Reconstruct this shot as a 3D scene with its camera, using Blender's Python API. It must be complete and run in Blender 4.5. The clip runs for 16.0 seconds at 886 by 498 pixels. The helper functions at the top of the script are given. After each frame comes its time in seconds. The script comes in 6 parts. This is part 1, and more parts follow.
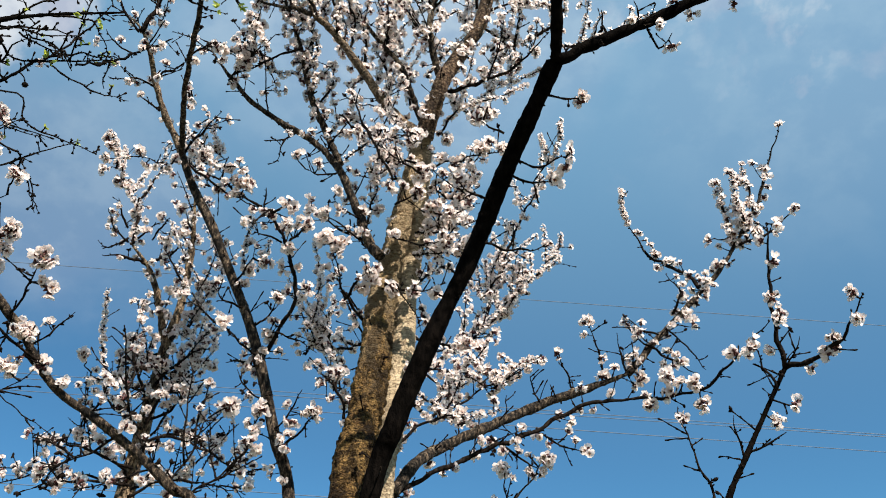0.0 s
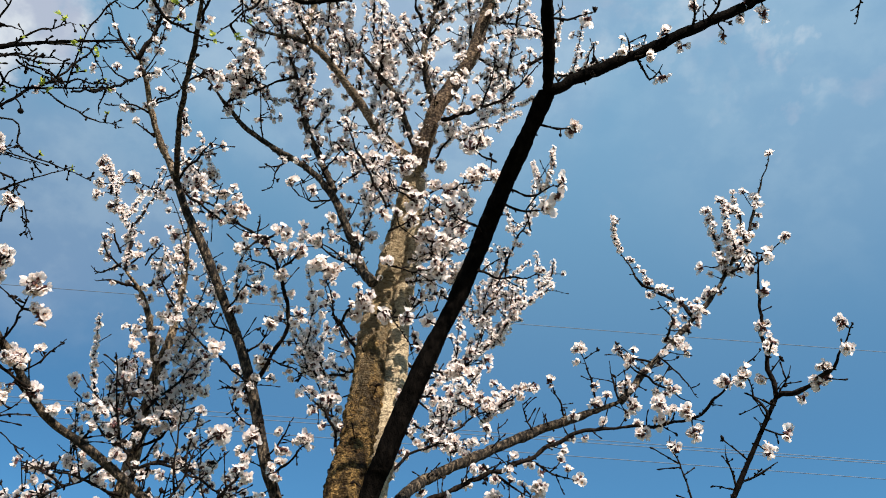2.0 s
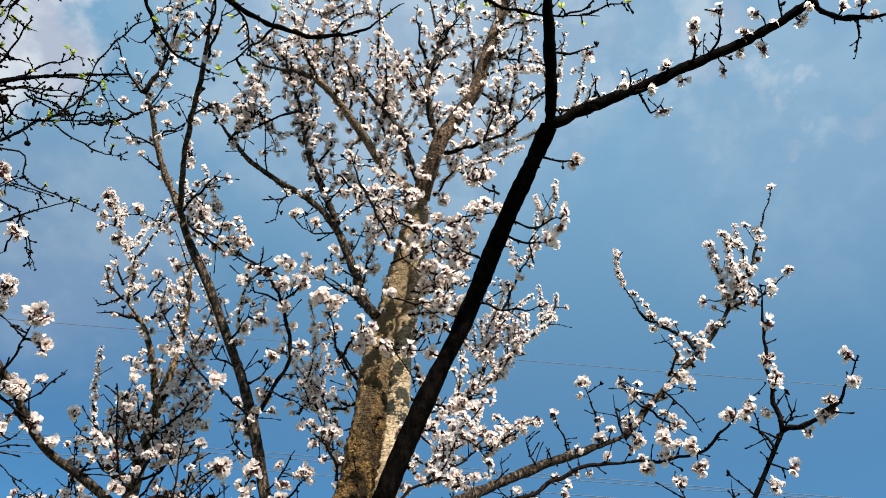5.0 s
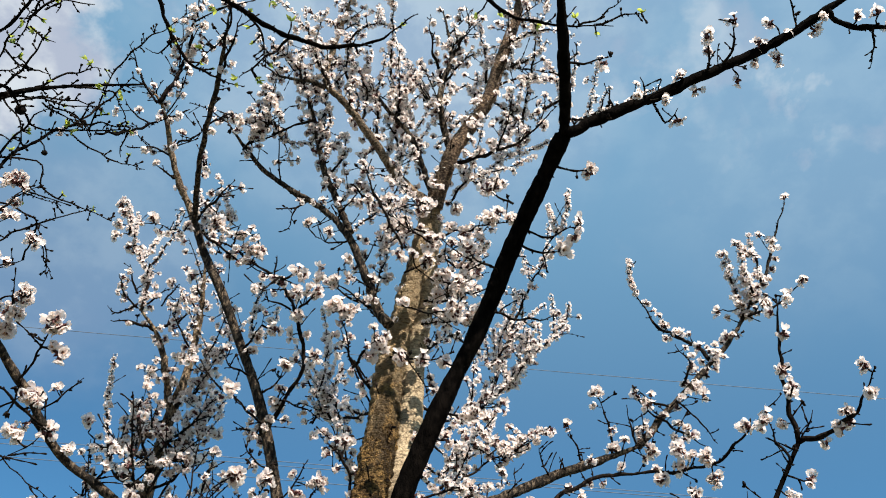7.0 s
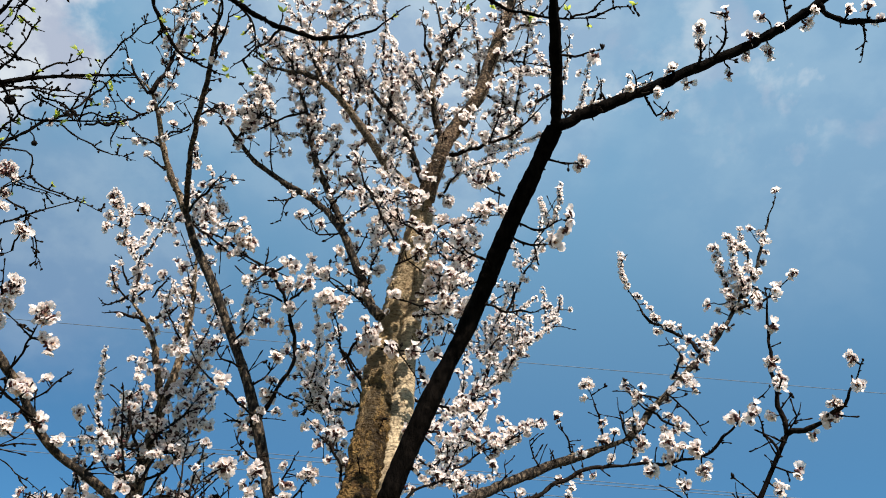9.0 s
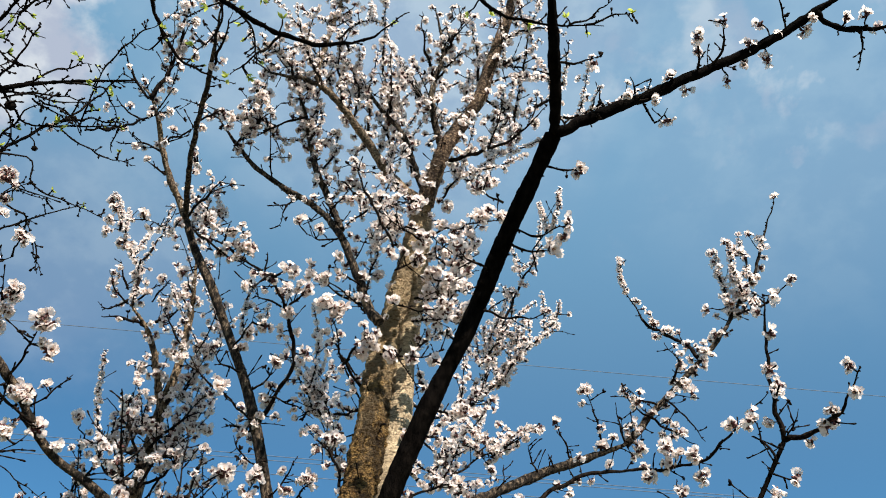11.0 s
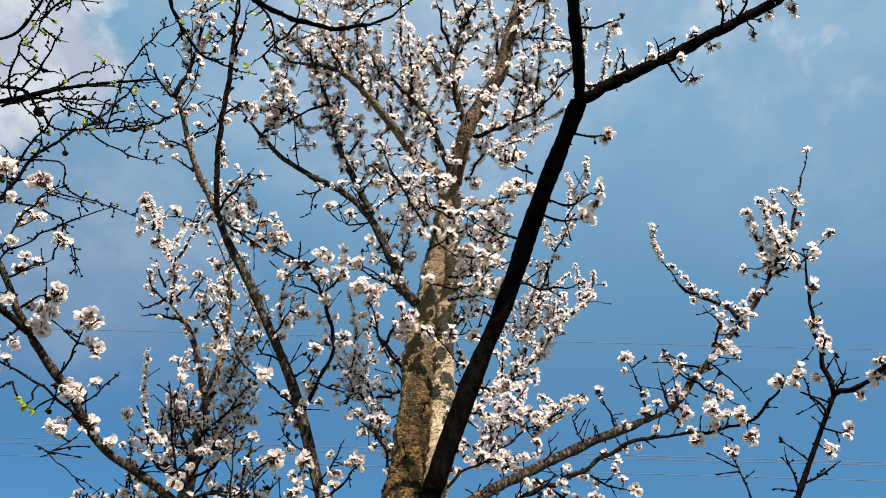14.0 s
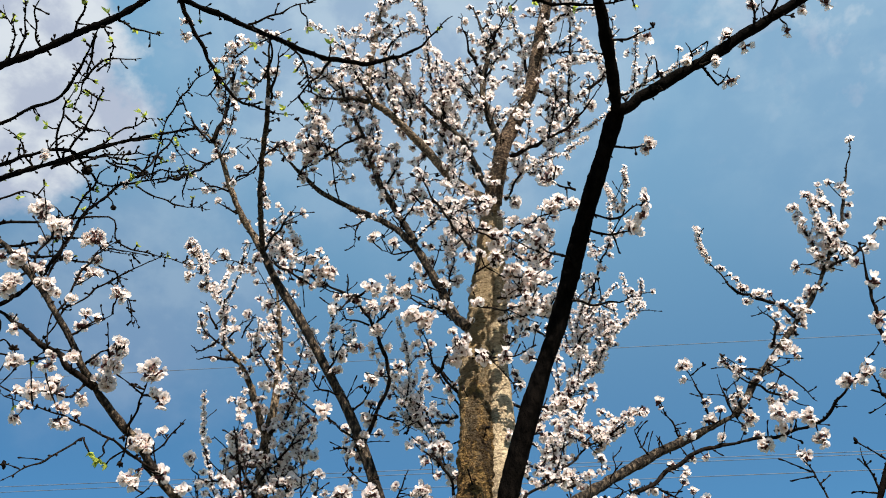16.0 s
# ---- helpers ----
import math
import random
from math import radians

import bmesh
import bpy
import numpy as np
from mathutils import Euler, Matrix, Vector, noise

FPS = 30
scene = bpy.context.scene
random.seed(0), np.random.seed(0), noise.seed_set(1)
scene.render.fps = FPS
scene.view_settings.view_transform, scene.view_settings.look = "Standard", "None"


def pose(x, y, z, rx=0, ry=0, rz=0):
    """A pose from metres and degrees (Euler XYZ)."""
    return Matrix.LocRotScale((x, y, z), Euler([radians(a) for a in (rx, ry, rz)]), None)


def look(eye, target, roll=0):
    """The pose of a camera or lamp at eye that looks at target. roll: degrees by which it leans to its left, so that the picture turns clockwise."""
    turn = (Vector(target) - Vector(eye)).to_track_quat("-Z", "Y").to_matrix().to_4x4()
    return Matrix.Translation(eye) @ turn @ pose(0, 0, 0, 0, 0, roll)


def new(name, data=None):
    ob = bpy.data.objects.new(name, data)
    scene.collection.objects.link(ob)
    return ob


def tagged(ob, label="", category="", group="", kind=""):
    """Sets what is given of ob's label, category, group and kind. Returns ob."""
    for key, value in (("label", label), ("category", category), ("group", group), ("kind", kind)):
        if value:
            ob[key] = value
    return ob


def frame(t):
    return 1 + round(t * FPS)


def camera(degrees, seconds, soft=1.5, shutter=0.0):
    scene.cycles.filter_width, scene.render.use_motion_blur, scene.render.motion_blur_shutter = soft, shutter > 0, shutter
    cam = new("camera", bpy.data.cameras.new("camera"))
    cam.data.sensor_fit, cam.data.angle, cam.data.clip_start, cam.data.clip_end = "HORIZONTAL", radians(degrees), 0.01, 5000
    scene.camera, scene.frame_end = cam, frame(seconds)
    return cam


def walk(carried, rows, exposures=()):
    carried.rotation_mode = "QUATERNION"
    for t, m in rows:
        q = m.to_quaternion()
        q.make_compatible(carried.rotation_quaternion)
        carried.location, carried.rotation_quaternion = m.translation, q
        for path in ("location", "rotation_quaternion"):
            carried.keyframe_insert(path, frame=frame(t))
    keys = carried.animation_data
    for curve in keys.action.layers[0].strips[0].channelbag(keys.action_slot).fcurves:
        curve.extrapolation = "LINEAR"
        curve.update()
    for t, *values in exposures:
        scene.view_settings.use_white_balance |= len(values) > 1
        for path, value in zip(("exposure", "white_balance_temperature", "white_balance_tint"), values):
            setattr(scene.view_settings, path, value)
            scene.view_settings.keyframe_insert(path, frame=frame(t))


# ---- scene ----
# ---- camera ----
cam = camera(58.7, 16.0, soft=1.0)

PATH = [
    (0, (0.006, 0.037, 1.474), (0.043, 1.689, 2.602), -0.9),
    (0.5, (0.007, 0.0283, 1.4776), (0.041, 1.6711, 2.6179), -1.0),
    (1, (0.007, 0.0266, 1.4802), (0.044, 1.6621, 2.6299), -0.9),
    (1.5, (0.01, 0.0239, 1.4798), (0.052, 1.6492, 2.6438), -0.9),
    (2, (0.008, 0.0252, 1.4774), (0.061, 1.6412, 2.6537), -1.0),
    (2.5, (0.006, 0.0315, 1.4729), (0.062, 1.6433, 2.6567), -1.0),
    (3, (0.014, 0.0398, 1.4685), (0.06, 1.6463, 2.6586), -0.8),
    (3.5, (0.008, 0.0411, 1.4631), (0.0579, 1.6353, 2.6705), -0.8),
    (4, (0.007, 0.0384, 1.4677), (0.0599, 1.6214, 2.6894), -0.8),
    (6.5, (0.005, 0.0259, 1.4697), (0.0309, 1.5684, 2.7419), -0.3),
    (7, (-0.003, 0.0283, 1.4693), (0.0189, 1.5765, 2.7358), -0.1),
    (7.5, (0.003, 0.0266, 1.4648), (0.0259, 1.5755, 2.7298), -0.1),
    (8, (0.003, 0.0259, 1.4684), (0.0309, 1.5816, 2.7257), -0.2),
    (8.5, (0.006, 0.0262, 1.475), (0.0349, 1.5887, 2.7237), -0.1),
    (9, (0.002, 0.0295, 1.4666), (0.0409, 1.5877, 2.7196), -0.3),
    (11.5, (0.005, 0.016, 1.4716), (0.0438, 1.5709, 2.7282), -0.2),
    (12, (-0.007, 0.0143, 1.4701), (0.0418, 1.5699, 2.7261), -0.6),
    (12.5, (-0.012, 0.0126, 1.4707), (0.0278, 1.576, 2.718), -0.8),
    (13, (0.002, 0.0169, 1.4693), (0.013, 1.5911, 2.703), -1.0),
    (13.5, (-0.007, 0.0222, 1.4649), (-0.01, 1.6042, 2.689), -1.8),
    (14, (-0.008, 0.0315, 1.4605), (-0.0399, 1.6123, 2.6859), -2.4),
    (14.5, (-0.013, 0.0355, 1.4575), (-0.0727, 1.6042, 2.6968), -3.1),
    (15, (-0.027, 0.0305, 1.4645), (-0.1026, 1.5901, 2.7138), -4.0),
    (15.5, (-0.026, 0.0215, 1.4755), (-0.1295, 1.5741, 2.7318), -4.6),
    (16, (-0.035, 0.0145, 1.4775), (-0.1524, 1.5611, 2.7397), -5.1),
]
walk(cam, [(t, look(eye, target, roll)) for t, eye, target, roll in PATH])


# ---- sky and sun ----
SKY_STRENGTH, SKY_TONE = 0.080, (0.32, 0.635, 0.745, 1)
CLOUD_LO, CLOUD_HI, CLOUD_COLOUR = 1.0045, 1.0110, (4.7, 4.9, 5.1, 1)
CLOUD_SHADE = (3.0, 3.22, 3.9, 1)
HAZE_COLOUR = (1.34, 2.70, 3.93, 1)                     # thin high haze, thickening upwards
SUN_WAY = Vector((0.36, -0.575, 0.735)).normalized()      # from the place towards the sun
world = bpy.data.worlds.new("spring_sky")
scene.world = world
world.use_nodes = True
wn, wl = world.node_tree.nodes, world.node_tree.links
wn.clear()
sky = wn.new("ShaderNodeTexSky")
sky.sky_type, sky.sun_disc = "NISHITA", False
sky.sun_elevation = math.asin(SUN_WAY.z)
sky.sun_rotation = math.atan2(SUN_WAY.x, SUN_WAY.y)
sky.air_density, sky.dust_density, sky.ozone_density = 0.9, 0.3, 1.6
coord = wn.new("ShaderNodeTexCoord")


def sky_math(kind, a, b):
    n = wn.new("ShaderNodeMath")
    n.operation = kind
    for socket, v in zip(n.inputs, (a, b)):
        if isinstance(v, (int, float)):
            socket.default_value = v
        else:
            wl.new(v, socket)
    return n.outputs[0]


def sky_noise(scale, detail, stretch):
    m = wn.new("ShaderNodeMapping")
    m.inputs["Scale"].default_value = stretch
    wl.new(coord.outputs["Generated"], m.inputs["Vector"])
    n = wn.new("ShaderNodeTexNoise")
    n.inputs["Scale"].default_value, n.inputs["Detail"].default_value = scale, detail
    n.inputs["Roughness"].default_value = 0.55
    wl.new(m.outputs[0], n.inputs["Vector"])
    return n.outputs["Fac"]


def sky_range(value, lo, hi, top):
    n = wn.new("ShaderNodeMapRange")
    n.interpolation_type = "SMOOTHSTEP"
    wl.new(value, n.inputs["Value"])
    n.inputs["From Min"].default_value, n.inputs["From Max"].default_value = lo, hi
    n.inputs["To Min"].default_value, n.inputs["To Max"].default_value = 0.0, top
    return n.outputs["Result"]


def sky_side(way):
    d = wn.new("ShaderNodeVectorMath")
    d.operation = "DOT_PRODUCT"
    wl.new(coord.outputs["Generated"], d.inputs[0])
    d.inputs[1].default_value = Vector(way).normalized()
    return d.outputs["Value"]


# a heap of cloud to the west with a grey veil below it, wisps near the zenith and thin haze
heap = sky_math("MULTIPLY", sky_noise(9.0, 8.0, (1, 1, 1.2)), 0.034)
bank = sky_math("ADD", sky_side((-0.482, 0.493, 0.724)), heap)
cloud_a = sky_range(bank, CLOUD_LO, CLOUD_HI, 0.85)
veil = sky_range(sky_math("ADD", sky_side((-0.410, 0.700, 0.585)), heap), 0.993, 1.019, 0.20)
thin = sky_range(sky_math("ADD", sky_side((-0.028, 0.525, 0.851)), heap), 0.940, 1.020, 0.42)
east = sky_range(sky_math("ADD", sky_side((0.44, 0.52, 0.73)), heap), 0.945, 1.030, 0.17)
wisps = sky_range(sky_noise(8.0, 7.0, (1, 1, 1.4)), 0.49, 0.72, 0.46)
wisps = sky_math("MULTIPLY", wisps, sky_range(sky_side((0.2, 0, 1)), 0.60, 0.78, 1.0))
haze = sky_range(sky_side((0.1, 0.0, 1.0)), 0.25, 0.80, 0.85)
ragged = sky_math("MULTIPLY", sky_noise(34.0, 6.0, (1, 0.6, 1)), 0.006)
for way, low, high, top in (((0.405, 0.580, 0.707), 1.0018, 1.0038, 0.42), ((0.418, 0.611, 0.672), 1.0018, 1.0038, 0.34), ((0.350, 0.625, 0.698), 1.0005, 1.0040, 0.25)):
    puff = sky_range(sky_math("ADD", sky_side(way), ragged), low, high, top)
    wisps = sky_math("MAXIMUM", wisps, puff)
# Unseen bright cloud behind the camera, added as fill for the shaded blossom.
fill_cloud = sky_math("MULTIPLY", sky_range(sky_noise(2.6, 7.0, (1, 1, 1.6)), 0.46, 0.60, 0.8), sky_range(sky_side((0, -1, 0)), -0.15, 0.25, 1.0))
cover = sky_math("MAXIMUM", sky_math("MAXIMUM", cloud_a, sky_math("MAXIMUM", veil, fill_cloud)), sky_math("MAXIMUM", thin, sky_math("MAXIMUM", east, wisps)))
mix = wn.new("ShaderNodeMix")
mix.data_type = "RGBA"
wl.new(cover, mix.inputs["Factor"])
tone = wn.new("ShaderNodeMix")
tone.data_type, tone.blend_type = "RGBA", "MULTIPLY"
tone.inputs["Factor"].default_value = 1.0
tone.inputs["B"].default_value = SKY_TONE
wl.new(sky.outputs["Color"], tone.inputs["A"])
high = wn.new("ShaderNodeMix")
high.data_type = "RGBA"
wl.new(haze, high.inputs["Factor"])
wl.new(tone.outputs["Result"], high.inputs["A"])
high.inputs["B"].default_value = HAZE_COLOUR
wl.new(high.outputs["Result"], mix.inputs["A"])
fold = wn.new("ShaderNodeMix")
fold.data_type = "RGBA"
wl.new(sky_range(sky_noise(15.0, 8.0, (1, 1, 1.3)), 0.40, 0.62, 1.0), fold.inputs["Factor"])
fold.inputs["A"].default_value, fold.inputs["B"].default_value = CLOUD_SHADE, CLOUD_COLOUR
wl.new(fold.outputs["Result"], mix.inputs["B"])
back = wn.new("ShaderNodeBackground")
back.inputs["Strength"].default_value = SKY_STRENGTH
wl.new(mix.outputs["Result"], back.inputs["Color"])
wl.new(back.outputs[0], wn.new("ShaderNodeOutputWorld").inputs["Surface"])

sun = new("sun", bpy.data.lights.new("sun", "SUN"))
sun.data.energy, sun.data.angle, sun.data.color = 5.0, radians(0.53), (1.0, 0.90, 0.785)
sun.matrix_world = look((8, -6, 12), Vector((8, -6, 12)) - SUN_WAY)
scene.view_settings.exposure = 1.09


# ---- materials ----
class Mat:
    """A node material with short names for the nodes."""

    def __init__(self, name):
        self.m = bpy.data.materials.new(name)
        self.m.use_nodes = True
        self.t = self.m.node_tree
        self.t.nodes.clear()
        self.out = self.t.nodes.new("ShaderNodeOutputMaterial")

    def node(self, kind, **sockets):
        n = self.t.nodes.new(kind)
        for key, v in sockets.items():
            self.put(n.inputs[key.replace("_", " ")], v)
        return n

    def put(self, socket, v):
        if isinstance(v, bpy.types.NodeSocket):
            self.t.links.new(v, socket)
        else:
            socket.default_value = v

    def noise(self, scale, detail=4.0, stretch=(1, 1, 1), rough=0.55):
        c = self.node("ShaderNodeTexCoord")
        mp = self.node("ShaderNodeMapping", Vector=c.outputs["Object"], Scale=stretch)
        return self.node("ShaderNodeTexNoise", Vector=mp.outputs[0], Scale=scale, Detail=detail, Roughness=rough).outputs["Fac"]

    def ramp(self, fac, stops):
        n = self.node("ShaderNodeValToRGB", Fac=fac)
        e = n.color_ramp.elements
        while len(e) < len(stops):
            e.new(0.5)
        for el, (p, c) in zip(e, stops):
            el.position, el.color = p, (*c, 1)
        return n.outputs["Color"]

    def blend(self, fac, a, b):
        n = self.t.nodes.new("ShaderNodeMix")
        n.data_type = "RGBA"
        for key, v in (("Factor", fac), ("A", a), ("B", b)):
            v = (*v, 1) if isinstance(v, tuple) else v
            self.put(n.inputs[key], v)
        return n.outputs["Result"]

    def finish(self, shader):
        self.t.links.new(shader, self.out.inputs["Surface"])
        return self.m


def bark(name, deep, mid, light, lichen, patches, depth=0.6, scale=1.0, squash=0.45, gloss=0.2, stain=0.75, dark=0.0, crisp=1.0, relief=0.012):
    m = Mat(name)
    plates = m.noise(70 * scale, 5, (1, 1, squash), 0.65)
    fine = m.noise(420 * scale, 3, (1, 1, 0.6))
    broad = m.noise(9 * scale, 3, (1, 1, 0.5))
    col = m.ramp(plates, [(0.5 + dark - 0.13 * crisp, deep), (0.5 + dark - 0.01 * crisp, mid), (0.5 + dark + 0.12 * crisp, light)])
    spots = m.node("ShaderNodeMapRange", Value=broad, From_Min=0.62 - patches, From_Max=0.74 - patches)
    col = m.blend(spots.outputs[0], col, m.blend(fine, col, lichen))
    tint = m.node("ShaderNodeMapRange", Value=fine, To_Min=0.72, To_Max=1.22)
    patch = m.node("ShaderNodeMapRange", Value=m.noise(18 * scale, 5, (1, 1, 0.42), 0.65), From_Min=0.43, From_Max=0.54, To_Min=stain, To_Max=1.1)
    both = m.node("ShaderNodeMath")
    both.operation = "MULTIPLY"
    m.put(both.inputs[0], tint.outputs[0])
    m.put(both.inputs[1], patch.outputs[0])
    hsv = m.node("ShaderNodeHueSaturation", Color=col, Value=both.outputs[0])
    high = m.node("ShaderNodeMath")
    high.operation = "MULTIPLY_ADD"
    m.put(high.inputs[0], fine)
    high.inputs[1].default_value = 0.35
    m.put(high.inputs[2], plates)
    bump = m.node("ShaderNodeBump", Height=high.outputs[0], Strength=depth, Distance=relief)
    b = m.node("ShaderNodeBsdfPrincipled", Base_Color=hsv.outputs[0], Roughness=0.88, Normal=bump.outputs[0])
    b.inputs["Specular IOR Level"].default_value = gloss
    return m.finish(b.outputs[0])


def thin_leaf(name, a, b, through_light, share, rough=0.55):
    m = Mat(name)
    g = m.node("ShaderNodeNewGeometry")
    col = m.blend(g.outputs["Random Per Island"], a, b)
    grain = m.node("ShaderNodeMapRange", Value=m.noise(260, 2), To_Min=0.86, To_Max=1.08)
    col = m.node("ShaderNodeHueSaturation", Color=col, Value=grain.outputs[0]).outputs[0]
    front = m.node("ShaderNodeBsdfPrincipled", Base_Color=col, Roughness=rough)
    front.inputs["Specular IOR Level"].default_value = 0.2
    back_side = m.node("ShaderNodeBsdfTranslucent", Color=(*through_light, 1))
    mixed = m.node("ShaderNodeMixShader", Fac=share)
    m.t.links.new(front.outputs[0], mixed.inputs[1])
    m.t.links.new(back_side.outputs[0], mixed.inputs[2])
    return m.finish(mixed.outputs[0])


def plain(name, a, b, rough, scale=60):
    m = Mat(name)
    col = m.blend(m.noise(scale, 4), a, b)
    s = m.node("ShaderNodeBsdfPrincipled", Base_Color=col, Roughness=rough)
    return m.finish(s.outputs[0])


def cracked_bark(name, crack, brown, tan, lichen, cells, squash, gap, mossy, rings=0.0, relief=0.010, faint=0.0, speckle=1.0, blotched=1.0, young=None):
    """Old bark: small raised plates between dark cracks, long fissures, yellow lichen; rings: cross marks of young bark."""
    m = Mat(name)
    c = m.node("ShaderNodeTexCoord").outputs["Object"]
    wobble = m.node("ShaderNodeTexNoise", Vector=c, Scale=34.0, Detail=3.0)
    push = m.node("ShaderNodeVectorMath")
    push.operation = "MULTIPLY_ADD"
    m.put(push.inputs[0], wobble.outputs["Color"])
    push.inputs[1].default_value = (0.022, 0.022, 0.022)
    m.put(push.inputs[2], c)
    mp = m.node("ShaderNodeMapping", Vector=push.outputs[0], Scale=(1, 1, squash))
    edge = m.node("ShaderNodeTexVoronoi", Vector=mp.outputs[0], Scale=cells)
    edge.feature = "DISTANCE_TO_EDGE"
    cell = m.node("ShaderNodeTexVoronoi", Vector=mp.outputs[0], Scale=cells)
    tone = m.node("ShaderNodeSeparateColor", Color=cell.outputs["Color"])
    fissure = m.node("ShaderNodeMapRange", Value=m.noise(26, 6, (1, 1, 0.28), 0.65), From_Min=0.36, From_Max=0.50, To_Min=0.25).outputs[0]
    ragged_edge = m.node("ShaderNodeMath")
    ragged_edge.operation = "MULTIPLY_ADD"
    m.put(ragged_edge.inputs[0], m.noise(120, 5, (1, 1, 1.2), 0.7))
    ragged_edge.inputs[1].default_value = gap * 2.6
    m.put(ragged_edge.inputs[2], edge.outputs["Distance"])
    plate = m.node("ShaderNodeMapRange", Value=ragged_edge.outputs[0], From_Min=gap * 1.15, From_Max=gap * 2.1).outputs[0]
    both = m.node("ShaderNodeMath")
    both.operation = "MULTIPLY"
    m.put(both.inputs[0], plate)
    m.put(both.inputs[1], fissure)
    fine = m.noise(300, 5, (1, 1, 0.8), 0.7)
    part_tone = m.node("ShaderNodeMath")
    part_tone.operation = "MULTIPLY_ADD"
    m.put(part_tone.inputs[0], tone.outputs[0])
    part_tone.inputs[1].default_value = 0.45
    m.put(part_tone.inputs[2], m.node("ShaderNodeMapRange", Value=m.noise(16, 5, (1, 1, 0.5), 0.6), From_Min=0.36, From_Max=0.64, To_Max=0.6).outputs[0])
    col = m.blend(part_tone.outputs[0], brown, tan)
    moss = m.node("ShaderNodeMapRange", Value=m.noise(13, 6, (1, 1, 0.6), 0.7), From_Min=0.60 - mossy, From_Max=0.70 - mossy, To_Max=0.75).outputs[0]
    col = m.blend(moss, col, lichen)
    if rings:
        cross = m.node("ShaderNodeMapRange", Value=m.noise(46, 4, (1, 1, 4.5), 0.6), From_Min=0.53, From_Max=0.63, To_Max=rings).outputs[0]
        col = m.blend(cross, col, crack)
    weak = m.node("ShaderNodeMapRange", Value=both.outputs[0], To_Min=faint).outputs[0]
    col = m.blend(weak, crack, col)
    speck = m.node("ShaderNodeMapRange", Value=m.noise(88, 6, (1, 1, 1.9), 0.72), From_Min=0.41, From_Max=0.52, To_Min=speckle, To_Max=1.0).outputs[0]
    col = m.blend(speck, crack, col)
    # Random patches, drawn out lengthwise, that go towards the crack colour.
    blotch = m.node("ShaderNodeMapRange", Value=m.noise(15, 6, (1, 1, 0.42), 0.7), From_Min=0.46, From_Max=0.53, To_Min=blotched, To_Max=1.0).outputs[0]
    col = m.blend(blotch, crack, col)
    if young:
        low, high_up, pale_bark = young
        z = m.node("ShaderNodeSeparateXYZ", Vector=c).outputs["Z"]
        ragged_z = m.node("ShaderNodeMath")
        ragged_z.operation = "MULTIPLY_ADD"
        m.put(ragged_z.inputs[0], m.noise(12, 6, (1, 1, 0.5), 0.7))
        ragged_z.inputs[1].default_value = 1.1
        m.put(ragged_z.inputs[2], z)
        age = m.node("ShaderNodeMapRange", Value=ragged_z.outputs[0], From_Min=low + 0.55, From_Max=high_up + 0.55, To_Max=0.85).outputs[0]
        marks = m.node("ShaderNodeMapRange", Value=m.noise(46, 4, (1, 1, 4.5), 0.6), From_Min=0.52, From_Max=0.62, To_Max=0.7).outputs[0]
        col = m.blend(age, col, m.blend(marks, pale_bark, brown))
    value = m.node("ShaderNodeMapRange", Value=fine, From_Min=0.25, From_Max=0.75, To_Min=0.6, To_Max=1.3)
    col = m.node("ShaderNodeHueSaturation", Color=col, Value=value.outputs[0]).outputs[0]
    high = m.node("ShaderNodeMath")
    high.operation = "MULTIPLY_ADD"
    m.put(high.inputs[0], fine)
    high.inputs[1].default_value = 0.5
    m.put(high.inputs[2], both.outputs[0])
    bump = m.node("ShaderNodeBump", Height=high.outputs[0], Strength=0.9, Distance=relief)
    b = m.node("ShaderNodeBsdfPrincipled", Base_Color=col, Roughness=0.9, Normal=bump.outputs[0])
    b.inputs["Specular IOR Level"].default_value = 0.15
    return m.finish(b.outputs[0])


M_TRUNK = cracked_bark("rough_brown_bark", (0.012, 0.007, 0.003), (0.105, 0.054, 0.018), (0.62, 0.39, 0.135), (0.36, 0.30, 0.08), 110, 1.6, 0.24, 0.0, relief=0.045, faint=0.5, speckle=0.10, blotched=0.16, young=(2.35, 2.75, (0.50, 0.385, 0.235)))
M_STEM = cracked_bark("smooth_pale_bark", (0.10, 0.070, 0.045), (0.33, 0.255, 0.155), (0.56, 0.455, 0.30), (0.44, 0.40, 0.25), 60, 2.2, 0.05, 0.0, 0.75, 0.008, 0.4, 0.5)
M_LIMB = bark("grey_brown_bark", (0.006, 0.0045, 0.0035), (0.034, 0.025, 0.0175), (0.17, 0.128, 0.088), (0.22, 0.18, 0.115), 0.0, 0.9, 1.8, stain=0.55, dark=0.02, crisp=0.9)
M_BROWN = bark("light_brown_bark", (0.030, 0.020, 0.012), (0.13, 0.090, 0.056), (0.34, 0.255, 0.165), (0.30, 0.25, 0.15), 0.0, 0.9, 1.8, stain=0.45, dark=0.0, crisp=0.7)
M_TAN = bark("tan_bark", (0.045, 0.031, 0.021), (0.175, 0.125, 0.083), (0.40, 0.305, 0.205), (0.34, 0.28, 0.17), 0.0, 0.9, 1.8, 1.6, stain=0.55, dark=0.0, crisp=1.0)
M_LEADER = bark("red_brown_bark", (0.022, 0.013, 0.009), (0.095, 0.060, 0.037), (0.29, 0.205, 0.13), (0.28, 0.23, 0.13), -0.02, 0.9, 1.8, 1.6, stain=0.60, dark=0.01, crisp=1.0)
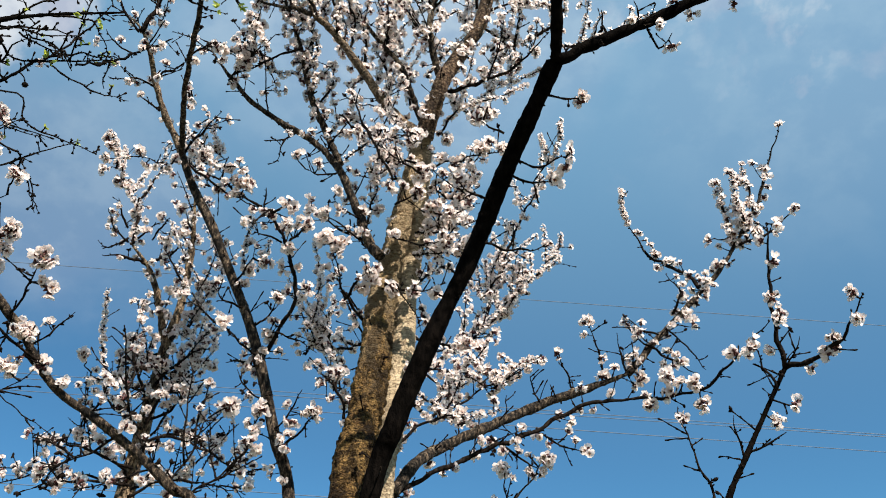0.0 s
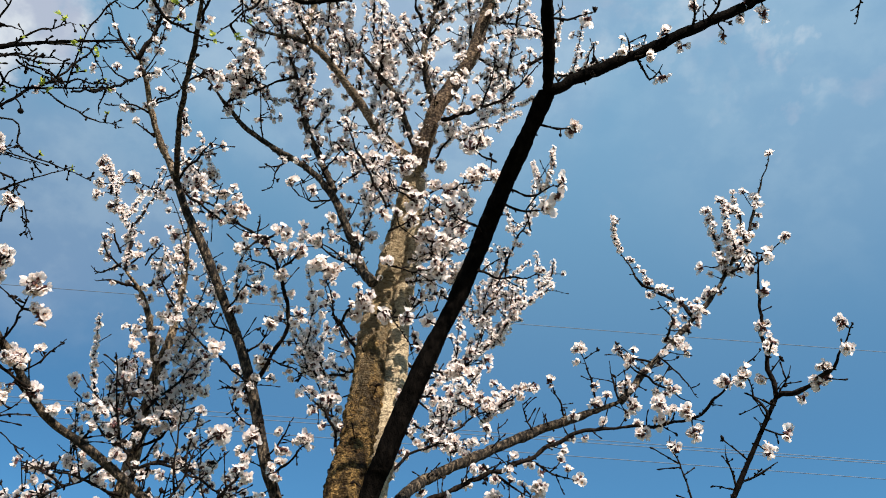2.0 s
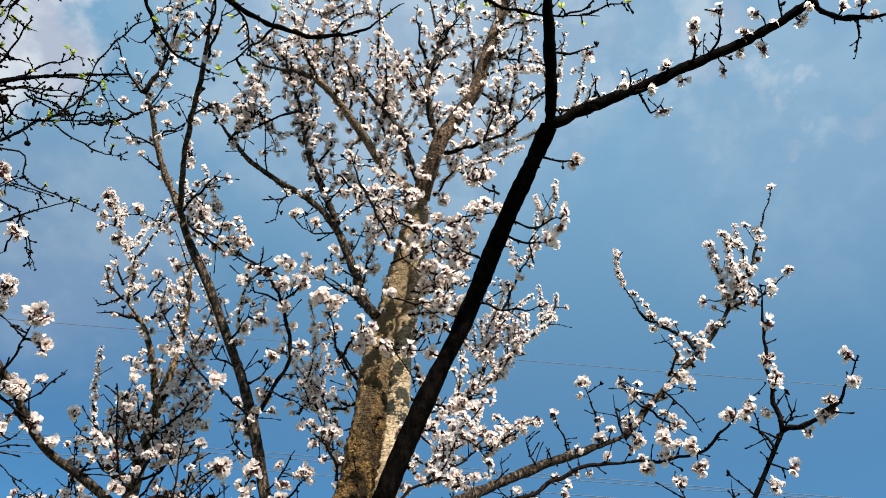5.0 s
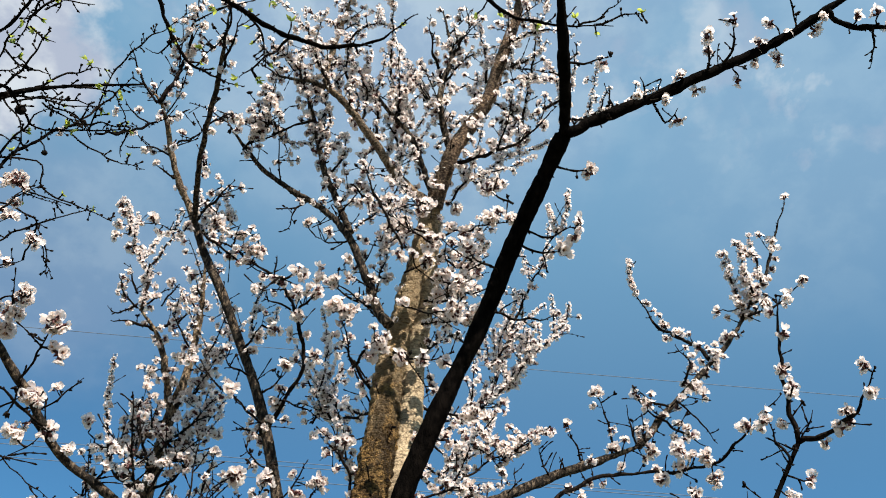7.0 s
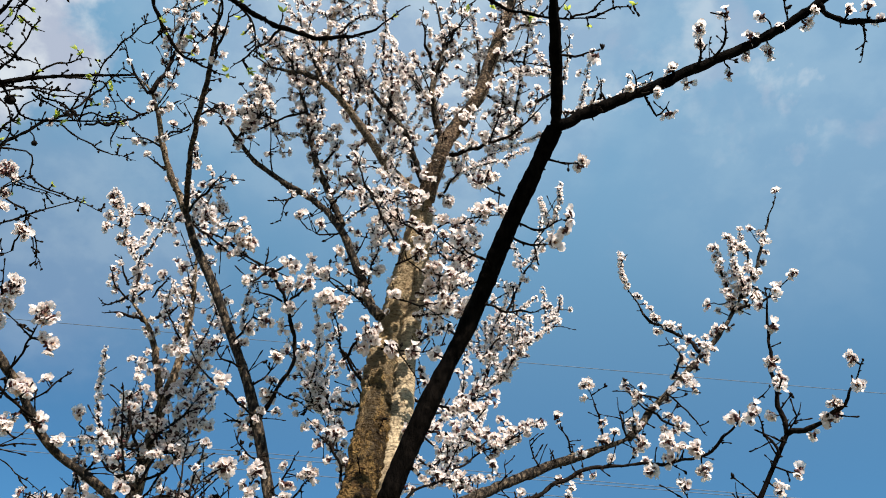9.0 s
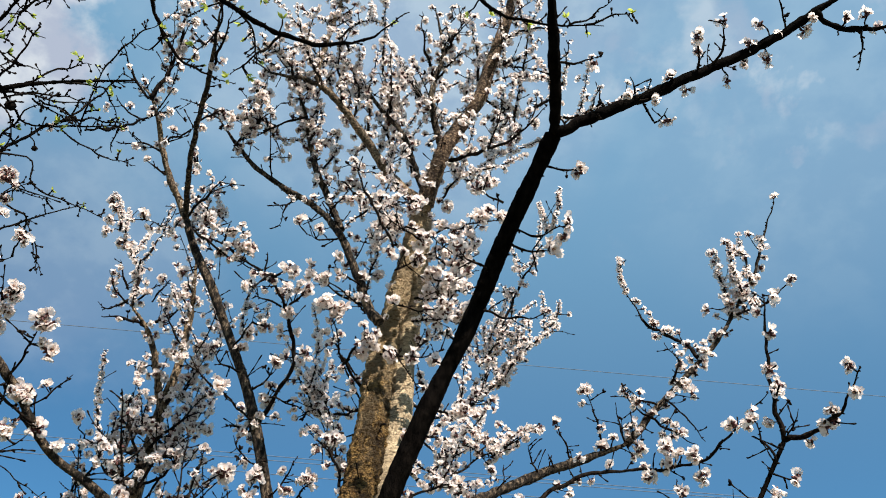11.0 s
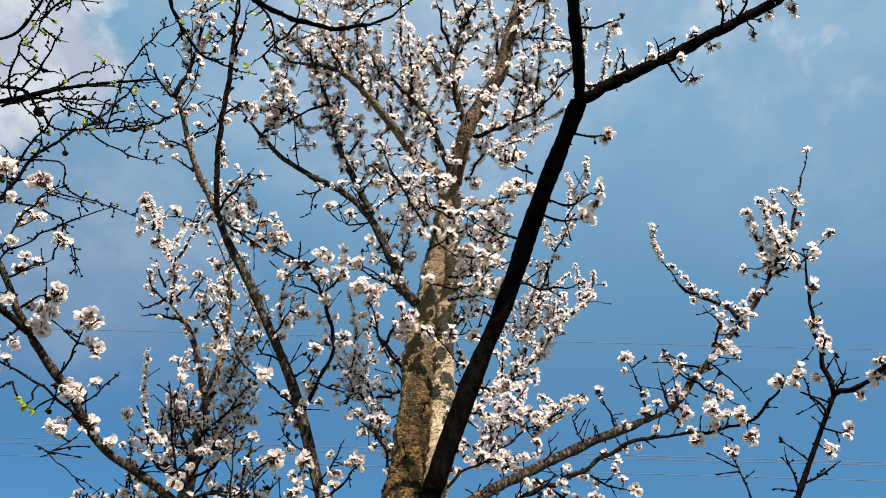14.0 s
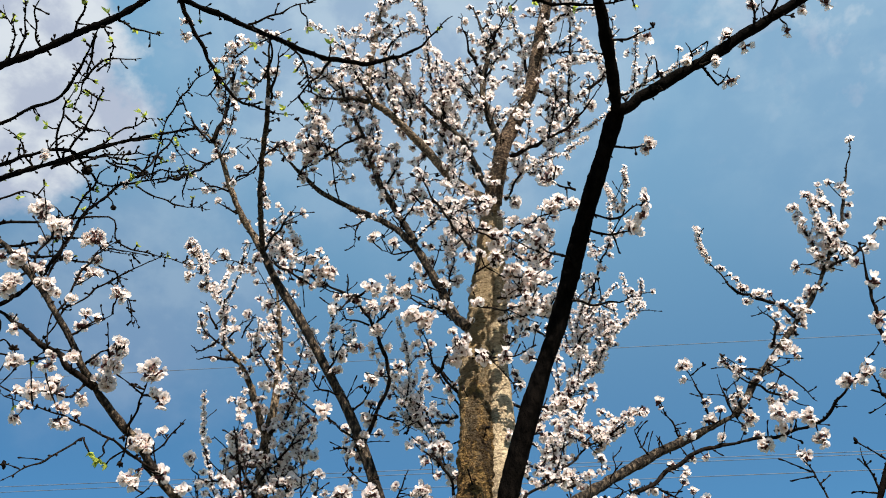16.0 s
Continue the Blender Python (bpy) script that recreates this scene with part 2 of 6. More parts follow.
# Near-black base colour: the shade on the foreground limbs is put into it.
M_SHADED = bark("shaded_bark", (0.0016, 0.0014, 0.0013), (0.0032, 0.0027, 0.0024), (0.0065, 0.0052, 0.0044), (0.009, 0.007, 0.0055), -0.05, 0.6, gloss=0.01)
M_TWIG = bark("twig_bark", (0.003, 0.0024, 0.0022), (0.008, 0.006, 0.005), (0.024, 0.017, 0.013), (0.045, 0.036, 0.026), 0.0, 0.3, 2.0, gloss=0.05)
M_PETAL = thin_leaf("cream_white_petal", (0.89, 0.845, 0.825), (0.88, 0.755, 0.725), (0.95, 0.885, 0.84), 0.60)
M_CALYX = plain("dark_red_calyx", (0.035, 0.007, 0.008), (0.085, 0.018, 0.014), 0.7, 200)
M_STAMEN = plain("pale_stamen", (0.62, 0.44, 0.28), (0.34, 0.17, 0.07), 0.6, 200)
M_LEAF = thin_leaf("young_green_leaf", (0.20, 0.26, 0.05), (0.33, 0.38, 0.08), (0.56, 0.64, 0.11), 0.55, 0.4)
M_WIRE = plain("weathered_cable", (0.06, 0.078, 0.105), (0.12, 0.145, 0.185), 0.7, 0.25)
M_GROUND = plain("dry_trodden_earth", (0.11, 0.088, 0.062), (0.045, 0.060, 0.025), 0.95, 1.6)


# ---- mesh tools ----
class Buf:
    """Gathers points and faces for one mesh."""

    def __init__(self):
        self.v, self.f, self.m, self.n = [], [], [], 0

    def add(self, verts, faces, mat=0):
        verts = np.asarray(verts, float)
        self.v.append(verts)
        self.f.extend(tuple(int(i) + self.n for i in face) for face in faces)
        self.m.extend([mat] * len(faces))
        self.n += len(verts)

    def mesh(self, name, materials):
        me = bpy.data.meshes.new(name)
        me.from_pydata(np.concatenate(self.v).tolist(), [], self.f)
        for mat in materials:
            me.materials.append(mat)
        me.polygons.foreach_set("material_index", self.m)
        me.polygons.foreach_set("use_smooth", [True] * len(self.f))
        me.update()
        return me


def part(name, buf, materials, parent, label="", kind=""):
    ob = new(name, buf.mesh(name, materials))
    ob.parent = parent
    return tagged(ob, label, kind=kind)


def unit(v):
    return v / max(np.linalg.norm(v), 1e-9)


def bend(points, step):
    """A smooth way through the bends of a branch: rows of x, y, z, radius at even steps."""
    p = np.asarray(points, float)
    p = np.vstack([2 * p[0] - p[1], p, 2 * p[-1] - p[-2]])
    rows = []
    for i in range(1, len(p) - 2):
        a, b, c, d = p[i - 1:i + 3]
        n = max(2, int(np.linalg.norm(c[:3] - b[:3]) / step))
        for u in np.arange(n) / n:
            rows.append(0.5 * (2 * b + (c - a) * u + (2 * a - 5 * b + 4 * c - d) * u * u + (3 * b - a - 3 * c + d) * u ** 3))
    rows.append(p[-2])
    rows = np.array(rows)
    rows[:, 3] = np.clip(rows[:, 3], p[:, 3].min() * 0.8, None)
    return rows


def tube(buf, rows, sides, lump=0.0, fine=0.0, seed=0.0, mat=0):
    """A closed tapered tube with an uneven skin along the rows."""
    pos, rad = rows[:, :3], rows[:, 3]
    way = np.gradient(pos, axis=0)
    side = unit(np.cross(way[0], (0.31, 0.52, 0.79)))
    verts = []
    for i, (p, r, w) in enumerate(zip(pos, rad, way)):
        w = unit(w)
        side = unit(side - w * (side @ w))
        up = np.cross(w, side)
        for k in range(sides):
            a = 2 * math.pi * k / sides
            out = math.cos(a) * side + math.sin(a) * up
            s = 1.0
            if lump:
                q = p + out * r
                s += lump * noise.noise((q[0] * 14 + seed, q[1] * 14, q[2] * 7))
            if fine:
                q = p + out * r
                s += fine * noise.noise((q[0] * 62 + seed, q[1] * 62, q[2] * 80)) + 0.5 * fine * noise.noise((q[0] * 150, q[1] * 150 + seed, q[2] * 170))
            verts.append(p + out * r * s)
    n = len(pos)
    verts += [pos[0], pos[-1] + unit(way[-1]) * rad[-1] * 0.7]
    faces = [(i * sides + k, i * sides + (k + 1) % sides, (i + 1) * sides + (k + 1) % sides, (i + 1) * sides + k) for i in range(n - 1) for k in range(sides)]
    faces += [((k + 1) % sides, k, n * sides) for k in range(sides)]
    faces += [((n - 1) * sides + k, (n - 1) * sides + (k + 1) % sides, n * sides + 1) for k in range(sides)]
    buf.add(verts, faces, mat)


# ---- trees ----
rnd = random.Random(7)


class Tree:
    def __init__(self, name, base, label, skins):
        self.root = tagged(new(name), label, "tree")
        self.root.location = base
        self.base = np.array(base, float)
        self.skins = skins
        self.twigs, self.blossoms, self.leaves, self.ways = Buf(), [], [], []
        self.hosts = []
        self.twigs_made = 0
        self.host = self.root


def rand_way(lift=0.0):
    v = np.array([rnd.gauss(0, 1), rnd.gauss(0, 1), rnd.gauss(0, 1) + lift])
    return unit(v)


def across(w, lift):
    v = rand_way(lift)
    return unit(v - w * (v @ w))


def twig(tree, start, way, length, r, curl=0.25):
    """A short knobbly twig; returns its tip and the way it points."""
    n = max(3, int(length / 0.012))
    rows, p, w = [], np.array(start, float), np.array(way, float)
    for i in range(n + 1):
        knob = 1.35 if i % 2 else 0.85
        rows.append((*p, r * knob * (1 - 0.45 * i / n)))
        w = unit(w + rand_way(0.25) * curl)
        p = p + w * length / n
    rows[-1] = (*rows[-1][:3], r * 1.2)
    if length > 0.022:
        for q in rows[1:-1:2]:
            out = unit(rand_way(0.2) + w * 0.8)
            bud(tree, np.array(q[:3]) + out * r * 0.6, out, rnd.uniform(0.0030, 0.0052))
    local = np.array(rows) - np.array([*tree.base, 0])
    if length > 0.034 and tree.twigs_made < 290:
        tree.twigs_made += 1
        b = Buf()
        tube(b, local, 5)
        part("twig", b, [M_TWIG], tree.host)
    else:
        tube(tree.twigs, local, 4)
    return np.array(rows[-1][:3]), w


def bloom(tree, at, way, count, size, spread):
    for _ in range(count):
        out = unit(way + rand_way(0.15) * 1.1)
        s = size * rnd.uniform(0.82, 1.12)
        tree.blossoms.append((at + out * s * rnd.uniform(0.6, 0.9) + rand_way() * spread, unit(out + rand_way() * 0.3), s, tree.host))


def bud(tree, at, way, size, mat=0):
    """A small pointed bud."""
    m = turn_to(way, rnd.uniform(0, 6.28))
    v = [(math.cos(t) * q, math.sin(t) * q, z) for q, z in ((0.35, -0.2), (0.5, 0.35), (0.3, 0.9)) for t in (0, 1.571, 3.142, 4.712)] + [(0, 0, 1.25)]
    f = [(i * 4 + k, i * 4 + (k + 1) % 4, i * 4 + 4 + (k + 1) % 4, i * 4 + 4 + k) for i in range(2) for k in range(4)] + [(8 + k, 8 + (k + 1) % 4, 12) for k in range(4)]
    tree.twigs.add(np.array(v) * size @ m.T + (at - tree.base), f, mat)


def bud_knot(tree, at, way, count, mat=1):
    """A tight knot of buds at the end of a spur, dark red where they are opening."""
    for _ in range(count):
        out = unit(way * 0.6 + rand_way(0.1))
        bud(tree, at + out * 0.002, out, rnd.uniform(0.0055, 0.0085), mat)


def clothe(tree, rows, bloom_rate, spur_rate, from_u=0.0):
    """Buds, spurs and blossom along a branch."""
    pos, rad = rows[:, :3], rows[:, 3]
    seg = np.linalg.norm(np.diff(pos, axis=0), axis=1)
    length = seg.sum()
    dense = bloom_rate >= 28
    slim = rad.max() < 0.009

    def spot():
        i = rnd.randrange(len(seg))
        w = unit(pos[i + 1] - pos[i])
        return i, w, pos[i] + (pos[i + 1] - pos[i]) * rnd.random()

    for _ in range(int(length * (75 if tree.leafy else (60 if slim else 22) if not dense else 12))):
        i, w, at = spot()
        out = unit(across(w, 0.1) + w * 0.5)
        bud(tree, at + out * rad[i] * 0.8, out, rnd.uniform(0.0034, 0.0058))
    for _ in range(int(length * spur_rate * (0.62 if tree.leafy else 0.75 if tree is back else 1.4) + rnd.random())):
        i, w, at = spot()
        out = unit(across(w, 0.35) + w * rnd.uniform(0.0, 0.9))
        tip, tw = twig(tree, at + out * rad[i] * 0.6, out, rnd.uniform(0.008, 0.034) if tree.leafy else 0.010 + 0.055 * rnd.random() ** 1.7, rnd.uniform(0.0017, 0.0026) if tree.leafy else rnd.uniform(0.0013, 0.0021), 0.16)
        for _ in range(3 if tree.leafy else 1):
            bud(tree, tip, unit(tw + rand_way() * 0.5), 0.0056 if tree.leafy else 0.0044)
        if rnd.random() < bloom_rate / (18 if tree is back else 27):
            bloom(tree, tip, tw, rnd.choice((4, 5, 6, 7, 8)), 0.0088, 0.0042)
            bud_knot(tree, tip, tw, 2)
        elif not tree.leafy and rnd.random() < 0.30:
            bud_knot(tree, tip, tw, rnd.choice((2, 3, 4, 5)), 0)
        if tree.leafy and rnd.random() < 0.2:
            tree.leaves.append((tip, tw, rnd.uniform(0.009, 0.016), rnd.choice((2, 3, 4))))
    if dense:
        for _ in range(int(length * bloom_rate * 6.2)):
            i, w, at = spot()
            out = unit(across(w, 0.2) + w * rnd.uniform(0.0, 0.6))
            bloom(tree, at + out * rad[i], out, 1, 0.0072, 0.002)
    else:
        for _ in range(int(length * bloom_rate * (1.9 if tree is back else 1.45) + rnd.random())):
            i, w, at = spot()
            out = unit(across(w, 0.25) + w * rnd.uniform(-0.1, 0.5))
            at, out = twig(tree, at + out * rad[i], out, rnd.uniform(0.006, 0.02), 0.0014)
            bloom(tree, at, out, rnd.choice((4, 5, 6, 7, 8)), 0.0088, 0.0042)
            bud_knot(tree, at, out, 2)


LABELS = {"trunk": "rough brown lichened trunk", "stem": "smooth pale second stem", "leader": "red-brown leading shoot"}


def branch(tree, name, points, bloom_rate, spur_rate, shoots):
    """One trunk, limb or branch with what grows on it. points: x, y, z, radius at each bend."""
    thick = max(p[3] for p in points)
    rows = bend(points, 0.006 if thick > 0.03 else 0.012)
    seed = len(tree.ways) * 3.7
    if tree.leafy:
        rows[:, 3] *= 0.86
    wob = 0.009 if thick < 0.009 else 0.004 if thick < 0.02 else 0.0
    for r in rows[1:-1]:
        if wob:
            r[:3] += wob * np.array([noise.noise((r[0] * 26, r[1] * 26, r[2] * 26 + k * 9 + seed)) for k in range(3)])
        r[3] *= 1 + (0.4 if thick < 0.009 or tree.leafy else 0.22 if thick < 0.03 else 0.06) * noise.noise((r[0] * 70, r[1] * 70, r[2] * 70 + seed))
    if thick < 0.02 and name != "shoot":
        k = min(14, len(rows) // 2)
        rows[-k:, 3] *= np.linspace(1, 0.45, k)
    local = rows - np.array([*tree.base, 0])
    b = Buf()
    if thick > 0.03:
        tube(b, local, 64 if tree is pale else 44, 0.20, 0.20 if name == "trunk" and tree is pale else 0.06, seed)
    elif thick > 0.009:
        tube(b, local, 14, 0.14, 0.06, seed)
    else:
        tube(b, local, 7)
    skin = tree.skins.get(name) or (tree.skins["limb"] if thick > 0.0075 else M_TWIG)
    tree.host = part(name, b, [skin], tree.root, LABELS.get(name, "") if tree is pale else "")
    tree.ways.append(rows)
    tree.hosts.append(tree.host)
    seen = rows[rows[:, 2] > 1.85]
    if len(seen) > 3:
        clothe(tree, seen, bloom_rate, spur_rate)
        span = len(seen) * 0.012
        for _ in range(0 if tree.leafy or thick > 0.03 else int(span * (7 if tree is pale else 4 if tree is dark else 3) + rnd.random())):
            i = rnd.randrange(len(seen) - 1)
            w = unit(seen[i + 1, :3] - seen[i, :3])
            tip, tw = twig(tree, seen[i, :3], unit(across(w, 0.5) + w * 0.7), 0.02 + 0.075 * rnd.random() ** 1.5, rnd.uniform(0.0015, 0.0021), 0.12)
            bud(tree, tip, tw, 0.005)
        for _ in range(shoots * 2):
            i = rnd.randrange(len(seen) // 4, len(seen) - 1)
            w = unit(seen[i + 1, :3] - seen[i, :3])
            out = unit(across(w, 0.8) * 0.8 + w * 0.6 + np.array([0, 0, 0.5]))
            n, L = 6, rnd.uniform(0.10, 0.24)
            p, line = seen[i, :3].copy(), []
            for k in range(n + 1):
                line.append((*p, 0.0026 * (1 - 0.5 * k / n)))
                out = unit(out + rand_way(0.3) * 0.16)
                p = p + out * L / n
            line = np.array(line)
            tube(tree.twigs, line - np.array([*tree.base, 0]), 5)
            clothe(tree, line, bloom_rate * 1.15, spur_rate)


def nearest(tree, place):
    best, far = None, 9.0
    for rows, host in zip(tree.ways, tree.hosts):
        d = np.linalg.norm(rows[:, :3] - place, axis=1)
        k = int(d.argmin())
        if d[k] < far:
            best, far, tree.host = rows[k, :3], d[k], host
    return best, far


def reach(tree, place):
    """A spur from the nearest wood out to a place."""
    place = np.array(place, float)
    foot, far = nearest(tree, place)
    if far < 0.015:
        return place, unit(rand_way(0.5))
    steps = max(3, int(far / 0.02) + 2)
    line = [(*(foot + (place - foot) * u + rand_way(-0.3) * far * 0.16 * math.sin(math.pi * u)), 0.0023 - 0.0007 * u) for u in np.linspace(0, 1, steps)]
    rows = bend(line, 0.008)
    rows[:, 3] *= np.array([1.25 if k % 3 == 0 else 0.9 for k in range(len(rows))])
    tube(tree.twigs, rows - np.array([*tree.base, 0]), 5)
    return place, unit(place - foot)


def cluster(tree, place, count):
    """A tuft of blossom on a spur."""
    at, way = reach(tree, place)
    for _ in range(int(count * (1.7 if tree is dark else 3.1) + 0.5)):
        bloom(tree, at, unit(way * 0.55 + rand_way(0.25)), 1, 0.0110, 0.002 + 0.0014 * count)
    bud_knot(tree, at, way, 3 + int(count) // 2)


def leaf_tuft(tree, place, count):
    at, way = reach(tree, place)
    tree.leaves.append((at, way, 0.018, count))


def blossom_mesh(cup, seed, petals=5, calyx=1.0, slight=False):
    """Broad, cupped, uneven petals, a dark calyx with its sepals and stalk and a tuft of stamens; one unit in radius, facing z."""
    r = random.Random(seed)
    b = Buf()
    for k in range(petals):
        a = 2 * math.pi * k / 5 + r.uniform(-0.18, 0.18)
        c, s = math.cos(a), math.sin(a)
        long, wide, lift = r.uniform(0.90, 1.04), r.uniform(0.50, 0.62), cup + r.uniform(-0.2, 0.25)
        skew = r.uniform(-0.10, 0.10)
        shape = ((0.14, 0, 0.02), (0.46, wide * 0.80, 0.10), (0.46, 0, -0.05), (0.46, -wide * 0.80, 0.10),
                 (0.80, wide + skew, 0.15), (0.80, skew * 0.5, -0.02), (0.80, -wide + skew, 0.15),
                 (long, wide * 0.52 + skew, 0.10), (long * 0.97, skew, 0.0), (long, -wide * 0.52 + skew, 0.10))
        if slight:
            shape = shape[:4] + ((0.86, wide * 0.80 + skew, 0.14), (long, skew * 0.5, 0.0), (0.86, -wide * 0.80 + skew, 0.14))
        v = [(x * c - y * s, x * s + y * c, z + lift * x * x + r.uniform(-0.06, 0.06)) for x, y, z in shape]
        b.add(v, [(0, 2, 1), (0, 3, 2), (1, 2, 5, 4), (2, 3, 6, 5)] + ([] if slight else [(4, 5, 8, 7), (5, 6, 9, 8)]), 0)
    ring = [(math.cos(t) * q * calyx, math.sin(t) * q * calyx, z) for q, z in ((0.36, 0.05), (0.28, -0.38), (0.05, -0.85)) for t in (0, 1.257, 2.513, 3.770, 5.027)]
    b.add(ring + [(0, 0, 0.08)], [(i * 5 + k, i * 5 + (k + 1) % 5, i * 5 + 5 + (k + 1) % 5, i * 5 + 5 + k) for i in range(2) for k in range(5)] + [(k, (k + 1) % 5, 15) for k in range(5)], 1)
    for k in range(0 if slight else 5):
        t = 1.257 * k + 0.6
        c, s = math.cos(t), math.sin(t)
        b.add([(0.24 * c - 0.17 * s, 0.24 * s + 0.17 * c, -0.04), (0.24 * c + 0.17 * s, 0.24 * s - 0.17 * c, -0.04), (0.60 * calyx * c, 0.60 * calyx * s, -0.26)], [(0, 1, 2)], 1)
    for k in range(2 if slight else 11):
        a, t = r.uniform(0, 6.28), r.uniform(0.15, 0.45)
        e = np.array([math.cos(a) * t, math.sin(a) * t, r.uniform(0.35, 0.62)])
        s = np.array([-math.sin(a), math.cos(a), 0]) * 0.05
        b.add([(0, 0, 0.05), e - s, e + s], [(0, 1, 2)], 2)
    return b


def turn_to(way, roll):
    z = unit(np.array(way))
    x = unit(np.cross(z, (0.37, 0.61, 0.70)))
    y = np.cross(z, x)
    c, s = math.cos(roll), math.sin(roll)
    return np.stack([x * c + y * s, y * c - x * s, z], 1)


KINDS = [blossom_mesh(cup, 10 + i, n) for i, (cup, n) in enumerate(((0.1, 5), (0.3, 5), (0.45, 5), (0.65, 5), (0.9, 5), (1.3, 5), (0.35, 4), (0.7, 3)))]
FLOWER_SKINS = [M_PETAL, M_CALYX, M_STAMEN]
FLOWERS = [k.mesh("blossom", FLOWER_SKINS) for k in KINDS]
TEMPLATES = [(np.concatenate(k.v), k.f, k.m) for k in KINDS]
SMALL = [(np.concatenate(k.v), k.f, k.m) for k in (blossom_mesh(cup, 30 + i, 5, 0.80, True) for i, cup in enumerate((0.1, 0.3, 0.5, 0.8)))]


def dress(tree, singles):
    """Sets the blossom, leaves and twigs of a tree: the lowest, nearest blossoms singly, the rest as one part."""
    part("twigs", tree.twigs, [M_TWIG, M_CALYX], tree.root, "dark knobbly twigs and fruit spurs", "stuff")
    order = sorted(tree.blossoms, key=lambda q: q[0][1] + 0.35 * q[0][2])
    for at, way, size, host in order[:singles]:
        ob = new("blossom", rnd.choice(FLOWERS))
        ob.parent = host
        m = np.eye(4)
        m[:3, :3] = turn_to(way, rnd.uniform(0, 6.28)) * size
        m[:3, 3] = at - tree.base
        ob.matrix_local = Matrix(m.tolist())
    rest = order[singles:]
    if rest:
        b = Buf()
        for at, way, size, _ in rest:
            v, f, mi = rnd.choice(TEMPLATES if size > 0.0090 else SMALL)
            b.v.append(v * size @ turn_to(way, rnd.uniform(0, 6.28)).T + (at - tree.base))
            n = b.n
            b.f.extend(tuple(i + n for i in face) for face in f)
            b.m.extend(mi)
            b.n += len(v)
        part("blossoms", b, FLOWER_SKINS, tree.root, "white apricot blossoms with dark red calyxes", "stuff")
    for at, way, size, count in tree.leaves:
        b = Buf()
        for _ in range(count + 2):
            out = turn_to(unit(way + rand_way(0.2) * 0.8), rnd.uniform(0, 6.28))
            L, wdt = size * rnd.uniform(0.5, 1.15), size * rnd.uniform(0.16, 0.30)
            shape = np.array([(0, 0, 0), (wdt, 0.12 * L, 0.38 * L), (0, -0.04 * L, 0.42 * L), (-wdt, 0.12 * L, 0.38 * L),
                              (wdt * 0.7, 0.2 * L, 0.74 * L), (0, 0.08 * L, 0.76 * L), (-wdt * 0.7, 0.2 * L, 0.74 * L), (0, 0.25 * L, 1.05 * L)])
            b.add(shape @ out.T + (at - tree.base), [(0, 1, 2), (0, 2, 3), (1, 4, 5, 2), (2, 5, 6, 3), (4, 7, 5), (5, 7, 6)])
        part("leaf", b, [M_LEAF], tree.root, "bright green young leaf")


# ---- ground ----
gb = Buf()
n = 60
edge = [math.copysign(abs(u) ** 3 * 2000, u) for u in np.linspace(-1, 1, n)]
gb.add([(x, y, 0.05 * noise.noise((x * 0.3, y * 0.3, 0))) for y in edge for x in edge],
       [(j * n + i, j * n + i + 1, (j + 1) * n + i + 1, (j + 1) * n + i) for j in range(n - 1) for i in range(n - 1)])
tagged(new("ground", gb.mesh("ground", [M_GROUND])), "dry pale trodden earth with thin spring grass", "ground", kind="structure")


# ---- power lines ----
def power_line(a, b):
    a, b = np.array(a), np.array(b)
    rows = []
    for u in np.linspace(0, 1, 60):
        p = a + (b - a) * u
        rows.append((*p, 0.011))
    buf = Buf()
    tube(buf, np.array(rows), 6)
    tagged(new("power_line", buf.mesh("power_line", [M_WIRE])), "thin grey overhead cable against the sky", "cable", "overhead cables")


power_line((-30.00, 22.00, 17.46), (30.00, 22.00, 12.06))
power_line((-30.00, 22.00, 13.44), (30.00, 22.00, 8.45))
power_line((-30.00, 22.00, 13.21), (30.00, 22.00, 8.44))
power_line((-30.00, 22.00, 12.87), (30.00, 22.00, 7.92))
power_line((-30.00, 22.00, 10.27), (30.00, 22.00, 5.60))
power_line((-30.00, 22.00, 10.02), (30.00, 22.00, 5.36))

# ---- the trees, branch by branch ----
pale = Tree("apricot_tree", (-0.21, 1.70, 0.0), "apricot tree in full white blossom with a lichened brown trunk",
            {"trunk": M_TRUNK, "stem": M_STEM, "leader": M_LEADER, "bough": M_TAN, "limb": M_LIMB})
back = Tree("apricot_tree", (-0.95, 2.50, 0.0), "slender apricot tree thick with white blossom, behind the others",
            {"trunk": M_BROWN, "limb": M_BROWN})
dark = Tree("apricot_tree", (-0.33, 1.42, 0.0), "apricot tree with shade put into its near-black bark colour, sparse blossom and bare twigs",
            {"trunk": M_SHADED, "limb": M_SHADED})
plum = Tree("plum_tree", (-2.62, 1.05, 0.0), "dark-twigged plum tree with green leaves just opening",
            {"trunk": M_SHADED, "limb": M_SHADED})
for each in (pale, back, dark, plum):
    each.leafy = each is plum
branch(plum, "trunk", [(-2.62, 1.05, -0.05, 0.09), (-2.61, 1.05, 0.5, 0.07), (-2.60, 1.06, 1.6, 0.055), (-2.70, 1.0, 2.6, 0.03), (-2.75, 0.9, 3.6, 0.012)], 0, 6, 0)
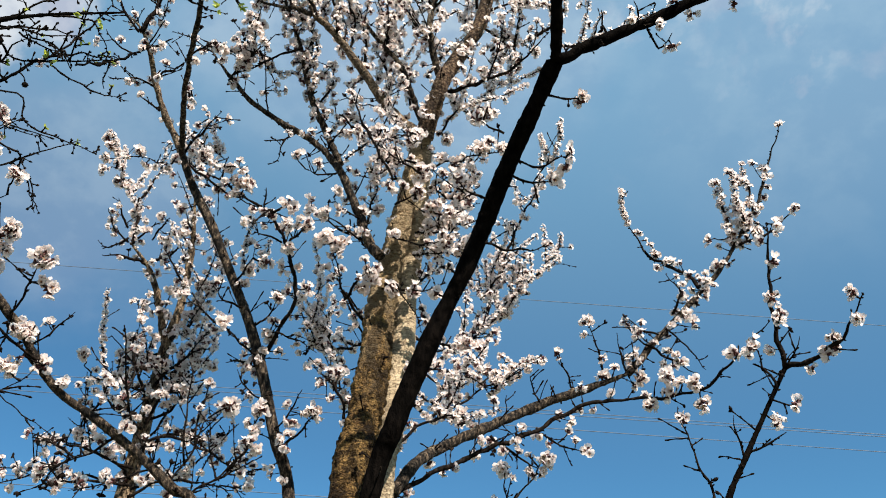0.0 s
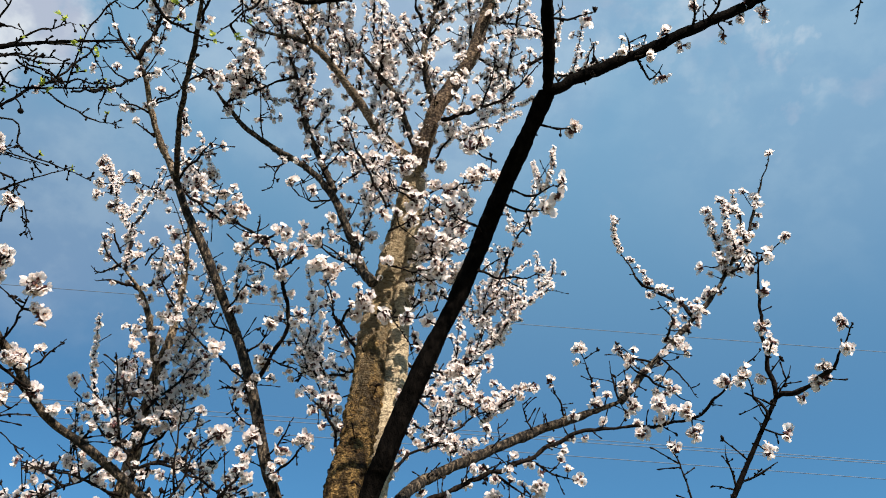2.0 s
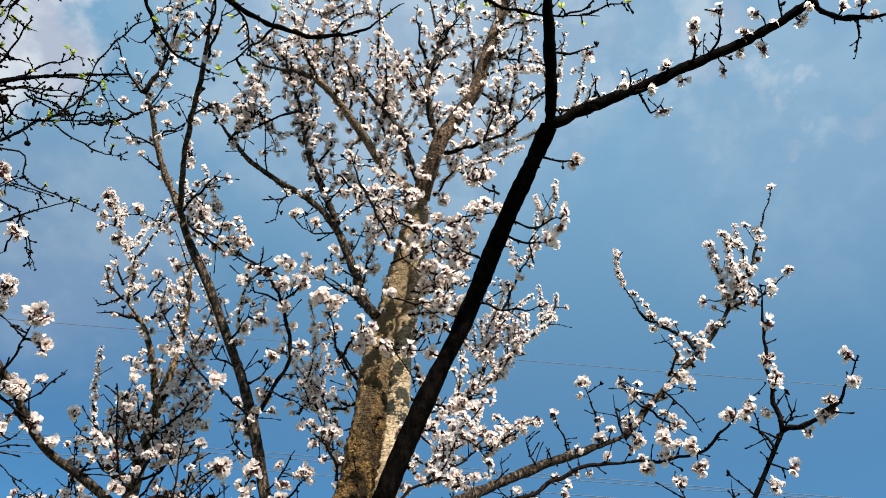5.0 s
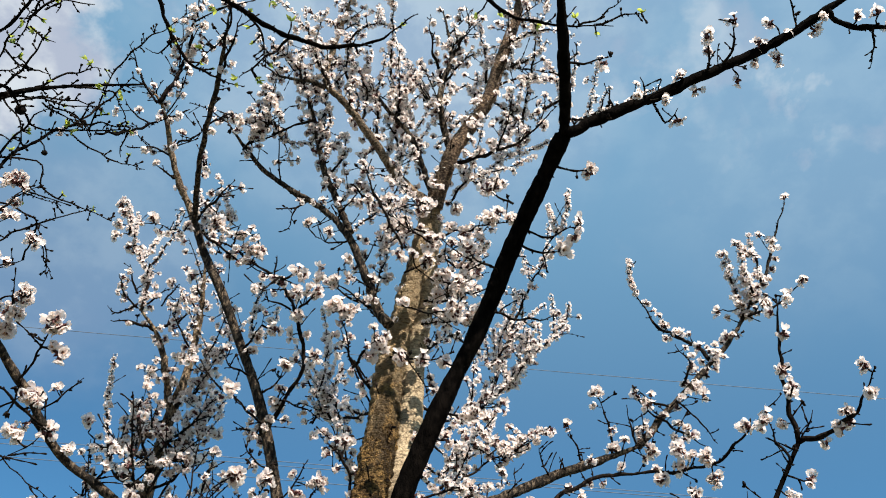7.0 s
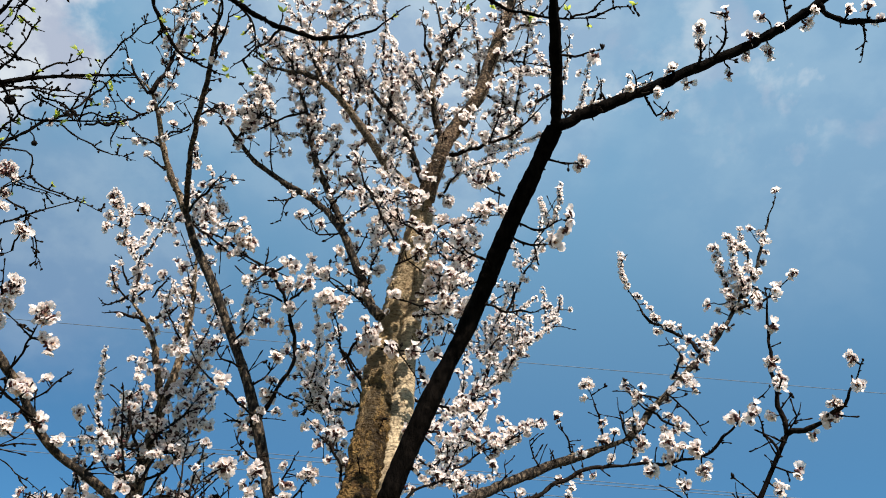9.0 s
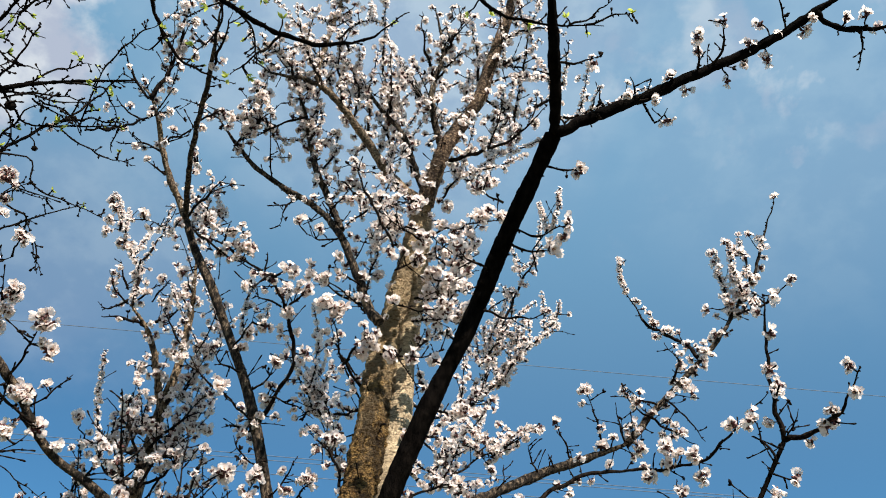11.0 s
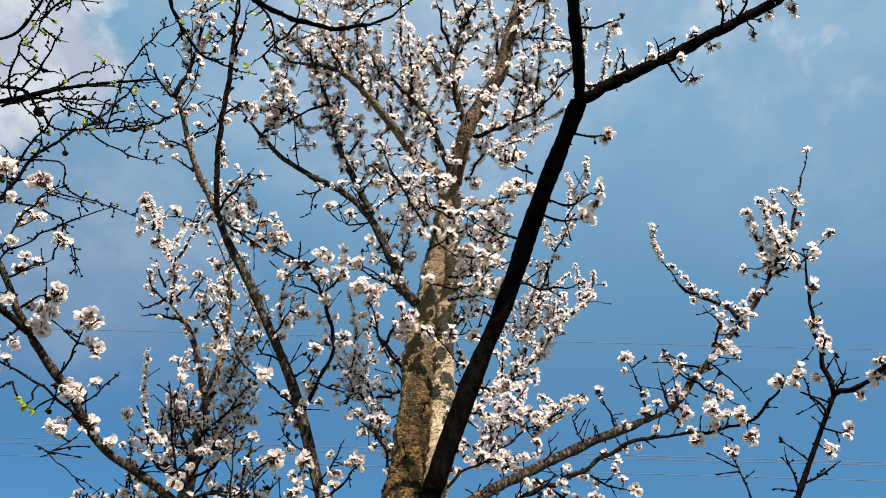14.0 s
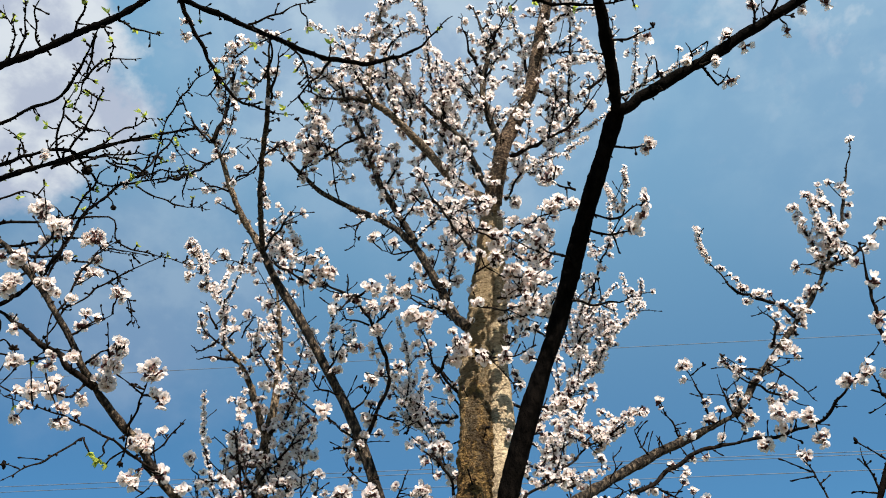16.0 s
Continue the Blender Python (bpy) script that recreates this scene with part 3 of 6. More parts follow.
branch(pale, "trunk", [(-0.210, 1.700, -0.050, 0.0750), (-0.200, 1.720, 0.350, 0.0550), (-0.190, 1.740, 1.100, 0.0460), (-0.174, 1.757, 1.973, 0.0390), (-0.154, 1.827, 2.179, 0.0416), (-0.136, 1.905, 2.378, 0.0426), (-0.130, 1.949, 2.554, 0.0407), (-0.109, 1.969, 2.717, 0.0362), (-0.067, 1.931, 2.914, 0.0306), (-0.016, 1.897, 3.145, 0.0267), (0.037, 1.832, 3.285, 0.0144)], 0, 10, 0)
branch(pale, "stem", [(-0.150, 1.750, 0.300, 0.0450), (-0.130, 1.790, 1.100, 0.0400), (-0.110, 1.820, 1.990, 0.0341), (-0.090, 1.878, 2.198, 0.0345), (-0.070, 1.944, 2.397, 0.0345), (-0.062, 1.987, 2.575, 0.0344), (-0.048, 2.005, 2.739, 0.0302), (-0.018, 1.966, 2.936, 0.0243), (0.005, 1.900, 3.112, 0.0124)], 6, 12, 2)
branch(pale, "leader", [(-0.008, 1.875, 3.154, 0.0322), (0.050, 1.795, 3.308, 0.0254), (0.106, 1.782, 3.414, 0.0232), (0.172, 1.749, 3.518, 0.0217), (0.208, 1.712, 3.635, 0.0201), (0.255, 1.680, 3.780, 0.0186), (0.291, 1.656, 3.914, 0.0171), (0.326, 1.621, 4.111, 0.0146)], 16, 12, 3)
branch(pale, "bough", [(-0.023, 1.869, 3.161, 0.0172), (-0.075, 1.857, 3.202, 0.0152), (-0.140, 1.820, 3.265, 0.0146), (-0.214, 1.760, 3.357, 0.0133), (-0.288, 1.705, 3.436, 0.0119), (-0.361, 1.667, 3.521, 0.0103), (-0.338, 1.637, 3.675, 0.0090), (-0.291, 1.589, 3.898, 0.0078)], 18, 10, 5)
branch(pale, "limb", [(-0.009, 1.891, 3.211, 0.0102), (-0.079, 1.794, 3.377, 0.0088), (-0.142, 1.772, 3.461, 0.0075), (-0.205, 1.743, 3.545, 0.0056), (-0.262, 1.718, 3.624, 0.0035)], 24, 12, 3)
branch(pale, "limb", [(0.050, 1.819, 3.327, 0.0113), (0.014, 1.743, 3.451, 0.0103), (0.021, 1.717, 3.577, 0.0091), (0.051, 1.682, 3.667, 0.0076), (0.019, 1.612, 3.840, 0.0043)], 14, 12, 3)
branch(pale, "branch", [(0.025, 1.744, 3.581, 0.0056), (-0.015, 1.653, 3.689, 0.0035), (-0.023, 1.600, 3.788, 0.0021)], 12, 10, 0)
branch(pale, "branch", [(0.051, 1.689, 3.662, 0.0057), (0.083, 1.659, 3.721, 0.0036), (0.138, 1.623, 3.768, 0.0021)], 12, 10, 0)
branch(pale, "branch", [(0.067, 1.779, 3.253, 0.0071), (0.172, 1.739, 3.257, 0.0052), (0.273, 1.686, 3.268, 0.0039), (0.364, 1.591, 3.309, 0.0025)], 16, 12, 2)
branch(pale, "limb", [(-0.129, 1.862, 2.695, 0.0151), (-0.168, 1.883, 2.767, 0.0143), (-0.197, 1.886, 2.860, 0.0127), (-0.261, 1.863, 3.008, 0.0111), (-0.340, 1.880, 3.128, 0.0098), (-0.433, 1.870, 3.192, 0.0092), (-0.558, 1.829, 3.272, 0.0078), (-0.657, 1.758, 3.377, 0.0046), (-0.687, 1.748, 3.444, 0.0027)], 5, 14, 2)
branch(pale, "branch", [(-0.262, 1.882, 3.049, 0.0107), (-0.315, 1.891, 3.181, 0.0101), (-0.361, 1.855, 3.284, 0.0095), (-0.387, 1.816, 3.387, 0.0089), (-0.417, 1.772, 3.489, 0.0075), (-0.465, 1.678, 3.620, 0.0049)], 22, 14, 4)
branch(pale, "branch", [(-0.386, 1.728, 3.398, 0.0040), (-0.465, 1.743, 3.368, 0.0033), (-0.595, 1.762, 3.313, 0.0020)], 14, 10, 0)
branch(pale, "branch", [(-0.258, 1.746, 3.125, 0.0031), (-0.192, 1.800, 3.106, 0.0032), (-0.116, 1.859, 3.077, 0.0026)], 6, 12, 0)
branch(pale, "branch", [(-0.092, 1.730, 2.860, 0.0035), (-0.154, 1.677, 2.977, 0.0035), (-0.223, 1.619, 3.116, 0.0024)], 5, 10, 0)
branch(pale, "branch", [(-0.358, 1.654, 3.467, 0.0086), (-0.422, 1.648, 3.486, 0.0065), (-0.505, 1.644, 3.508, 0.0040), (-0.572, 1.601, 3.525, 0.0027)], 10, 12, 0)
branch(pale, "branch", [(-0.641, 1.849, 3.356, 0.0034), (-0.623, 1.842, 3.398, 0.0035), (-0.602, 1.846, 3.443, 0.0028)], 0, 0, 0)
branch(pale, "limb", [(-0.190, 1.740, 1.000, 0.0300), (-0.300, 1.900, 1.500, 0.0260), (-0.336, 1.988, 2.041, 0.0159), (-0.390, 1.981, 2.223, 0.0151), (-0.446, 1.974, 2.414, 0.0152), (-0.493, 1.963, 2.547, 0.0145), (-0.558, 1.955, 2.690, 0.0137), (-0.631, 1.926, 2.846, 0.0135), (-0.708, 1.919, 2.990, 0.0126), (-0.760, 1.909, 3.108, 0.0122)], 4, 10, 0)
branch(pale, "bough", [(-0.760, 1.909, 3.108, 0.0115), (-0.806, 1.874, 3.203, 0.0107), (-0.842, 1.818, 3.288, 0.0092), (-0.877, 1.718, 3.422, 0.0078), (-0.926, 1.672, 3.479, 0.0033)], 8, 12, 1)
branch(pale, "branch", [(-0.886, 1.695, 3.428, 0.0072), (-0.850, 1.671, 3.505, 0.0066), (-0.827, 1.647, 3.600, 0.0055), (-0.781, 1.532, 3.762, 0.0041)], 22, 10, 2)
branch(pale, "branch", [(-0.892, 1.693, 3.426, 0.0040), (-0.939, 1.648, 3.483, 0.0033), (-0.979, 1.572, 3.564, 0.0020)], 3, 8, 0)
branch(pale, "branch", [(-0.744, 1.865, 3.073, 0.0090), (-0.688, 1.662, 3.086, 0.0078), (-0.631, 1.499, 3.121, 0.0075), (-0.575, 1.362, 3.122, 0.0065), (-0.544, 1.262, 3.144, 0.0052), (-0.513, 1.171, 3.218, 0.0037)], 5, 10, 0)
branch(pale, "branch", [(-0.577, 1.359, 3.124, 0.0038), (-0.531, 1.275, 3.139, 0.0032), (-0.496, 1.207, 3.198, 0.0021)], 5, 10, 0)
branch(pale, "branch", [(-0.450, 1.985, 2.436, 0.0068), (-0.398, 1.934, 2.513, 0.0055), (-0.359, 1.888, 2.566, 0.0055), (-0.357, 1.853, 2.625, 0.0055), (-0.385, 1.819, 2.704, 0.0046), (-0.435, 1.807, 2.792, 0.0041), (-0.532, 1.787, 2.867, 0.0035), (-0.682, 1.784, 2.969, 0.0030)], 10, 14, 0)
branch(pale, "branch", [(-0.749, 1.891, 3.101, 0.0045), (-0.682, 1.808, 3.100, 0.0038), (-0.603, 1.738, 3.129, 0.0025)], 12, 12, 0)
branch(pale, "branch", [(-0.749, 1.882, 3.064, 0.0032), (-0.772, 1.802, 2.984, 0.0024), (-0.810, 1.734, 2.962, 0.0018)], 14, 8, 0)
branch(pale, "branch", [(-0.452, 1.961, 2.438, 0.0034), (-0.508, 1.876, 2.462, 0.0027), (-0.556, 1.817, 2.479, 0.0027), (-0.622, 1.749, 2.516, 0.0021)], 14, 12, 0)
branch(pale, "branch", [(-0.425, 1.758, 2.775, 0.0034), (-0.388, 1.743, 2.773, 0.0028), (-0.355, 1.727, 2.770, 0.0022)], 16, 12, 0)
branch(pale, "branch", [(-0.385, 1.819, 2.704, 0.0034), (-0.340, 1.763, 2.708, 0.0028), (-0.317, 1.749, 2.735, 0.0022)], 14, 12, 0)
branch(pale, "branch", [(-0.419, 1.757, 2.779, 0.0034), (-0.456, 1.705, 2.698, 0.0027), (-0.475, 1.694, 2.671, 0.0022)], 18, 10, 0)
branch(pale, "branch", [(-0.451, 2.022, 2.429, 0.0029), (-0.499, 1.957, 2.423, 0.0028), (-0.535, 1.950, 2.416, 0.0022)], 14, 10, 0)
branch(pale, "branch", [(-0.376, 1.978, 2.180, 0.0037), (-0.324, 1.924, 2.204, 0.0031), (-0.270, 1.867, 2.232, 0.0021)], 18, 12, 0)
branch(pale, "branch", [(-0.503, 1.971, 2.114, 0.0036), (-0.443, 1.888, 2.148, 0.0030), (-0.398, 1.839, 2.243, 0.0020)], 20, 12, 0)
branch(pale, "limb", [(-0.079, 1.851, 2.032, 0.0135), (-0.021, 1.920, 2.130, 0.0137), (0.029, 1.998, 2.190, 0.0137), (0.144, 2.065, 2.266, 0.0136), (0.227, 2.111, 2.320, 0.0136), (0.313, 2.141, 2.367, 0.0135), (0.398, 2.147, 2.400, 0.0129), (0.484, 2.151, 2.430, 0.0124), (0.591, 2.142, 2.468, 0.0121)], 2, 14, 0)
branch(pale, "limb", [(0.591, 2.142, 2.468, 0.0115), (0.638, 2.147, 2.517, 0.0107), (0.676, 2.155, 2.564, 0.0104), (0.737, 2.163, 2.626, 0.0096), (0.803, 2.169, 2.693, 0.0088), (0.860, 2.170, 2.755, 0.0082), (0.917, 2.172, 2.809, 0.0076), (0.974, 2.161, 2.877, 0.0070), (1.015, 2.163, 2.934, 0.0064), (1.064, 2.142, 3.011, 0.0055), (1.106, 2.126, 3.070, 0.0052), (1.138, 2.099, 3.145, 0.0048), (1.172, 2.047, 3.239, 0.0038), (1.203, 2.015, 3.307, 0.0029)], 16, 20, 0)
branch(pale, "branch", [(-0.075, 1.873, 2.031, 0.0063), (-0.021, 1.907, 2.079, 0.0062), (0.062, 1.934, 2.128, 0.0061), (0.134, 1.948, 2.164, 0.0062), (0.229, 1.956, 2.202, 0.0061), (0.283, 1.970, 2.227, 0.0059), (0.339, 1.978, 2.264, 0.0056), (0.395, 1.987, 2.292, 0.0054), (0.459, 1.995, 2.315, 0.0051), (0.522, 2.000, 2.323, 0.0044), (0.635, 1.969, 2.318, 0.0040), (0.712, 1.926, 2.318, 0.0038), (0.733, 1.884, 2.320, 0.0037), (0.774, 1.817, 2.353, 0.0032), (0.843, 1.722, 2.408, 0.0026)], 7, 18, 0)
branch(pale, "branch", [(0.872, 2.175, 2.779, 0.0065), (0.862, 2.209, 2.850, 0.0062), (0.838, 2.257, 2.908, 0.0054), (0.766, 2.300, 2.994, 0.0047), (0.745, 2.311, 3.062, 0.0041), (0.719, 2.307, 3.133, 0.0037)], 13, 10, 0)
branch(pale, "branch", [(1.008, 2.148, 2.924, 0.0048), (0.998, 2.133, 3.045, 0.0042), (0.992, 2.111, 3.163, 0.0028)], 75, 8, 0)
branch(pale, "branch", [(1.037, 2.093, 2.982, 0.0041), (1.030, 2.091, 3.079, 0.0035), (1.033, 2.078, 3.178, 0.0021)], 75, 8, 0)
branch(pale, "branch", [(1.070, 2.086, 3.023, 0.0041), (1.073, 2.083, 3.096, 0.0035), (1.074, 2.085, 3.196, 0.0021)], 70, 8, 0)
branch(pale, "branch", [(1.021, 2.142, 2.924, 0.0048), (1.107, 2.141, 2.958, 0.0041), (1.155, 2.123, 2.985, 0.0034), (1.224, 2.082, 3.043, 0.0028)], 20, 12, 0)
branch(pale, "branch", [(0.666, 2.135, 2.554, 0.0037), (0.749, 2.181, 2.524, 0.0032), (0.809, 2.178, 2.485, 0.0019)], 14, 14, 0)
branch(pale, "branch", [(0.520, 2.169, 2.450, 0.0037), (0.506, 2.115, 2.521, 0.0031), (0.469, 2.062, 2.595, 0.0018)], 5, 12, 0)
branch(pale, "branch", [(0.425, 2.149, 2.417, 0.0030), (0.400, 2.109, 2.464, 0.0024), (0.372, 2.063, 2.501, 0.0018)], 3, 14, 0)
branch(pale, "branch", [(0.585, 2.142, 2.473, 0.0031), (0.571, 2.121, 2.523, 0.0025), (0.563, 2.096, 2.576, 0.0019)], 0, 14, 0)
branch(pale, "branch", [(0.321, 2.130, 2.374, 0.0030), (0.306, 2.118, 2.407, 0.0024), (0.296, 2.103, 2.444, 0.0018)], 0, 14, 0)
branch(pale, "branch", [(0.761, 2.156, 2.676, 0.0039), (0.787, 2.118, 2.724, 0.0032), (0.759, 2.137, 2.809, 0.0020)], 10, 14, 0)
branch(pale, "branch", [(0.691, 2.113, 2.580, 0.0037), (0.644, 2.119, 2.597, 0.0031), (0.608, 2.111, 2.632, 0.0019)], 14, 14, 0)
branch(pale, "branch", [(0.165, 1.993, 2.223, 0.0043), (0.217, 2.003, 2.181, 0.0032), (0.292, 2.009, 2.138, 0.0021)], 14, 14, 0)
branch(pale, "branch", [(-0.100, 1.800, 1.600, 0.0080), (0.080, 1.970, 1.850, 0.0060), (0.213, 2.044, 2.059, 0.0032), (0.265, 2.020, 2.115, 0.0027), (0.308, 1.992, 2.179, 0.0021)], 20, 10, 0)
branch(pale, "branch", [(-0.100, 1.800, 1.650, 0.0070), (0.080, 1.970, 1.880, 0.0060), (0.199, 2.047, 2.053, 0.0032), (0.196, 2.031, 2.105, 0.0027), (0.199, 2.019, 2.142, 0.0021)], 16, 10, 0)
branch(pale, "branch", [(0.286, 1.998, 2.231, 0.0033), (0.336, 2.000, 2.204, 0.0027), (0.406, 1.996, 2.179, 0.0021)], 8, 14, 0)
branch(pale, "branch", [(-0.031, 2.017, 2.432, 0.0040), (0.071, 2.068, 2.441, 0.0029), (0.202, 2.128, 2.413, 0.0018)], 24, 10, 2)
branch(pale, "branch", [(-0.065, 2.003, 2.342, 0.0045), (0.023, 2.071, 2.313, 0.0034), (0.154, 2.131, 2.414, 0.0030), (0.260, 2.154, 2.463, 0.0025)], 24, 10, 1)
branch(pale, "branch", [(-0.079, 1.958, 2.185, 0.0042), (0.007, 1.984, 2.262, 0.0033), (0.131, 2.068, 2.311, 0.0023)], 26, 10, 1)
branch(pale, "branch", [(-0.048, 2.026, 2.524, 0.0047), (0.058, 2.123, 2.556, 0.0037), (0.179, 2.147, 2.606, 0.0025)], 26, 10, 1)
branch(pale, "branch", [(-0.029, 2.385, 2.590, 0.0074), (0.145, 2.471, 2.747, 0.0058), (0.294, 2.482, 2.911, 0.0045), (0.473, 2.412, 3.071, 0.0030)], 32, 10, 2)
branch(pale, "branch", [(0.182, 2.411, 2.748, 0.0057), (0.249, 2.406, 2.948, 0.0052), (0.325, 2.381, 3.151, 0.0046), (0.419, 2.305, 3.315, 0.0039)], 26, 10, 2)
branch(pale, "branch", [(0.443, 2.428, 3.057, 0.0038), (0.481, 2.447, 3.108, 0.0039), (0.504, 2.450, 3.186, 0.0031)], 34, 5, 0)
branch(pale, "branch", [(-0.036, 2.159, 2.796, 0.0053), (0.065, 2.219, 2.887, 0.0041), (0.183, 2.345, 2.865, 0.0029)], 30, 10, 2)
branch(pale, "branch", [(-0.016, 1.998, 2.857, 0.0051), (0.064, 2.054, 2.951, 0.0040), (0.159, 2.142, 2.992, 0.0028)], 32, 10, 2)
branch(pale, "branch", [(0.002, 1.873, 3.020, 0.0038), (0.094, 1.816, 3.007, 0.0031), (0.231, 1.754, 2.988, 0.0024)], 14, 12, 0)
branch(pale, "branch", [(0.019, 1.944, 3.012, 0.0045), (0.096, 1.920, 2.959, 0.0032), (0.144, 1.884, 2.920, 0.0019)], 22, 12, 1)
branch(pale, "branch", [(0.037, 1.879, 3.164, 0.0039), (0.110, 1.853, 3.261, 0.0033), (0.195, 1.886, 3.293, 0.0027)], 30, 10, 1)
branch(pale, "branch", [(-0.167, 1.958, 2.533, 0.0040), (-0.224, 1.863, 2.585, 0.0034), (-0.245, 1.758, 2.652, 0.0022)], 18, 12, 0)
branch(pale, "branch", [(-0.167, 1.958, 2.533, 0.0029), (-0.203, 1.928, 2.579, 0.0023), (-0.223, 1.910, 2.605, 0.0017)], 12, 12, 0)
branch(pale, "branch", [(-0.221, 1.875, 2.566, 0.0040), (-0.186, 1.812, 2.580, 0.0033), (-0.141, 1.791, 2.620, 0.0022)], 20, 10, 0)
branch(pale, "branch", [(-0.155, 1.931, 2.770, 0.0043), (-0.268, 1.884, 2.818, 0.0030), (-0.324, 1.858, 2.840, 0.0018)], 7, 14, 0)
branch(pale, "branch", [(-0.204, 2.248, 2.622, 0.0052), (-0.303, 2.336, 2.648, 0.0041), (-0.399, 2.410, 2.697, 0.0028)], 34, 10, 2)
branch(pale, "branch", [(-0.330, 2.333, 2.647, 0.0041), (-0.365, 2.330, 2.750, 0.0035), (-0.354, 2.328, 2.857, 0.0021)], 40, 6, 0)
branch(pale, "branch", [(-0.285, 2.354, 2.617, 0.0041), (-0.390, 2.398, 2.723, 0.0035), (-0.408, 2.403, 2.813, 0.0022)], 34, 6, 1)
branch(pale, "branch", [(-0.198, 1.888, 2.203, 0.0036), (-0.217, 1.849, 2.291, 0.0031), (-0.252, 1.831, 2.320, 0.0021)], 14, 12, 0)
branch(pale, "branch", [(-0.130, 1.802, 3.501, 0.0049), (-0.155, 1.718, 3.634, 0.0042), (-0.144, 1.569, 3.805, 0.0028)], 38, 6, 1)
branch(pale, "branch", [(-0.111, 1.760, 3.539, 0.0042), (-0.085, 1.749, 3.614, 0.0036), (-0.121, 1.698, 3.715, 0.0029)], 38, 6, 1)
branch(pale, "branch", [(0.172, 1.773, 3.589, 0.0050), (0.168, 1.700, 3.710, 0.0043), (0.136, 1.624, 3.829, 0.0029)], 38, 6, 0)
branch(pale, "branch", [(0.286, 1.887, 3.476, 0.0050), (0.323, 1.750, 3.655, 0.0043), (0.349, 1.611, 3.815, 0.0029)], 36, 6, 1)
branch(pale, "branch", [(0.217, 1.850, 3.519, 0.0043), (0.288, 1.842, 3.584, 0.0036), (0.384, 1.911, 3.576, 0.0030)], 36, 6, 1)
branch(pale, "branch", [(0.191, 1.726, 3.562, 0.0042), (0.280, 1.730, 3.613, 0.0035), (0.391, 1.759, 3.637, 0.0029)], 34, 6, 1)
branch(pale, "branch", [(-0.275, 1.763, 3.454, 0.0048), (-0.297, 1.682, 3.584, 0.0041), (-0.282, 1.611, 3.702, 0.0028)], 38, 6, 1)
branch(pale, "branch", [(-0.340, 1.658, 3.467, 0.0047), (-0.398, 1.588, 3.576, 0.0040), (-0.428, 1.515, 3.683, 0.0027)], 36, 6, 1)
branch(pale, "branch", [(-0.200, 1.815, 3.376, 0.0048), (-0.194, 1.766, 3.487, 0.0042), (-0.225, 1.712, 3.594, 0.0028)], 36, 6, 1)
branch(pale, "branch", [(-0.125, 1.869, 3.301, 0.0048), (-0.127, 1.838, 3.402, 0.0042), (-0.177, 1.801, 3.499, 0.0028)], 36, 6, 1)
branch(pale, "branch", [(0.004, 1.852, 3.392, 0.0049), (0.080, 1.816, 3.492, 0.0042), (0.139, 1.818, 3.554, 0.0029)], 38, 6, 1)
branch(pale, "branch", [(0.030, 1.717, 3.577, 0.0042), (0.078, 1.703, 3.650, 0.0035), (0.127, 1.687, 3.723, 0.0029)], 30, 6, 1)
branch(pale, "branch", [(0.418, 1.832, 3.504, 0.0057), (0.547, 1.825, 3.547, 0.0043), (0.591, 1.749, 3.599, 0.0029)], 34, 6, 1)
branch(pale, "branch", [(0.331, 1.820, 3.531, 0.0057), (0.450, 1.782, 3.607, 0.0043), (0.487, 1.674, 3.746, 0.0029)], 34, 6, 1)
branch(pale, "branch", [(0.224, 1.705, 3.702, 0.0036), (0.308, 1.765, 3.710, 0.0029), (0.423, 1.796, 3.731, 0.0022)], 10, 8, 0)
branch(pale, "branch", [(-0.580, 1.793, 3.359, 0.0047), (-0.596, 1.744, 3.399, 0.0034), (-0.664, 1.721, 3.397, 0.0027)], 30, 6, 0)
branch(pale, "branch", [(-0.601, 1.796, 3.349, 0.0034), (-0.593, 1.765, 3.381, 0.0034), (-0.595, 1.724, 3.417, 0.0027)], 30, 6, 0)
branch(pale, "branch", [(-0.736, 1.763, 3.260, 0.0033), (-0.721, 1.803, 3.226, 0.0033), (-0.728, 1.752, 3.274, 0.0026)], 30, 6, 0)
branch(pale, "branch", [(-0.685, 1.874, 3.023, 0.0038), (-0.663, 1.845, 3.065, 0.0032), (-0.667, 1.822, 3.090, 0.0025)], 30, 6, 0)
branch(back, "trunk", [(-0.950, 2.500, -0.050, 0.0700), (-0.940, 2.480, 0.500, 0.0500), (-0.930, 2.500, 1.300, 0.0430), (-0.944, 2.518, 2.183, 0.0296), (-0.932, 2.509, 2.396, 0.0246), (-0.916, 2.494, 2.586, 0.0218), (-0.898, 2.480, 2.748, 0.0185), (-0.872, 2.467, 2.898, 0.0150), (-0.851, 2.408, 3.100, 0.0113)], 2.3, 8, 0)
branch(back, "branch", [(-0.851, 2.408, 3.100, 0.0090), (-0.845, 2.350, 3.185, 0.0074), (-0.849, 2.315, 3.314, 0.0046)], 9.4, 10, 1)
branch(back, "limb", [(-0.903, 2.488, 2.730, 0.0117), (-0.944, 2.436, 2.903, 0.0111), (-0.994, 2.405, 3.021, 0.0097), (-1.050, 2.341, 3.079, 0.0072)], 7.8, 10, 1)
branch(back, "branch", [(-1.041, 2.346, 3.078, 0.0059), (-1.056, 2.353, 3.239, 0.0054), (-1.126, 2.372, 3.347, 0.0039), (-1.155, 2.247, 3.476, 0.0031)], 70, 10, 1)
branch(back, "branch", [(-1.046, 2.334, 3.271, 0.0046), (-1.005, 2.331, 3.381, 0.0039), (-0.977, 2.294, 3.518, 0.0032)], 39.0, 6, 0)
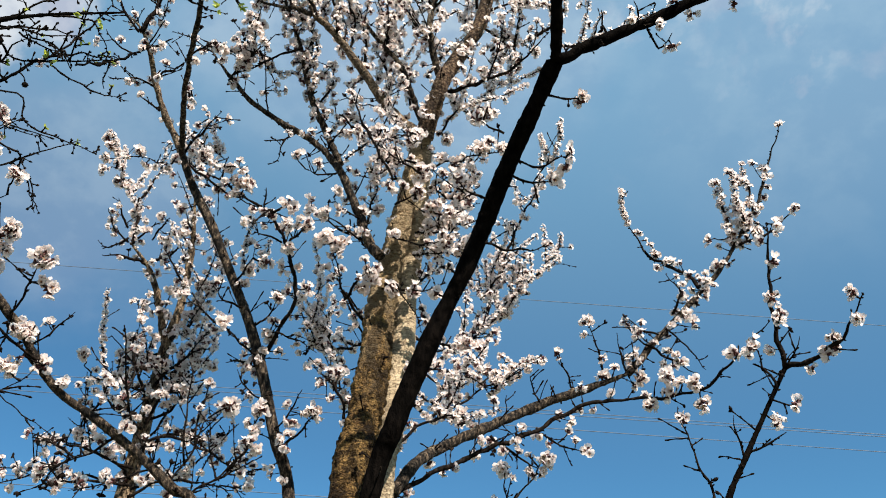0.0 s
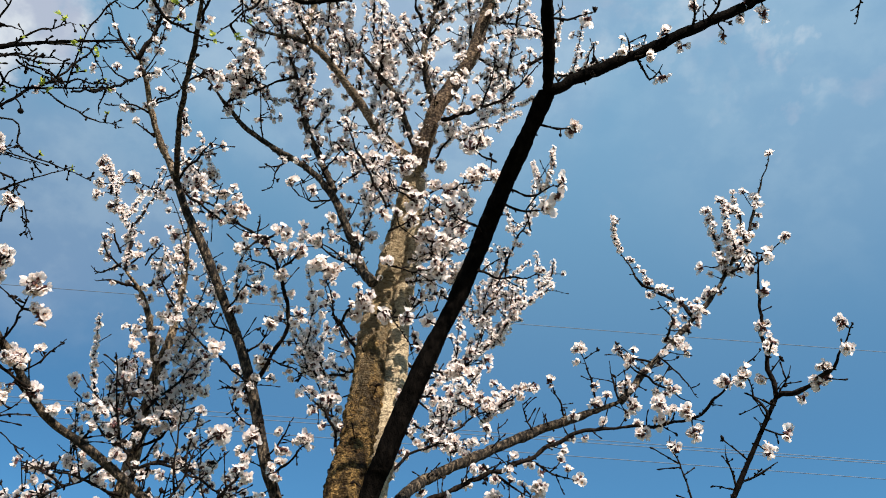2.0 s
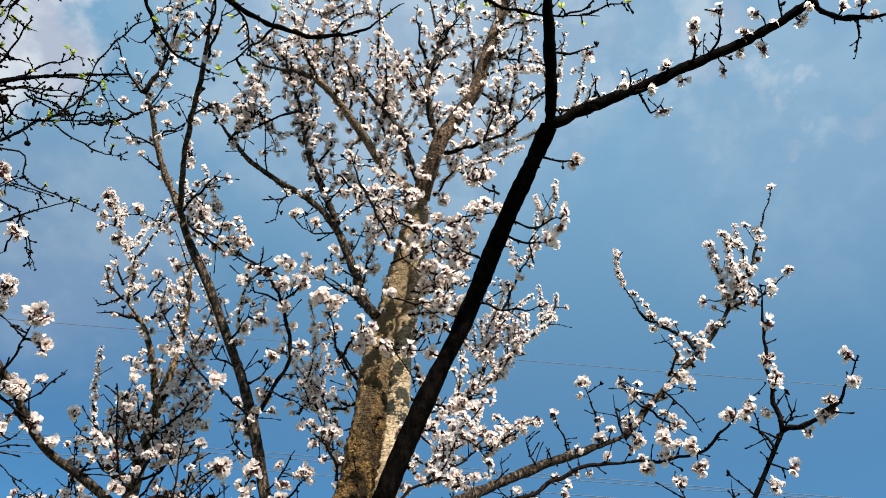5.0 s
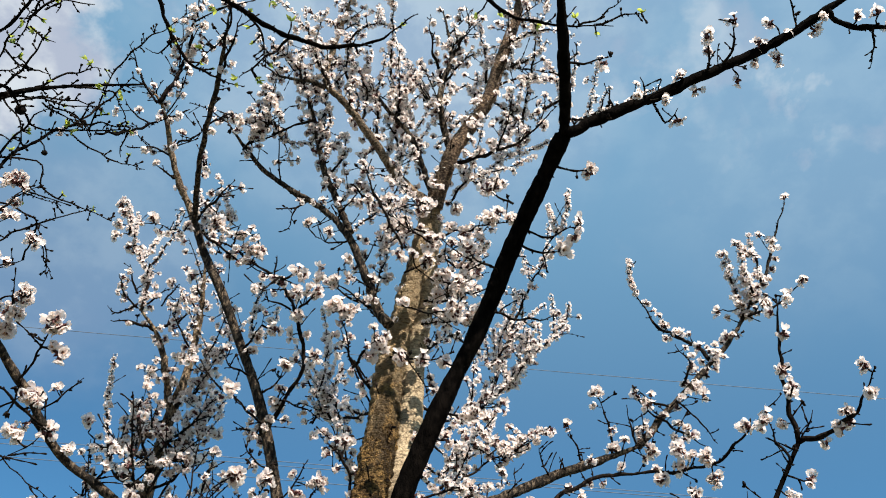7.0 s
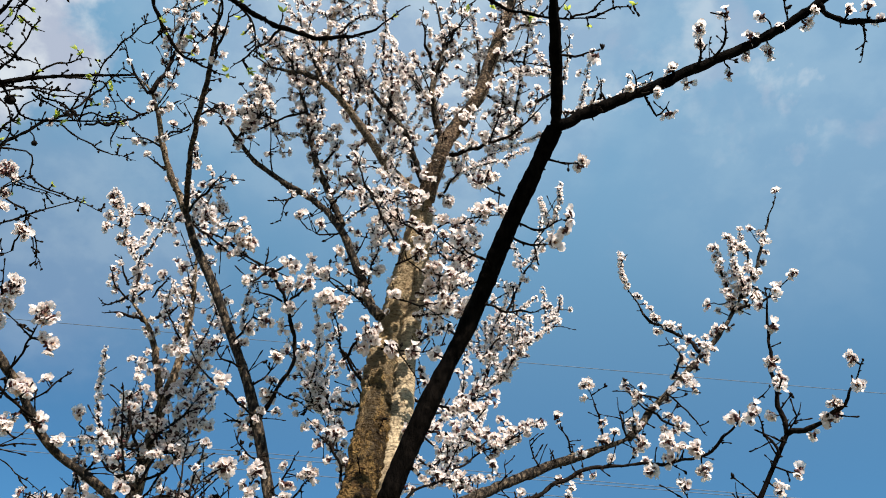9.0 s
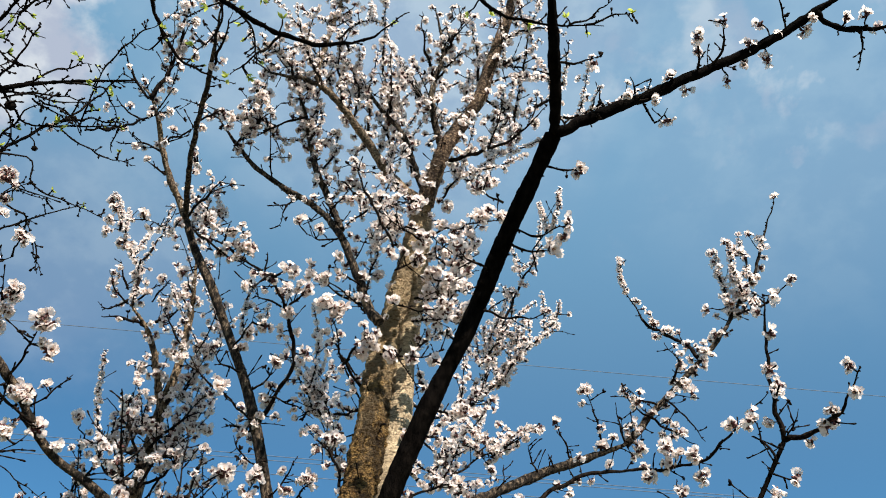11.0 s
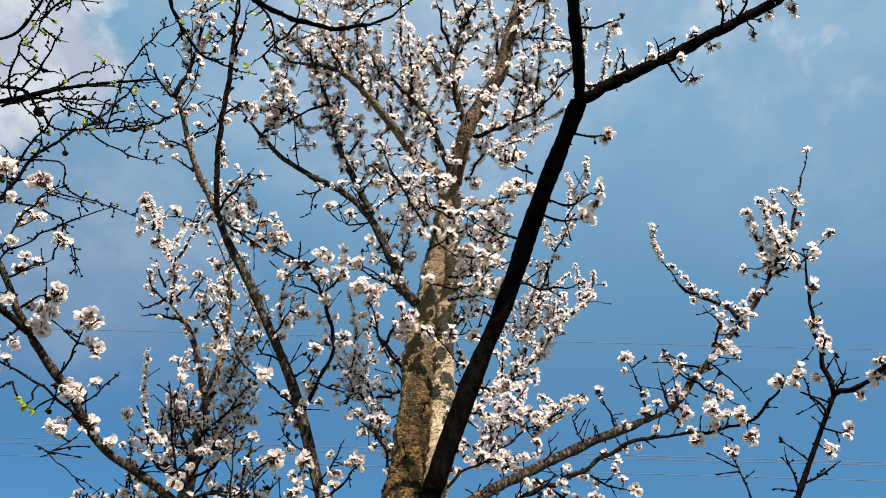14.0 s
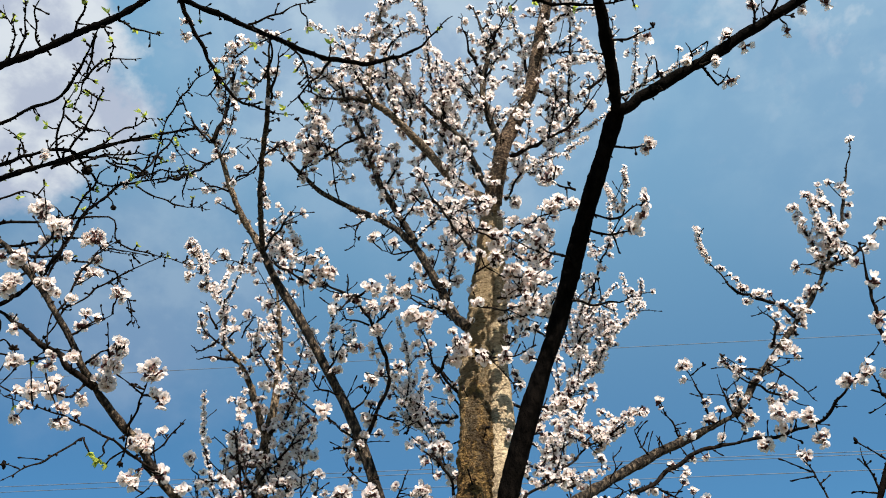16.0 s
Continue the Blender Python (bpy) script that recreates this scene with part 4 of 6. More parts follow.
branch(back, "branch", [(-0.994, 2.403, 3.024, 0.0060), (-1.067, 2.364, 3.034, 0.0044), (-1.135, 2.338, 3.025, 0.0029)], 7.8, 14, 0)
branch(back, "branch", [(-0.994, 2.398, 3.032, 0.0060), (-0.925, 2.406, 3.062, 0.0045), (-0.870, 2.392, 3.114, 0.0030)], 14.0, 12, 0)
branch(back, "branch", [(-0.906, 2.491, 2.721, 0.0058), (-0.974, 2.483, 2.685, 0.0043), (-1.014, 2.486, 2.645, 0.0028)], 14.5, 10, 1)
branch(back, "branch", [(-0.902, 2.458, 2.549, 0.0055), (-0.993, 2.412, 2.570, 0.0041), (-1.080, 2.369, 2.580, 0.0027)], 14.5, 10, 1)
branch(back, "branch", [(-0.911, 2.447, 2.429, 0.0053), (-0.994, 2.392, 2.483, 0.0040), (-1.043, 2.352, 2.523, 0.0026)], 14.5, 10, 1)
branch(back, "branch", [(-0.900, 2.441, 2.455, 0.0054), (-0.818, 2.449, 2.506, 0.0041), (-0.771, 2.448, 2.667, 0.0028)], 15.5, 10, 1)
branch(back, "branch", [(-0.895, 2.445, 2.584, 0.0055), (-0.823, 2.434, 2.660, 0.0042), (-0.737, 2.431, 2.721, 0.0028)], 15.5, 10, 1)
branch(back, "branch", [(-0.875, 2.432, 2.744, 0.0057), (-0.820, 2.465, 2.828, 0.0044), (-0.804, 2.399, 2.949, 0.0029)], 15.5, 10, 1)
branch(back, "branch", [(-0.905, 2.424, 2.346, 0.0052), (-0.814, 2.435, 2.404, 0.0040), (-0.680, 2.485, 2.385, 0.0027)], 8.1, 16, 1)
branch(back, "branch", [(-0.909, 2.440, 2.298, 0.0052), (-1.025, 2.380, 2.331, 0.0038), (-1.155, 2.314, 2.343, 0.0025)], 7.6, 16, 1)
branch(back, "branch", [(-0.912, 2.455, 2.250, 0.0051), (-1.032, 2.405, 2.252, 0.0038), (-1.142, 2.363, 2.223, 0.0025)], 7.0, 16, 1)
branch(back, "branch", [(-0.917, 2.463, 2.218, 0.0051), (-0.804, 2.484, 2.276, 0.0039), (-0.604, 2.548, 2.259, 0.0027)], 7.6, 16, 1)
branch(back, "branch", [(-0.892, 2.417, 2.380, 0.0052), (-0.750, 2.411, 2.376, 0.0039), (-0.551, 2.451, 2.263, 0.0026)], 7.0, 16, 1)
branch(back, "branch", [(-1.183, 2.743, 2.700, 0.0046), (-1.221, 2.705, 2.867, 0.0047), (-1.237, 2.695, 2.983, 0.0040), (-1.226, 2.646, 3.075, 0.0032)], 75, 4, 0)
branch(back, "branch", [(-0.888, 2.399, 2.428, 0.0046), (-0.837, 2.381, 2.515, 0.0040), (-0.773, 2.393, 2.539, 0.0027)], 14.5, 10, 1)
branch(back, "branch", [(-0.897, 2.425, 2.496, 0.0047), (-0.947, 2.349, 2.619, 0.0040), (-0.942, 2.309, 2.700, 0.0027)], 14.5, 10, 1)
branch(pale, "limb", [(-0.200, 1.730, 1.200, 0.0300), (-0.320, 1.680, 1.600, 0.0250), (-0.475, 1.705, 1.949, 0.0124), (-0.533, 1.694, 1.998, 0.0114), (-0.594, 1.678, 2.051, 0.0103), (-0.654, 1.650, 2.096, 0.0095), (-0.710, 1.622, 2.134, 0.0091), (-0.772, 1.588, 2.171, 0.0086), (-0.831, 1.525, 2.236, 0.0086)], 4, 10, 0)
branch(pale, "limb", [(-0.800, 1.528, 2.210, 0.0099), (-0.854, 1.473, 2.286, 0.0096), (-0.903, 1.421, 2.350, 0.0084), (-0.937, 1.373, 2.411, 0.0076), (-0.971, 1.328, 2.482, 0.0069), (-1.010, 1.293, 2.546, 0.0074), (-1.083, 1.263, 2.638, 0.0066), (-1.196, 1.216, 2.753, 0.0057)], 4, 10, 0)
branch(pale, "branch", [(-0.913, 1.406, 2.364, 0.0073), (-0.969, 1.352, 2.411, 0.0063), (-1.032, 1.327, 2.462, 0.0058), (-1.113, 1.304, 2.525, 0.0049), (-1.172, 1.258, 2.556, 0.0036)], 6, 12, 0)
branch(pale, "branch", [(-0.853, 1.462, 2.284, 0.0031), (-0.812, 1.417, 2.292, 0.0026), (-0.776, 1.366, 2.304, 0.0021), (-0.748, 1.328, 2.327, 0.0017)], 3, 6, 0)
branch(pale, "branch", [(-0.786, 1.527, 2.202, 0.0031), (-0.841, 1.431, 2.236, 0.0026), (-0.910, 1.374, 2.266, 0.0021), (-1.027, 1.271, 2.298, 0.0016)], 10, 10, 0)
branch(pale, "branch", [(-0.902, 1.392, 2.241, 0.0021), (-0.954, 1.360, 2.189, 0.0021), (-1.003, 1.316, 2.129, 0.0016)], 0, 3, 0)
branch(pale, "branch", [(-0.820, 1.506, 2.235, 0.0022), (-0.773, 1.499, 2.271, 0.0018), (-0.735, 1.486, 2.306, 0.0018)], 8, 10, 0)
branch(pale, "branch", [(-0.942, 1.394, 2.417, 0.0027), (-0.887, 1.357, 2.422, 0.0022), (-0.831, 1.352, 2.419, 0.0018)], 20, 10, 0)
branch(pale, "branch", [(-0.968, 1.344, 2.463, 0.0027), (-0.911, 1.332, 2.475, 0.0023), (-0.860, 1.324, 2.491, 0.0018)], 12, 12, 0)
branch(pale, "branch", [(-0.990, 1.318, 2.515, 0.0027), (-0.945, 1.310, 2.618, 0.0024), (-0.904, 1.321, 2.719, 0.0020)], 18, 10, 0)
branch(pale, "branch", [(-1.024, 1.300, 2.561, 0.0028), (-1.009, 1.296, 2.667, 0.0024), (-0.987, 1.305, 2.756, 0.0020)], 18, 10, 0)
branch(pale, "branch", [(-1.053, 1.274, 2.601, 0.0028), (-1.019, 1.264, 2.693, 0.0024), (-1.054, 1.247, 2.762, 0.0019)], 14, 10, 0)
branch(pale, "branch", [(-0.925, 1.403, 2.378, 0.0027), (-0.950, 1.372, 2.337, 0.0022), (-0.996, 1.307, 2.323, 0.0017)], 12, 12, 0)
branch(pale, "branch", [(-0.988, 1.354, 2.429, 0.0022), (-1.025, 1.339, 2.412, 0.0018), (-1.070, 1.318, 2.392, 0.0013)], 4, 14, 0)
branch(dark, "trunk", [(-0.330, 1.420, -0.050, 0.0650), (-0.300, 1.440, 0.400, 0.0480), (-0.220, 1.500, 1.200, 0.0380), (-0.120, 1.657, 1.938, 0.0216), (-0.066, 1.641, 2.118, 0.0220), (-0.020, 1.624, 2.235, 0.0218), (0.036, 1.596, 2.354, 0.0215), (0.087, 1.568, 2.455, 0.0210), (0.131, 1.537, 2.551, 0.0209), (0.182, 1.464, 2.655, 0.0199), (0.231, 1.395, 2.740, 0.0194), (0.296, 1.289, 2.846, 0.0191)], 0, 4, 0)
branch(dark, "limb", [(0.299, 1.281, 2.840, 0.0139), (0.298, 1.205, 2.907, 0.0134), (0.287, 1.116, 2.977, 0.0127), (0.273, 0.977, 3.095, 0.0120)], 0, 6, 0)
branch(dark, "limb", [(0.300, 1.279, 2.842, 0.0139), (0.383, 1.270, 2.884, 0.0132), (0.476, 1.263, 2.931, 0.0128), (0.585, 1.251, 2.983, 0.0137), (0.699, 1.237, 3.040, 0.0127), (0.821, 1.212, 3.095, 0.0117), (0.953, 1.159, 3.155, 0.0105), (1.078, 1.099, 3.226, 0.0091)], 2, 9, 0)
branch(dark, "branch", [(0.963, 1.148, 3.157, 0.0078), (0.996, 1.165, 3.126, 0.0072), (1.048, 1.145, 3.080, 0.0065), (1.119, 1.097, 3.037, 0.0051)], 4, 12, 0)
branch(dark, "branch", [(0.208, 1.439, 2.680, 0.0032), (0.263, 1.428, 2.651, 0.0026), (0.329, 1.383, 2.656, 0.0020)], 0, 10, 0)
branch(dark, "branch", [(0.196, 1.452, 2.651, 0.0032), (0.238, 1.454, 2.625, 0.0026), (0.288, 1.439, 2.617, 0.0021)], 0, 10, 0)
branch(dark, "branch", [(0.279, 1.343, 2.799, 0.0031), (0.322, 1.335, 2.783, 0.0026), (0.359, 1.328, 2.766, 0.0021)], 0, 10, 0)
branch(dark, "branch", [(0.135, 1.512, 2.498, 0.0031), (0.197, 1.533, 2.493, 0.0026), (0.282, 1.545, 2.510, 0.0021)], 0, 10, 0)
branch(dark, "branch", [(0.181, 1.384, 2.716, 0.0031), (0.153, 1.378, 2.725, 0.0026), (0.120, 1.360, 2.748, 0.0021)], 0, 8, 0)
branch(dark, "branch", [(0.137, 1.468, 2.591, 0.0031), (0.100, 1.459, 2.607, 0.0026), (0.077, 1.446, 2.624, 0.0021)], 0, 8, 0)
branch(dark, "branch", [(0.434, 1.288, 2.936, 0.0027), (0.419, 1.269, 2.956, 0.0022), (0.414, 1.245, 2.978, 0.0022)], 0.5, 10, 0)
branch(dark, "branch", [(0.521, 1.266, 2.953, 0.0033), (0.556, 1.300, 2.911, 0.0027), (0.579, 1.270, 2.928, 0.0022)], 0.5, 12, 0)
branch(dark, "branch", [(0.470, 1.288, 2.951, 0.0027), (0.501, 1.259, 2.966, 0.0022), (0.490, 1.230, 2.993, 0.0022)], 0.5, 12, 0)
branch(dark, "branch", [(0.660, 1.244, 3.025, 0.0033), (0.656, 1.194, 3.038, 0.0027), (0.647, 1.158, 3.055, 0.0022)], 2, 12, 0)
branch(dark, "branch", [(0.699, 1.235, 3.041, 0.0033), (0.720, 1.195, 3.062, 0.0028), (0.710, 1.131, 3.086, 0.0022)], 1.5, 12, 0)
branch(dark, "branch", [(0.848, 1.126, 3.049, 0.0027), (0.838, 1.097, 3.074, 0.0021), (0.821, 1.070, 3.101, 0.0016)], 0, 10, 0)
branch(dark, "branch", [(1.039, 1.134, 3.065, 0.0027), (1.046, 1.175, 3.032, 0.0022), (1.044, 1.209, 3.007, 0.0016)], 0, 10, 0)
branch(dark, "branch", [(0.281, 1.157, 2.948, 0.0031), (0.330, 1.145, 2.934, 0.0026), (0.380, 1.123, 2.926, 0.0020)], 1, 10, 0)
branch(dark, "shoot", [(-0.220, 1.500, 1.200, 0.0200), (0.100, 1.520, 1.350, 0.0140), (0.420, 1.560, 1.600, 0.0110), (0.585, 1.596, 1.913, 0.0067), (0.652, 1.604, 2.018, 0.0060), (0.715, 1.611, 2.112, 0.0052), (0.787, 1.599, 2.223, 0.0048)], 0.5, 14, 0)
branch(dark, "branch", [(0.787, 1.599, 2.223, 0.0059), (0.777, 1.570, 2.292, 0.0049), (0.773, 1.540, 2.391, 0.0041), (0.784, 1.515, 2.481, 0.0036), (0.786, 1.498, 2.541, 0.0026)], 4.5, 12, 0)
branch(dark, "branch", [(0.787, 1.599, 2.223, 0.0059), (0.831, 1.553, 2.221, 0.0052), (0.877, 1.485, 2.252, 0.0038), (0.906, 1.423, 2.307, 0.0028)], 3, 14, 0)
branch(dark, "branch", [(0.749, 1.584, 2.166, 0.0029), (0.736, 1.588, 2.222, 0.0025), (0.727, 1.597, 2.285, 0.0020)], 3, 12, 0)
branch(dark, "branch", [(0.664, 1.618, 2.031, 0.0028), (0.705, 1.593, 2.049, 0.0023), (0.738, 1.572, 2.065, 0.0019)], 0, 12, 0)
branch(dark, "branch", [(0.659, 1.621, 2.027, 0.0023), (0.650, 1.610, 2.068, 0.0019), (0.646, 1.594, 2.111, 0.0014)], 0, 12, 0)
branch(dark, "branch", [(0.744, 1.605, 2.150, 0.0024), (0.765, 1.601, 2.135, 0.0019), (0.788, 1.589, 2.137, 0.0014)], 2, 12, 0)
branch(dark, "branch", [(0.100, 1.520, 1.350, 0.0060), (0.480, 1.600, 1.680, 0.0050), (0.598, 1.672, 1.940, 0.0028), (0.582, 1.676, 2.019, 0.0029), (0.566, 1.675, 2.100, 0.0025), (0.559, 1.673, 2.165, 0.0020)], 1.5, 14, 0)
branch(dark, "branch", [(0.790, 1.597, 2.225, 0.0020), (0.805, 1.575, 2.253, 0.0015), (0.817, 1.556, 2.277, 0.0015)], 0, 6, 0)
branch(plum, "limb", [(-2.600, 1.050, 1.500, 0.0400), (-2.100, 1.020, 2.350, 0.0250), (-1.600, 1.020, 2.800, 0.0180), (-1.172, 1.028, 3.001, 0.0111), (-1.093, 1.022, 3.020, 0.0101), (-1.005, 1.020, 3.051, 0.0097), (-0.921, 1.020, 3.100, 0.0093), (-0.842, 1.030, 3.160, 0.0090), (-0.727, 1.024, 3.251, 0.0087)], 0, 26, 0)
branch(plum, "limb", [(-0.711, 1.001, 3.210, 0.0085), (-0.655, 1.034, 3.163, 0.0079), (-0.552, 1.087, 3.139, 0.0075), (-0.457, 1.148, 3.113, 0.0070), (-0.355, 1.195, 3.090, 0.0072), (-0.261, 1.220, 3.087, 0.0061), (-0.160, 1.221, 3.110, 0.0045), (-0.050, 1.180, 3.169, 0.0028)], 0, 26, 0)
branch(plum, "branch", [(-0.688, 1.024, 3.181, 0.0070), (-0.675, 1.095, 3.141, 0.0059), (-0.649, 1.204, 3.100, 0.0055), (-0.612, 1.279, 3.083, 0.0046), (-0.494, 1.337, 3.073, 0.0029)], 1, 39, 0)
branch(plum, "branch", [(-1.950, 1.050, 2.500, 0.0100), (-1.500, 1.100, 2.850, 0.0080), (-1.207, 1.150, 2.958, 0.0052), (-1.104, 1.159, 3.027, 0.0044), (-1.021, 1.161, 3.081, 0.0045), (-0.891, 1.042, 3.167, 0.0033)], 0, 46, 0)
branch(plum, "limb", [(-2.600, 1.060, 1.300, 0.0350), (-2.200, 1.150, 2.100, 0.0220), (-1.700, 1.220, 2.600, 0.0150), (-1.270, 1.267, 2.884, 0.0097), (-1.181, 1.283, 2.944, 0.0083), (-1.087, 1.306, 2.994, 0.0073), (-1.012, 1.338, 3.060, 0.0064), (-0.935, 1.381, 3.126, 0.0049), (-0.803, 1.430, 3.193, 0.0025)], 0, 46, 0)
branch(plum, "branch", [(-1.119, 1.315, 2.979, 0.0040), (-1.016, 1.352, 3.046, 0.0036), (-0.894, 1.419, 3.087, 0.0025)], 0, 46, 0)
branch(plum, "branch", [(-1.084, 1.302, 3.000, 0.0040), (-1.003, 1.240, 3.032, 0.0034), (-0.945, 1.185, 3.108, 0.0028)], 0, 47, 0)
branch(plum, "branch", [(-1.090, 1.305, 2.993, 0.0035), (-1.075, 1.239, 3.057, 0.0029), (-0.996, 1.170, 3.157, 0.0023)], 0, 46, 0)
branch(plum, "branch", [(-1.700, 1.220, 2.600, 0.0080), (-1.300, 1.400, 2.620, 0.0070), (-1.215, 1.505, 2.773, 0.0063), (-1.134, 1.518, 2.993, 0.0050), (-1.093, 1.563, 3.134, 0.0046), (-1.045, 1.629, 3.251, 0.0042), (-0.941, 1.698, 3.316, 0.0036)], 1, 46, 0)
branch(plum, "branch", [(-0.932, 1.665, 3.278, 0.0035), (-0.956, 1.693, 3.240, 0.0028), (-0.961, 1.722, 3.208, 0.0028)], 1, 26, 0)
branch(plum, "branch", [(-0.992, 1.499, 3.106, 0.0032), (-0.944, 1.506, 3.199, 0.0033), (-0.879, 1.497, 3.309, 0.0027)], 0, 46, 0)
branch(plum, "branch", [(-1.167, 1.584, 2.721, 0.0030), (-1.057, 1.589, 2.807, 0.0030), (-0.930, 1.637, 2.924, 0.0025)], 1, 46, 0)
branch(plum, "branch", [(-1.057, 1.589, 2.807, 0.0030), (-1.023, 1.634, 2.778, 0.0024), (-1.016, 1.685, 2.718, 0.0024)], 0, 46, 0)
branch(plum, "branch", [(-0.963, 1.452, 3.017, 0.0031), (-0.891, 1.515, 2.998, 0.0025), (-0.794, 1.565, 2.999, 0.0019)], 0, 46, 0)
branch(plum, "branch", [(-0.909, 1.058, 3.148, 0.0033), (-0.957, 1.129, 3.141, 0.0028), (-1.018, 1.205, 3.049, 0.0023)], 0, 46, 0)
branch(plum, "branch", [(-0.844, 1.038, 3.154, 0.0033), (-0.801, 1.060, 3.135, 0.0027), (-0.749, 1.084, 3.143, 0.0022)], 0, 46, 0)
branch(plum, "branch", [(-1.086, 1.040, 3.054, 0.0037), (-1.044, 1.002, 3.105, 0.0026), (-1.017, 0.925, 3.166, 0.0021)], 0, 46, 0)
branch(plum, "branch", [(-0.933, 1.018, 3.095, 0.0032), (-0.898, 0.986, 3.134, 0.0026), (-0.892, 0.933, 3.167, 0.0021)], 0, 46, 0)
branch(plum, "branch", [(-1.450, 1.250, 2.750, 0.0060), (-1.249, 1.334, 2.922, 0.0034), (-1.183, 1.364, 2.947, 0.0029), (-1.125, 1.442, 2.916, 0.0024)], 0, 46, 0)
branch(plum, "branch", [(-1.157, 1.468, 2.865, 0.0036), (-1.048, 1.403, 3.009, 0.0030), (-1.003, 1.390, 3.050, 0.0024)], 0, 46, 0)
branch(plum, "branch", [(-0.050, 1.200, 3.550, 0.0100), (0.123, 1.119, 3.143, 0.0059), (0.199, 1.152, 3.114, 0.0044), (0.314, 1.156, 3.093, 0.0038), (0.422, 1.145, 3.076, 0.0027)], 0, 26, 0)
branch(plum, "branch", [(0.341, 1.153, 3.089, 0.0033), (0.392, 1.133, 3.092, 0.0027), (0.440, 1.090, 3.109, 0.0021)], 0, 33, 0)
branch(plum, "branch", [(0.380, 1.148, 3.085, 0.0033), (0.431, 1.126, 3.087, 0.0027), (0.491, 1.107, 3.083, 0.0021)], 0, 33, 0)
branch(plum, "branch", [(-0.356, 1.200, 3.099, 0.0039), (-0.409, 1.239, 3.083, 0.0034), (-0.489, 1.274, 3.034, 0.0028)], 0, 33, 0)
branch(plum, "branch", [(-0.480, 1.129, 3.120, 0.0033), (-0.428, 1.201, 3.107, 0.0028), (-0.435, 1.260, 3.060, 0.0023)], 0, 39, 0)
branch(plum, "branch", [(-0.509, 1.125, 3.152, 0.0033), (-0.508, 1.181, 3.100, 0.0028), (-0.569, 1.225, 3.048, 0.0022)], 0, 39, 0)
branch(plum, "branch", [(-0.540, 1.094, 3.139, 0.0033), (-0.456, 1.088, 3.166, 0.0027), (-0.373, 1.090, 3.183, 0.0022)], 0, 39, 0)
branch(plum, "branch", [(-1.700, 1.220, 2.600, 0.0100), (-1.350, 1.230, 2.850, 0.0070), (-1.065, 1.242, 2.963, 0.0043), (-1.030, 1.341, 2.978, 0.0033), (-1.011, 1.418, 2.997, 0.0029), (-0.849, 1.540, 3.128, 0.0032)], 1, 46, 0)
branch(plum, "branch", [(-0.943, 1.523, 3.092, 0.0031), (-0.927, 1.664, 3.264, 0.0055), (-0.881, 1.722, 3.378, 0.0077)], 0, 33, 0)
branch(plum, "branch", [(-1.700, 1.220, 2.600, 0.0080), (-1.300, 1.330, 2.740, 0.0050), (-1.057, 1.411, 2.813, 0.0027), (-1.015, 1.472, 2.814, 0.0028), (-0.961, 1.535, 2.835, 0.0023)], 0, 46, 0)
branch(plum, "branch", [(-1.450, 1.250, 2.750, 0.0060), (-1.037, 1.425, 2.895, 0.0028), (-0.995, 1.494, 2.855, 0.0029), (-0.852, 1.594, 2.840, 0.0024)], 0, 46, 0)
branch(plum, "branch", [(-1.450, 1.250, 2.750, 0.0060), (-1.038, 1.465, 2.770, 0.0027), (-0.990, 1.529, 2.735, 0.0028), (-0.956, 1.611, 2.658, 0.0022)], 0, 46, 0)
branch(plum, "branch", [(-0.995, 1.574, 3.163, 0.0026), (-0.901, 1.447, 3.321, 0.0026), (-0.718, 1.374, 3.451, 0.0020)], 0, 46, 0)
branch(pale, "branch", [(-0.043, 1.955, 3.361, 0.0043), (-0.089, 1.921, 3.463, 0.0036), (-0.135, 1.890, 3.557, 0.0029)], 36, 6, 2)
branch(pale, "branch", [(-0.174, 1.870, 3.367, 0.0042), (-0.130, 1.837, 3.470, 0.0035), (-0.113, 1.799, 3.571, 0.0029)], 36, 6, 2)
branch(pale, "branch", [(-0.248, 1.778, 3.444, 0.0041), (-0.233, 1.742, 3.543, 0.0035), (-0.274, 1.692, 3.643, 0.0028)], 36, 6, 2)
branch(pale, "branch", [(-0.317, 1.759, 3.518, 0.0042), (-0.350, 1.710, 3.618, 0.0035), (-0.420, 1.661, 3.706, 0.0028)], 34, 6, 1)
branch(pale, "branch", [(-0.378, 1.789, 3.345, 0.0040), (-0.349, 1.772, 3.435, 0.0034), (-0.372, 1.733, 3.530, 0.0028)], 34, 6, 1)
branch(pale, "branch", [(-0.361, 1.868, 3.271, 0.0041), (-0.313, 1.869, 3.350, 0.0035), (-0.300, 1.850, 3.439, 0.0028)], 34, 6, 1)
branch(pale, "branch", [(-0.310, 1.892, 3.182, 0.0040), (-0.253, 1.902, 3.254, 0.0034), (-0.202, 1.954, 3.279, 0.0028)], 34, 6, 1)
branch(pale, "branch", [(0.148, 1.817, 3.553, 0.0043), (0.110, 1.793, 3.642, 0.0036), (0.062, 1.841, 3.669, 0.0030)], 36, 6, 2)
branch(pale, "branch", [(0.186, 1.794, 3.571, 0.0043), (0.279, 1.872, 3.560, 0.0036), (0.298, 2.006, 3.501, 0.0030)], 36, 6, 2)
branch(pale, "branch", [(0.212, 1.712, 3.635, 0.0043), (0.321, 1.706, 3.690, 0.0036), (0.392, 1.684, 3.757, 0.0029)], 36, 6, 1)
branch(pale, "branch", [(0.252, 1.666, 3.728, 0.0043), (0.371, 1.655, 3.782, 0.0036), (0.476, 1.690, 3.800, 0.0029)], 36, 6, 1)
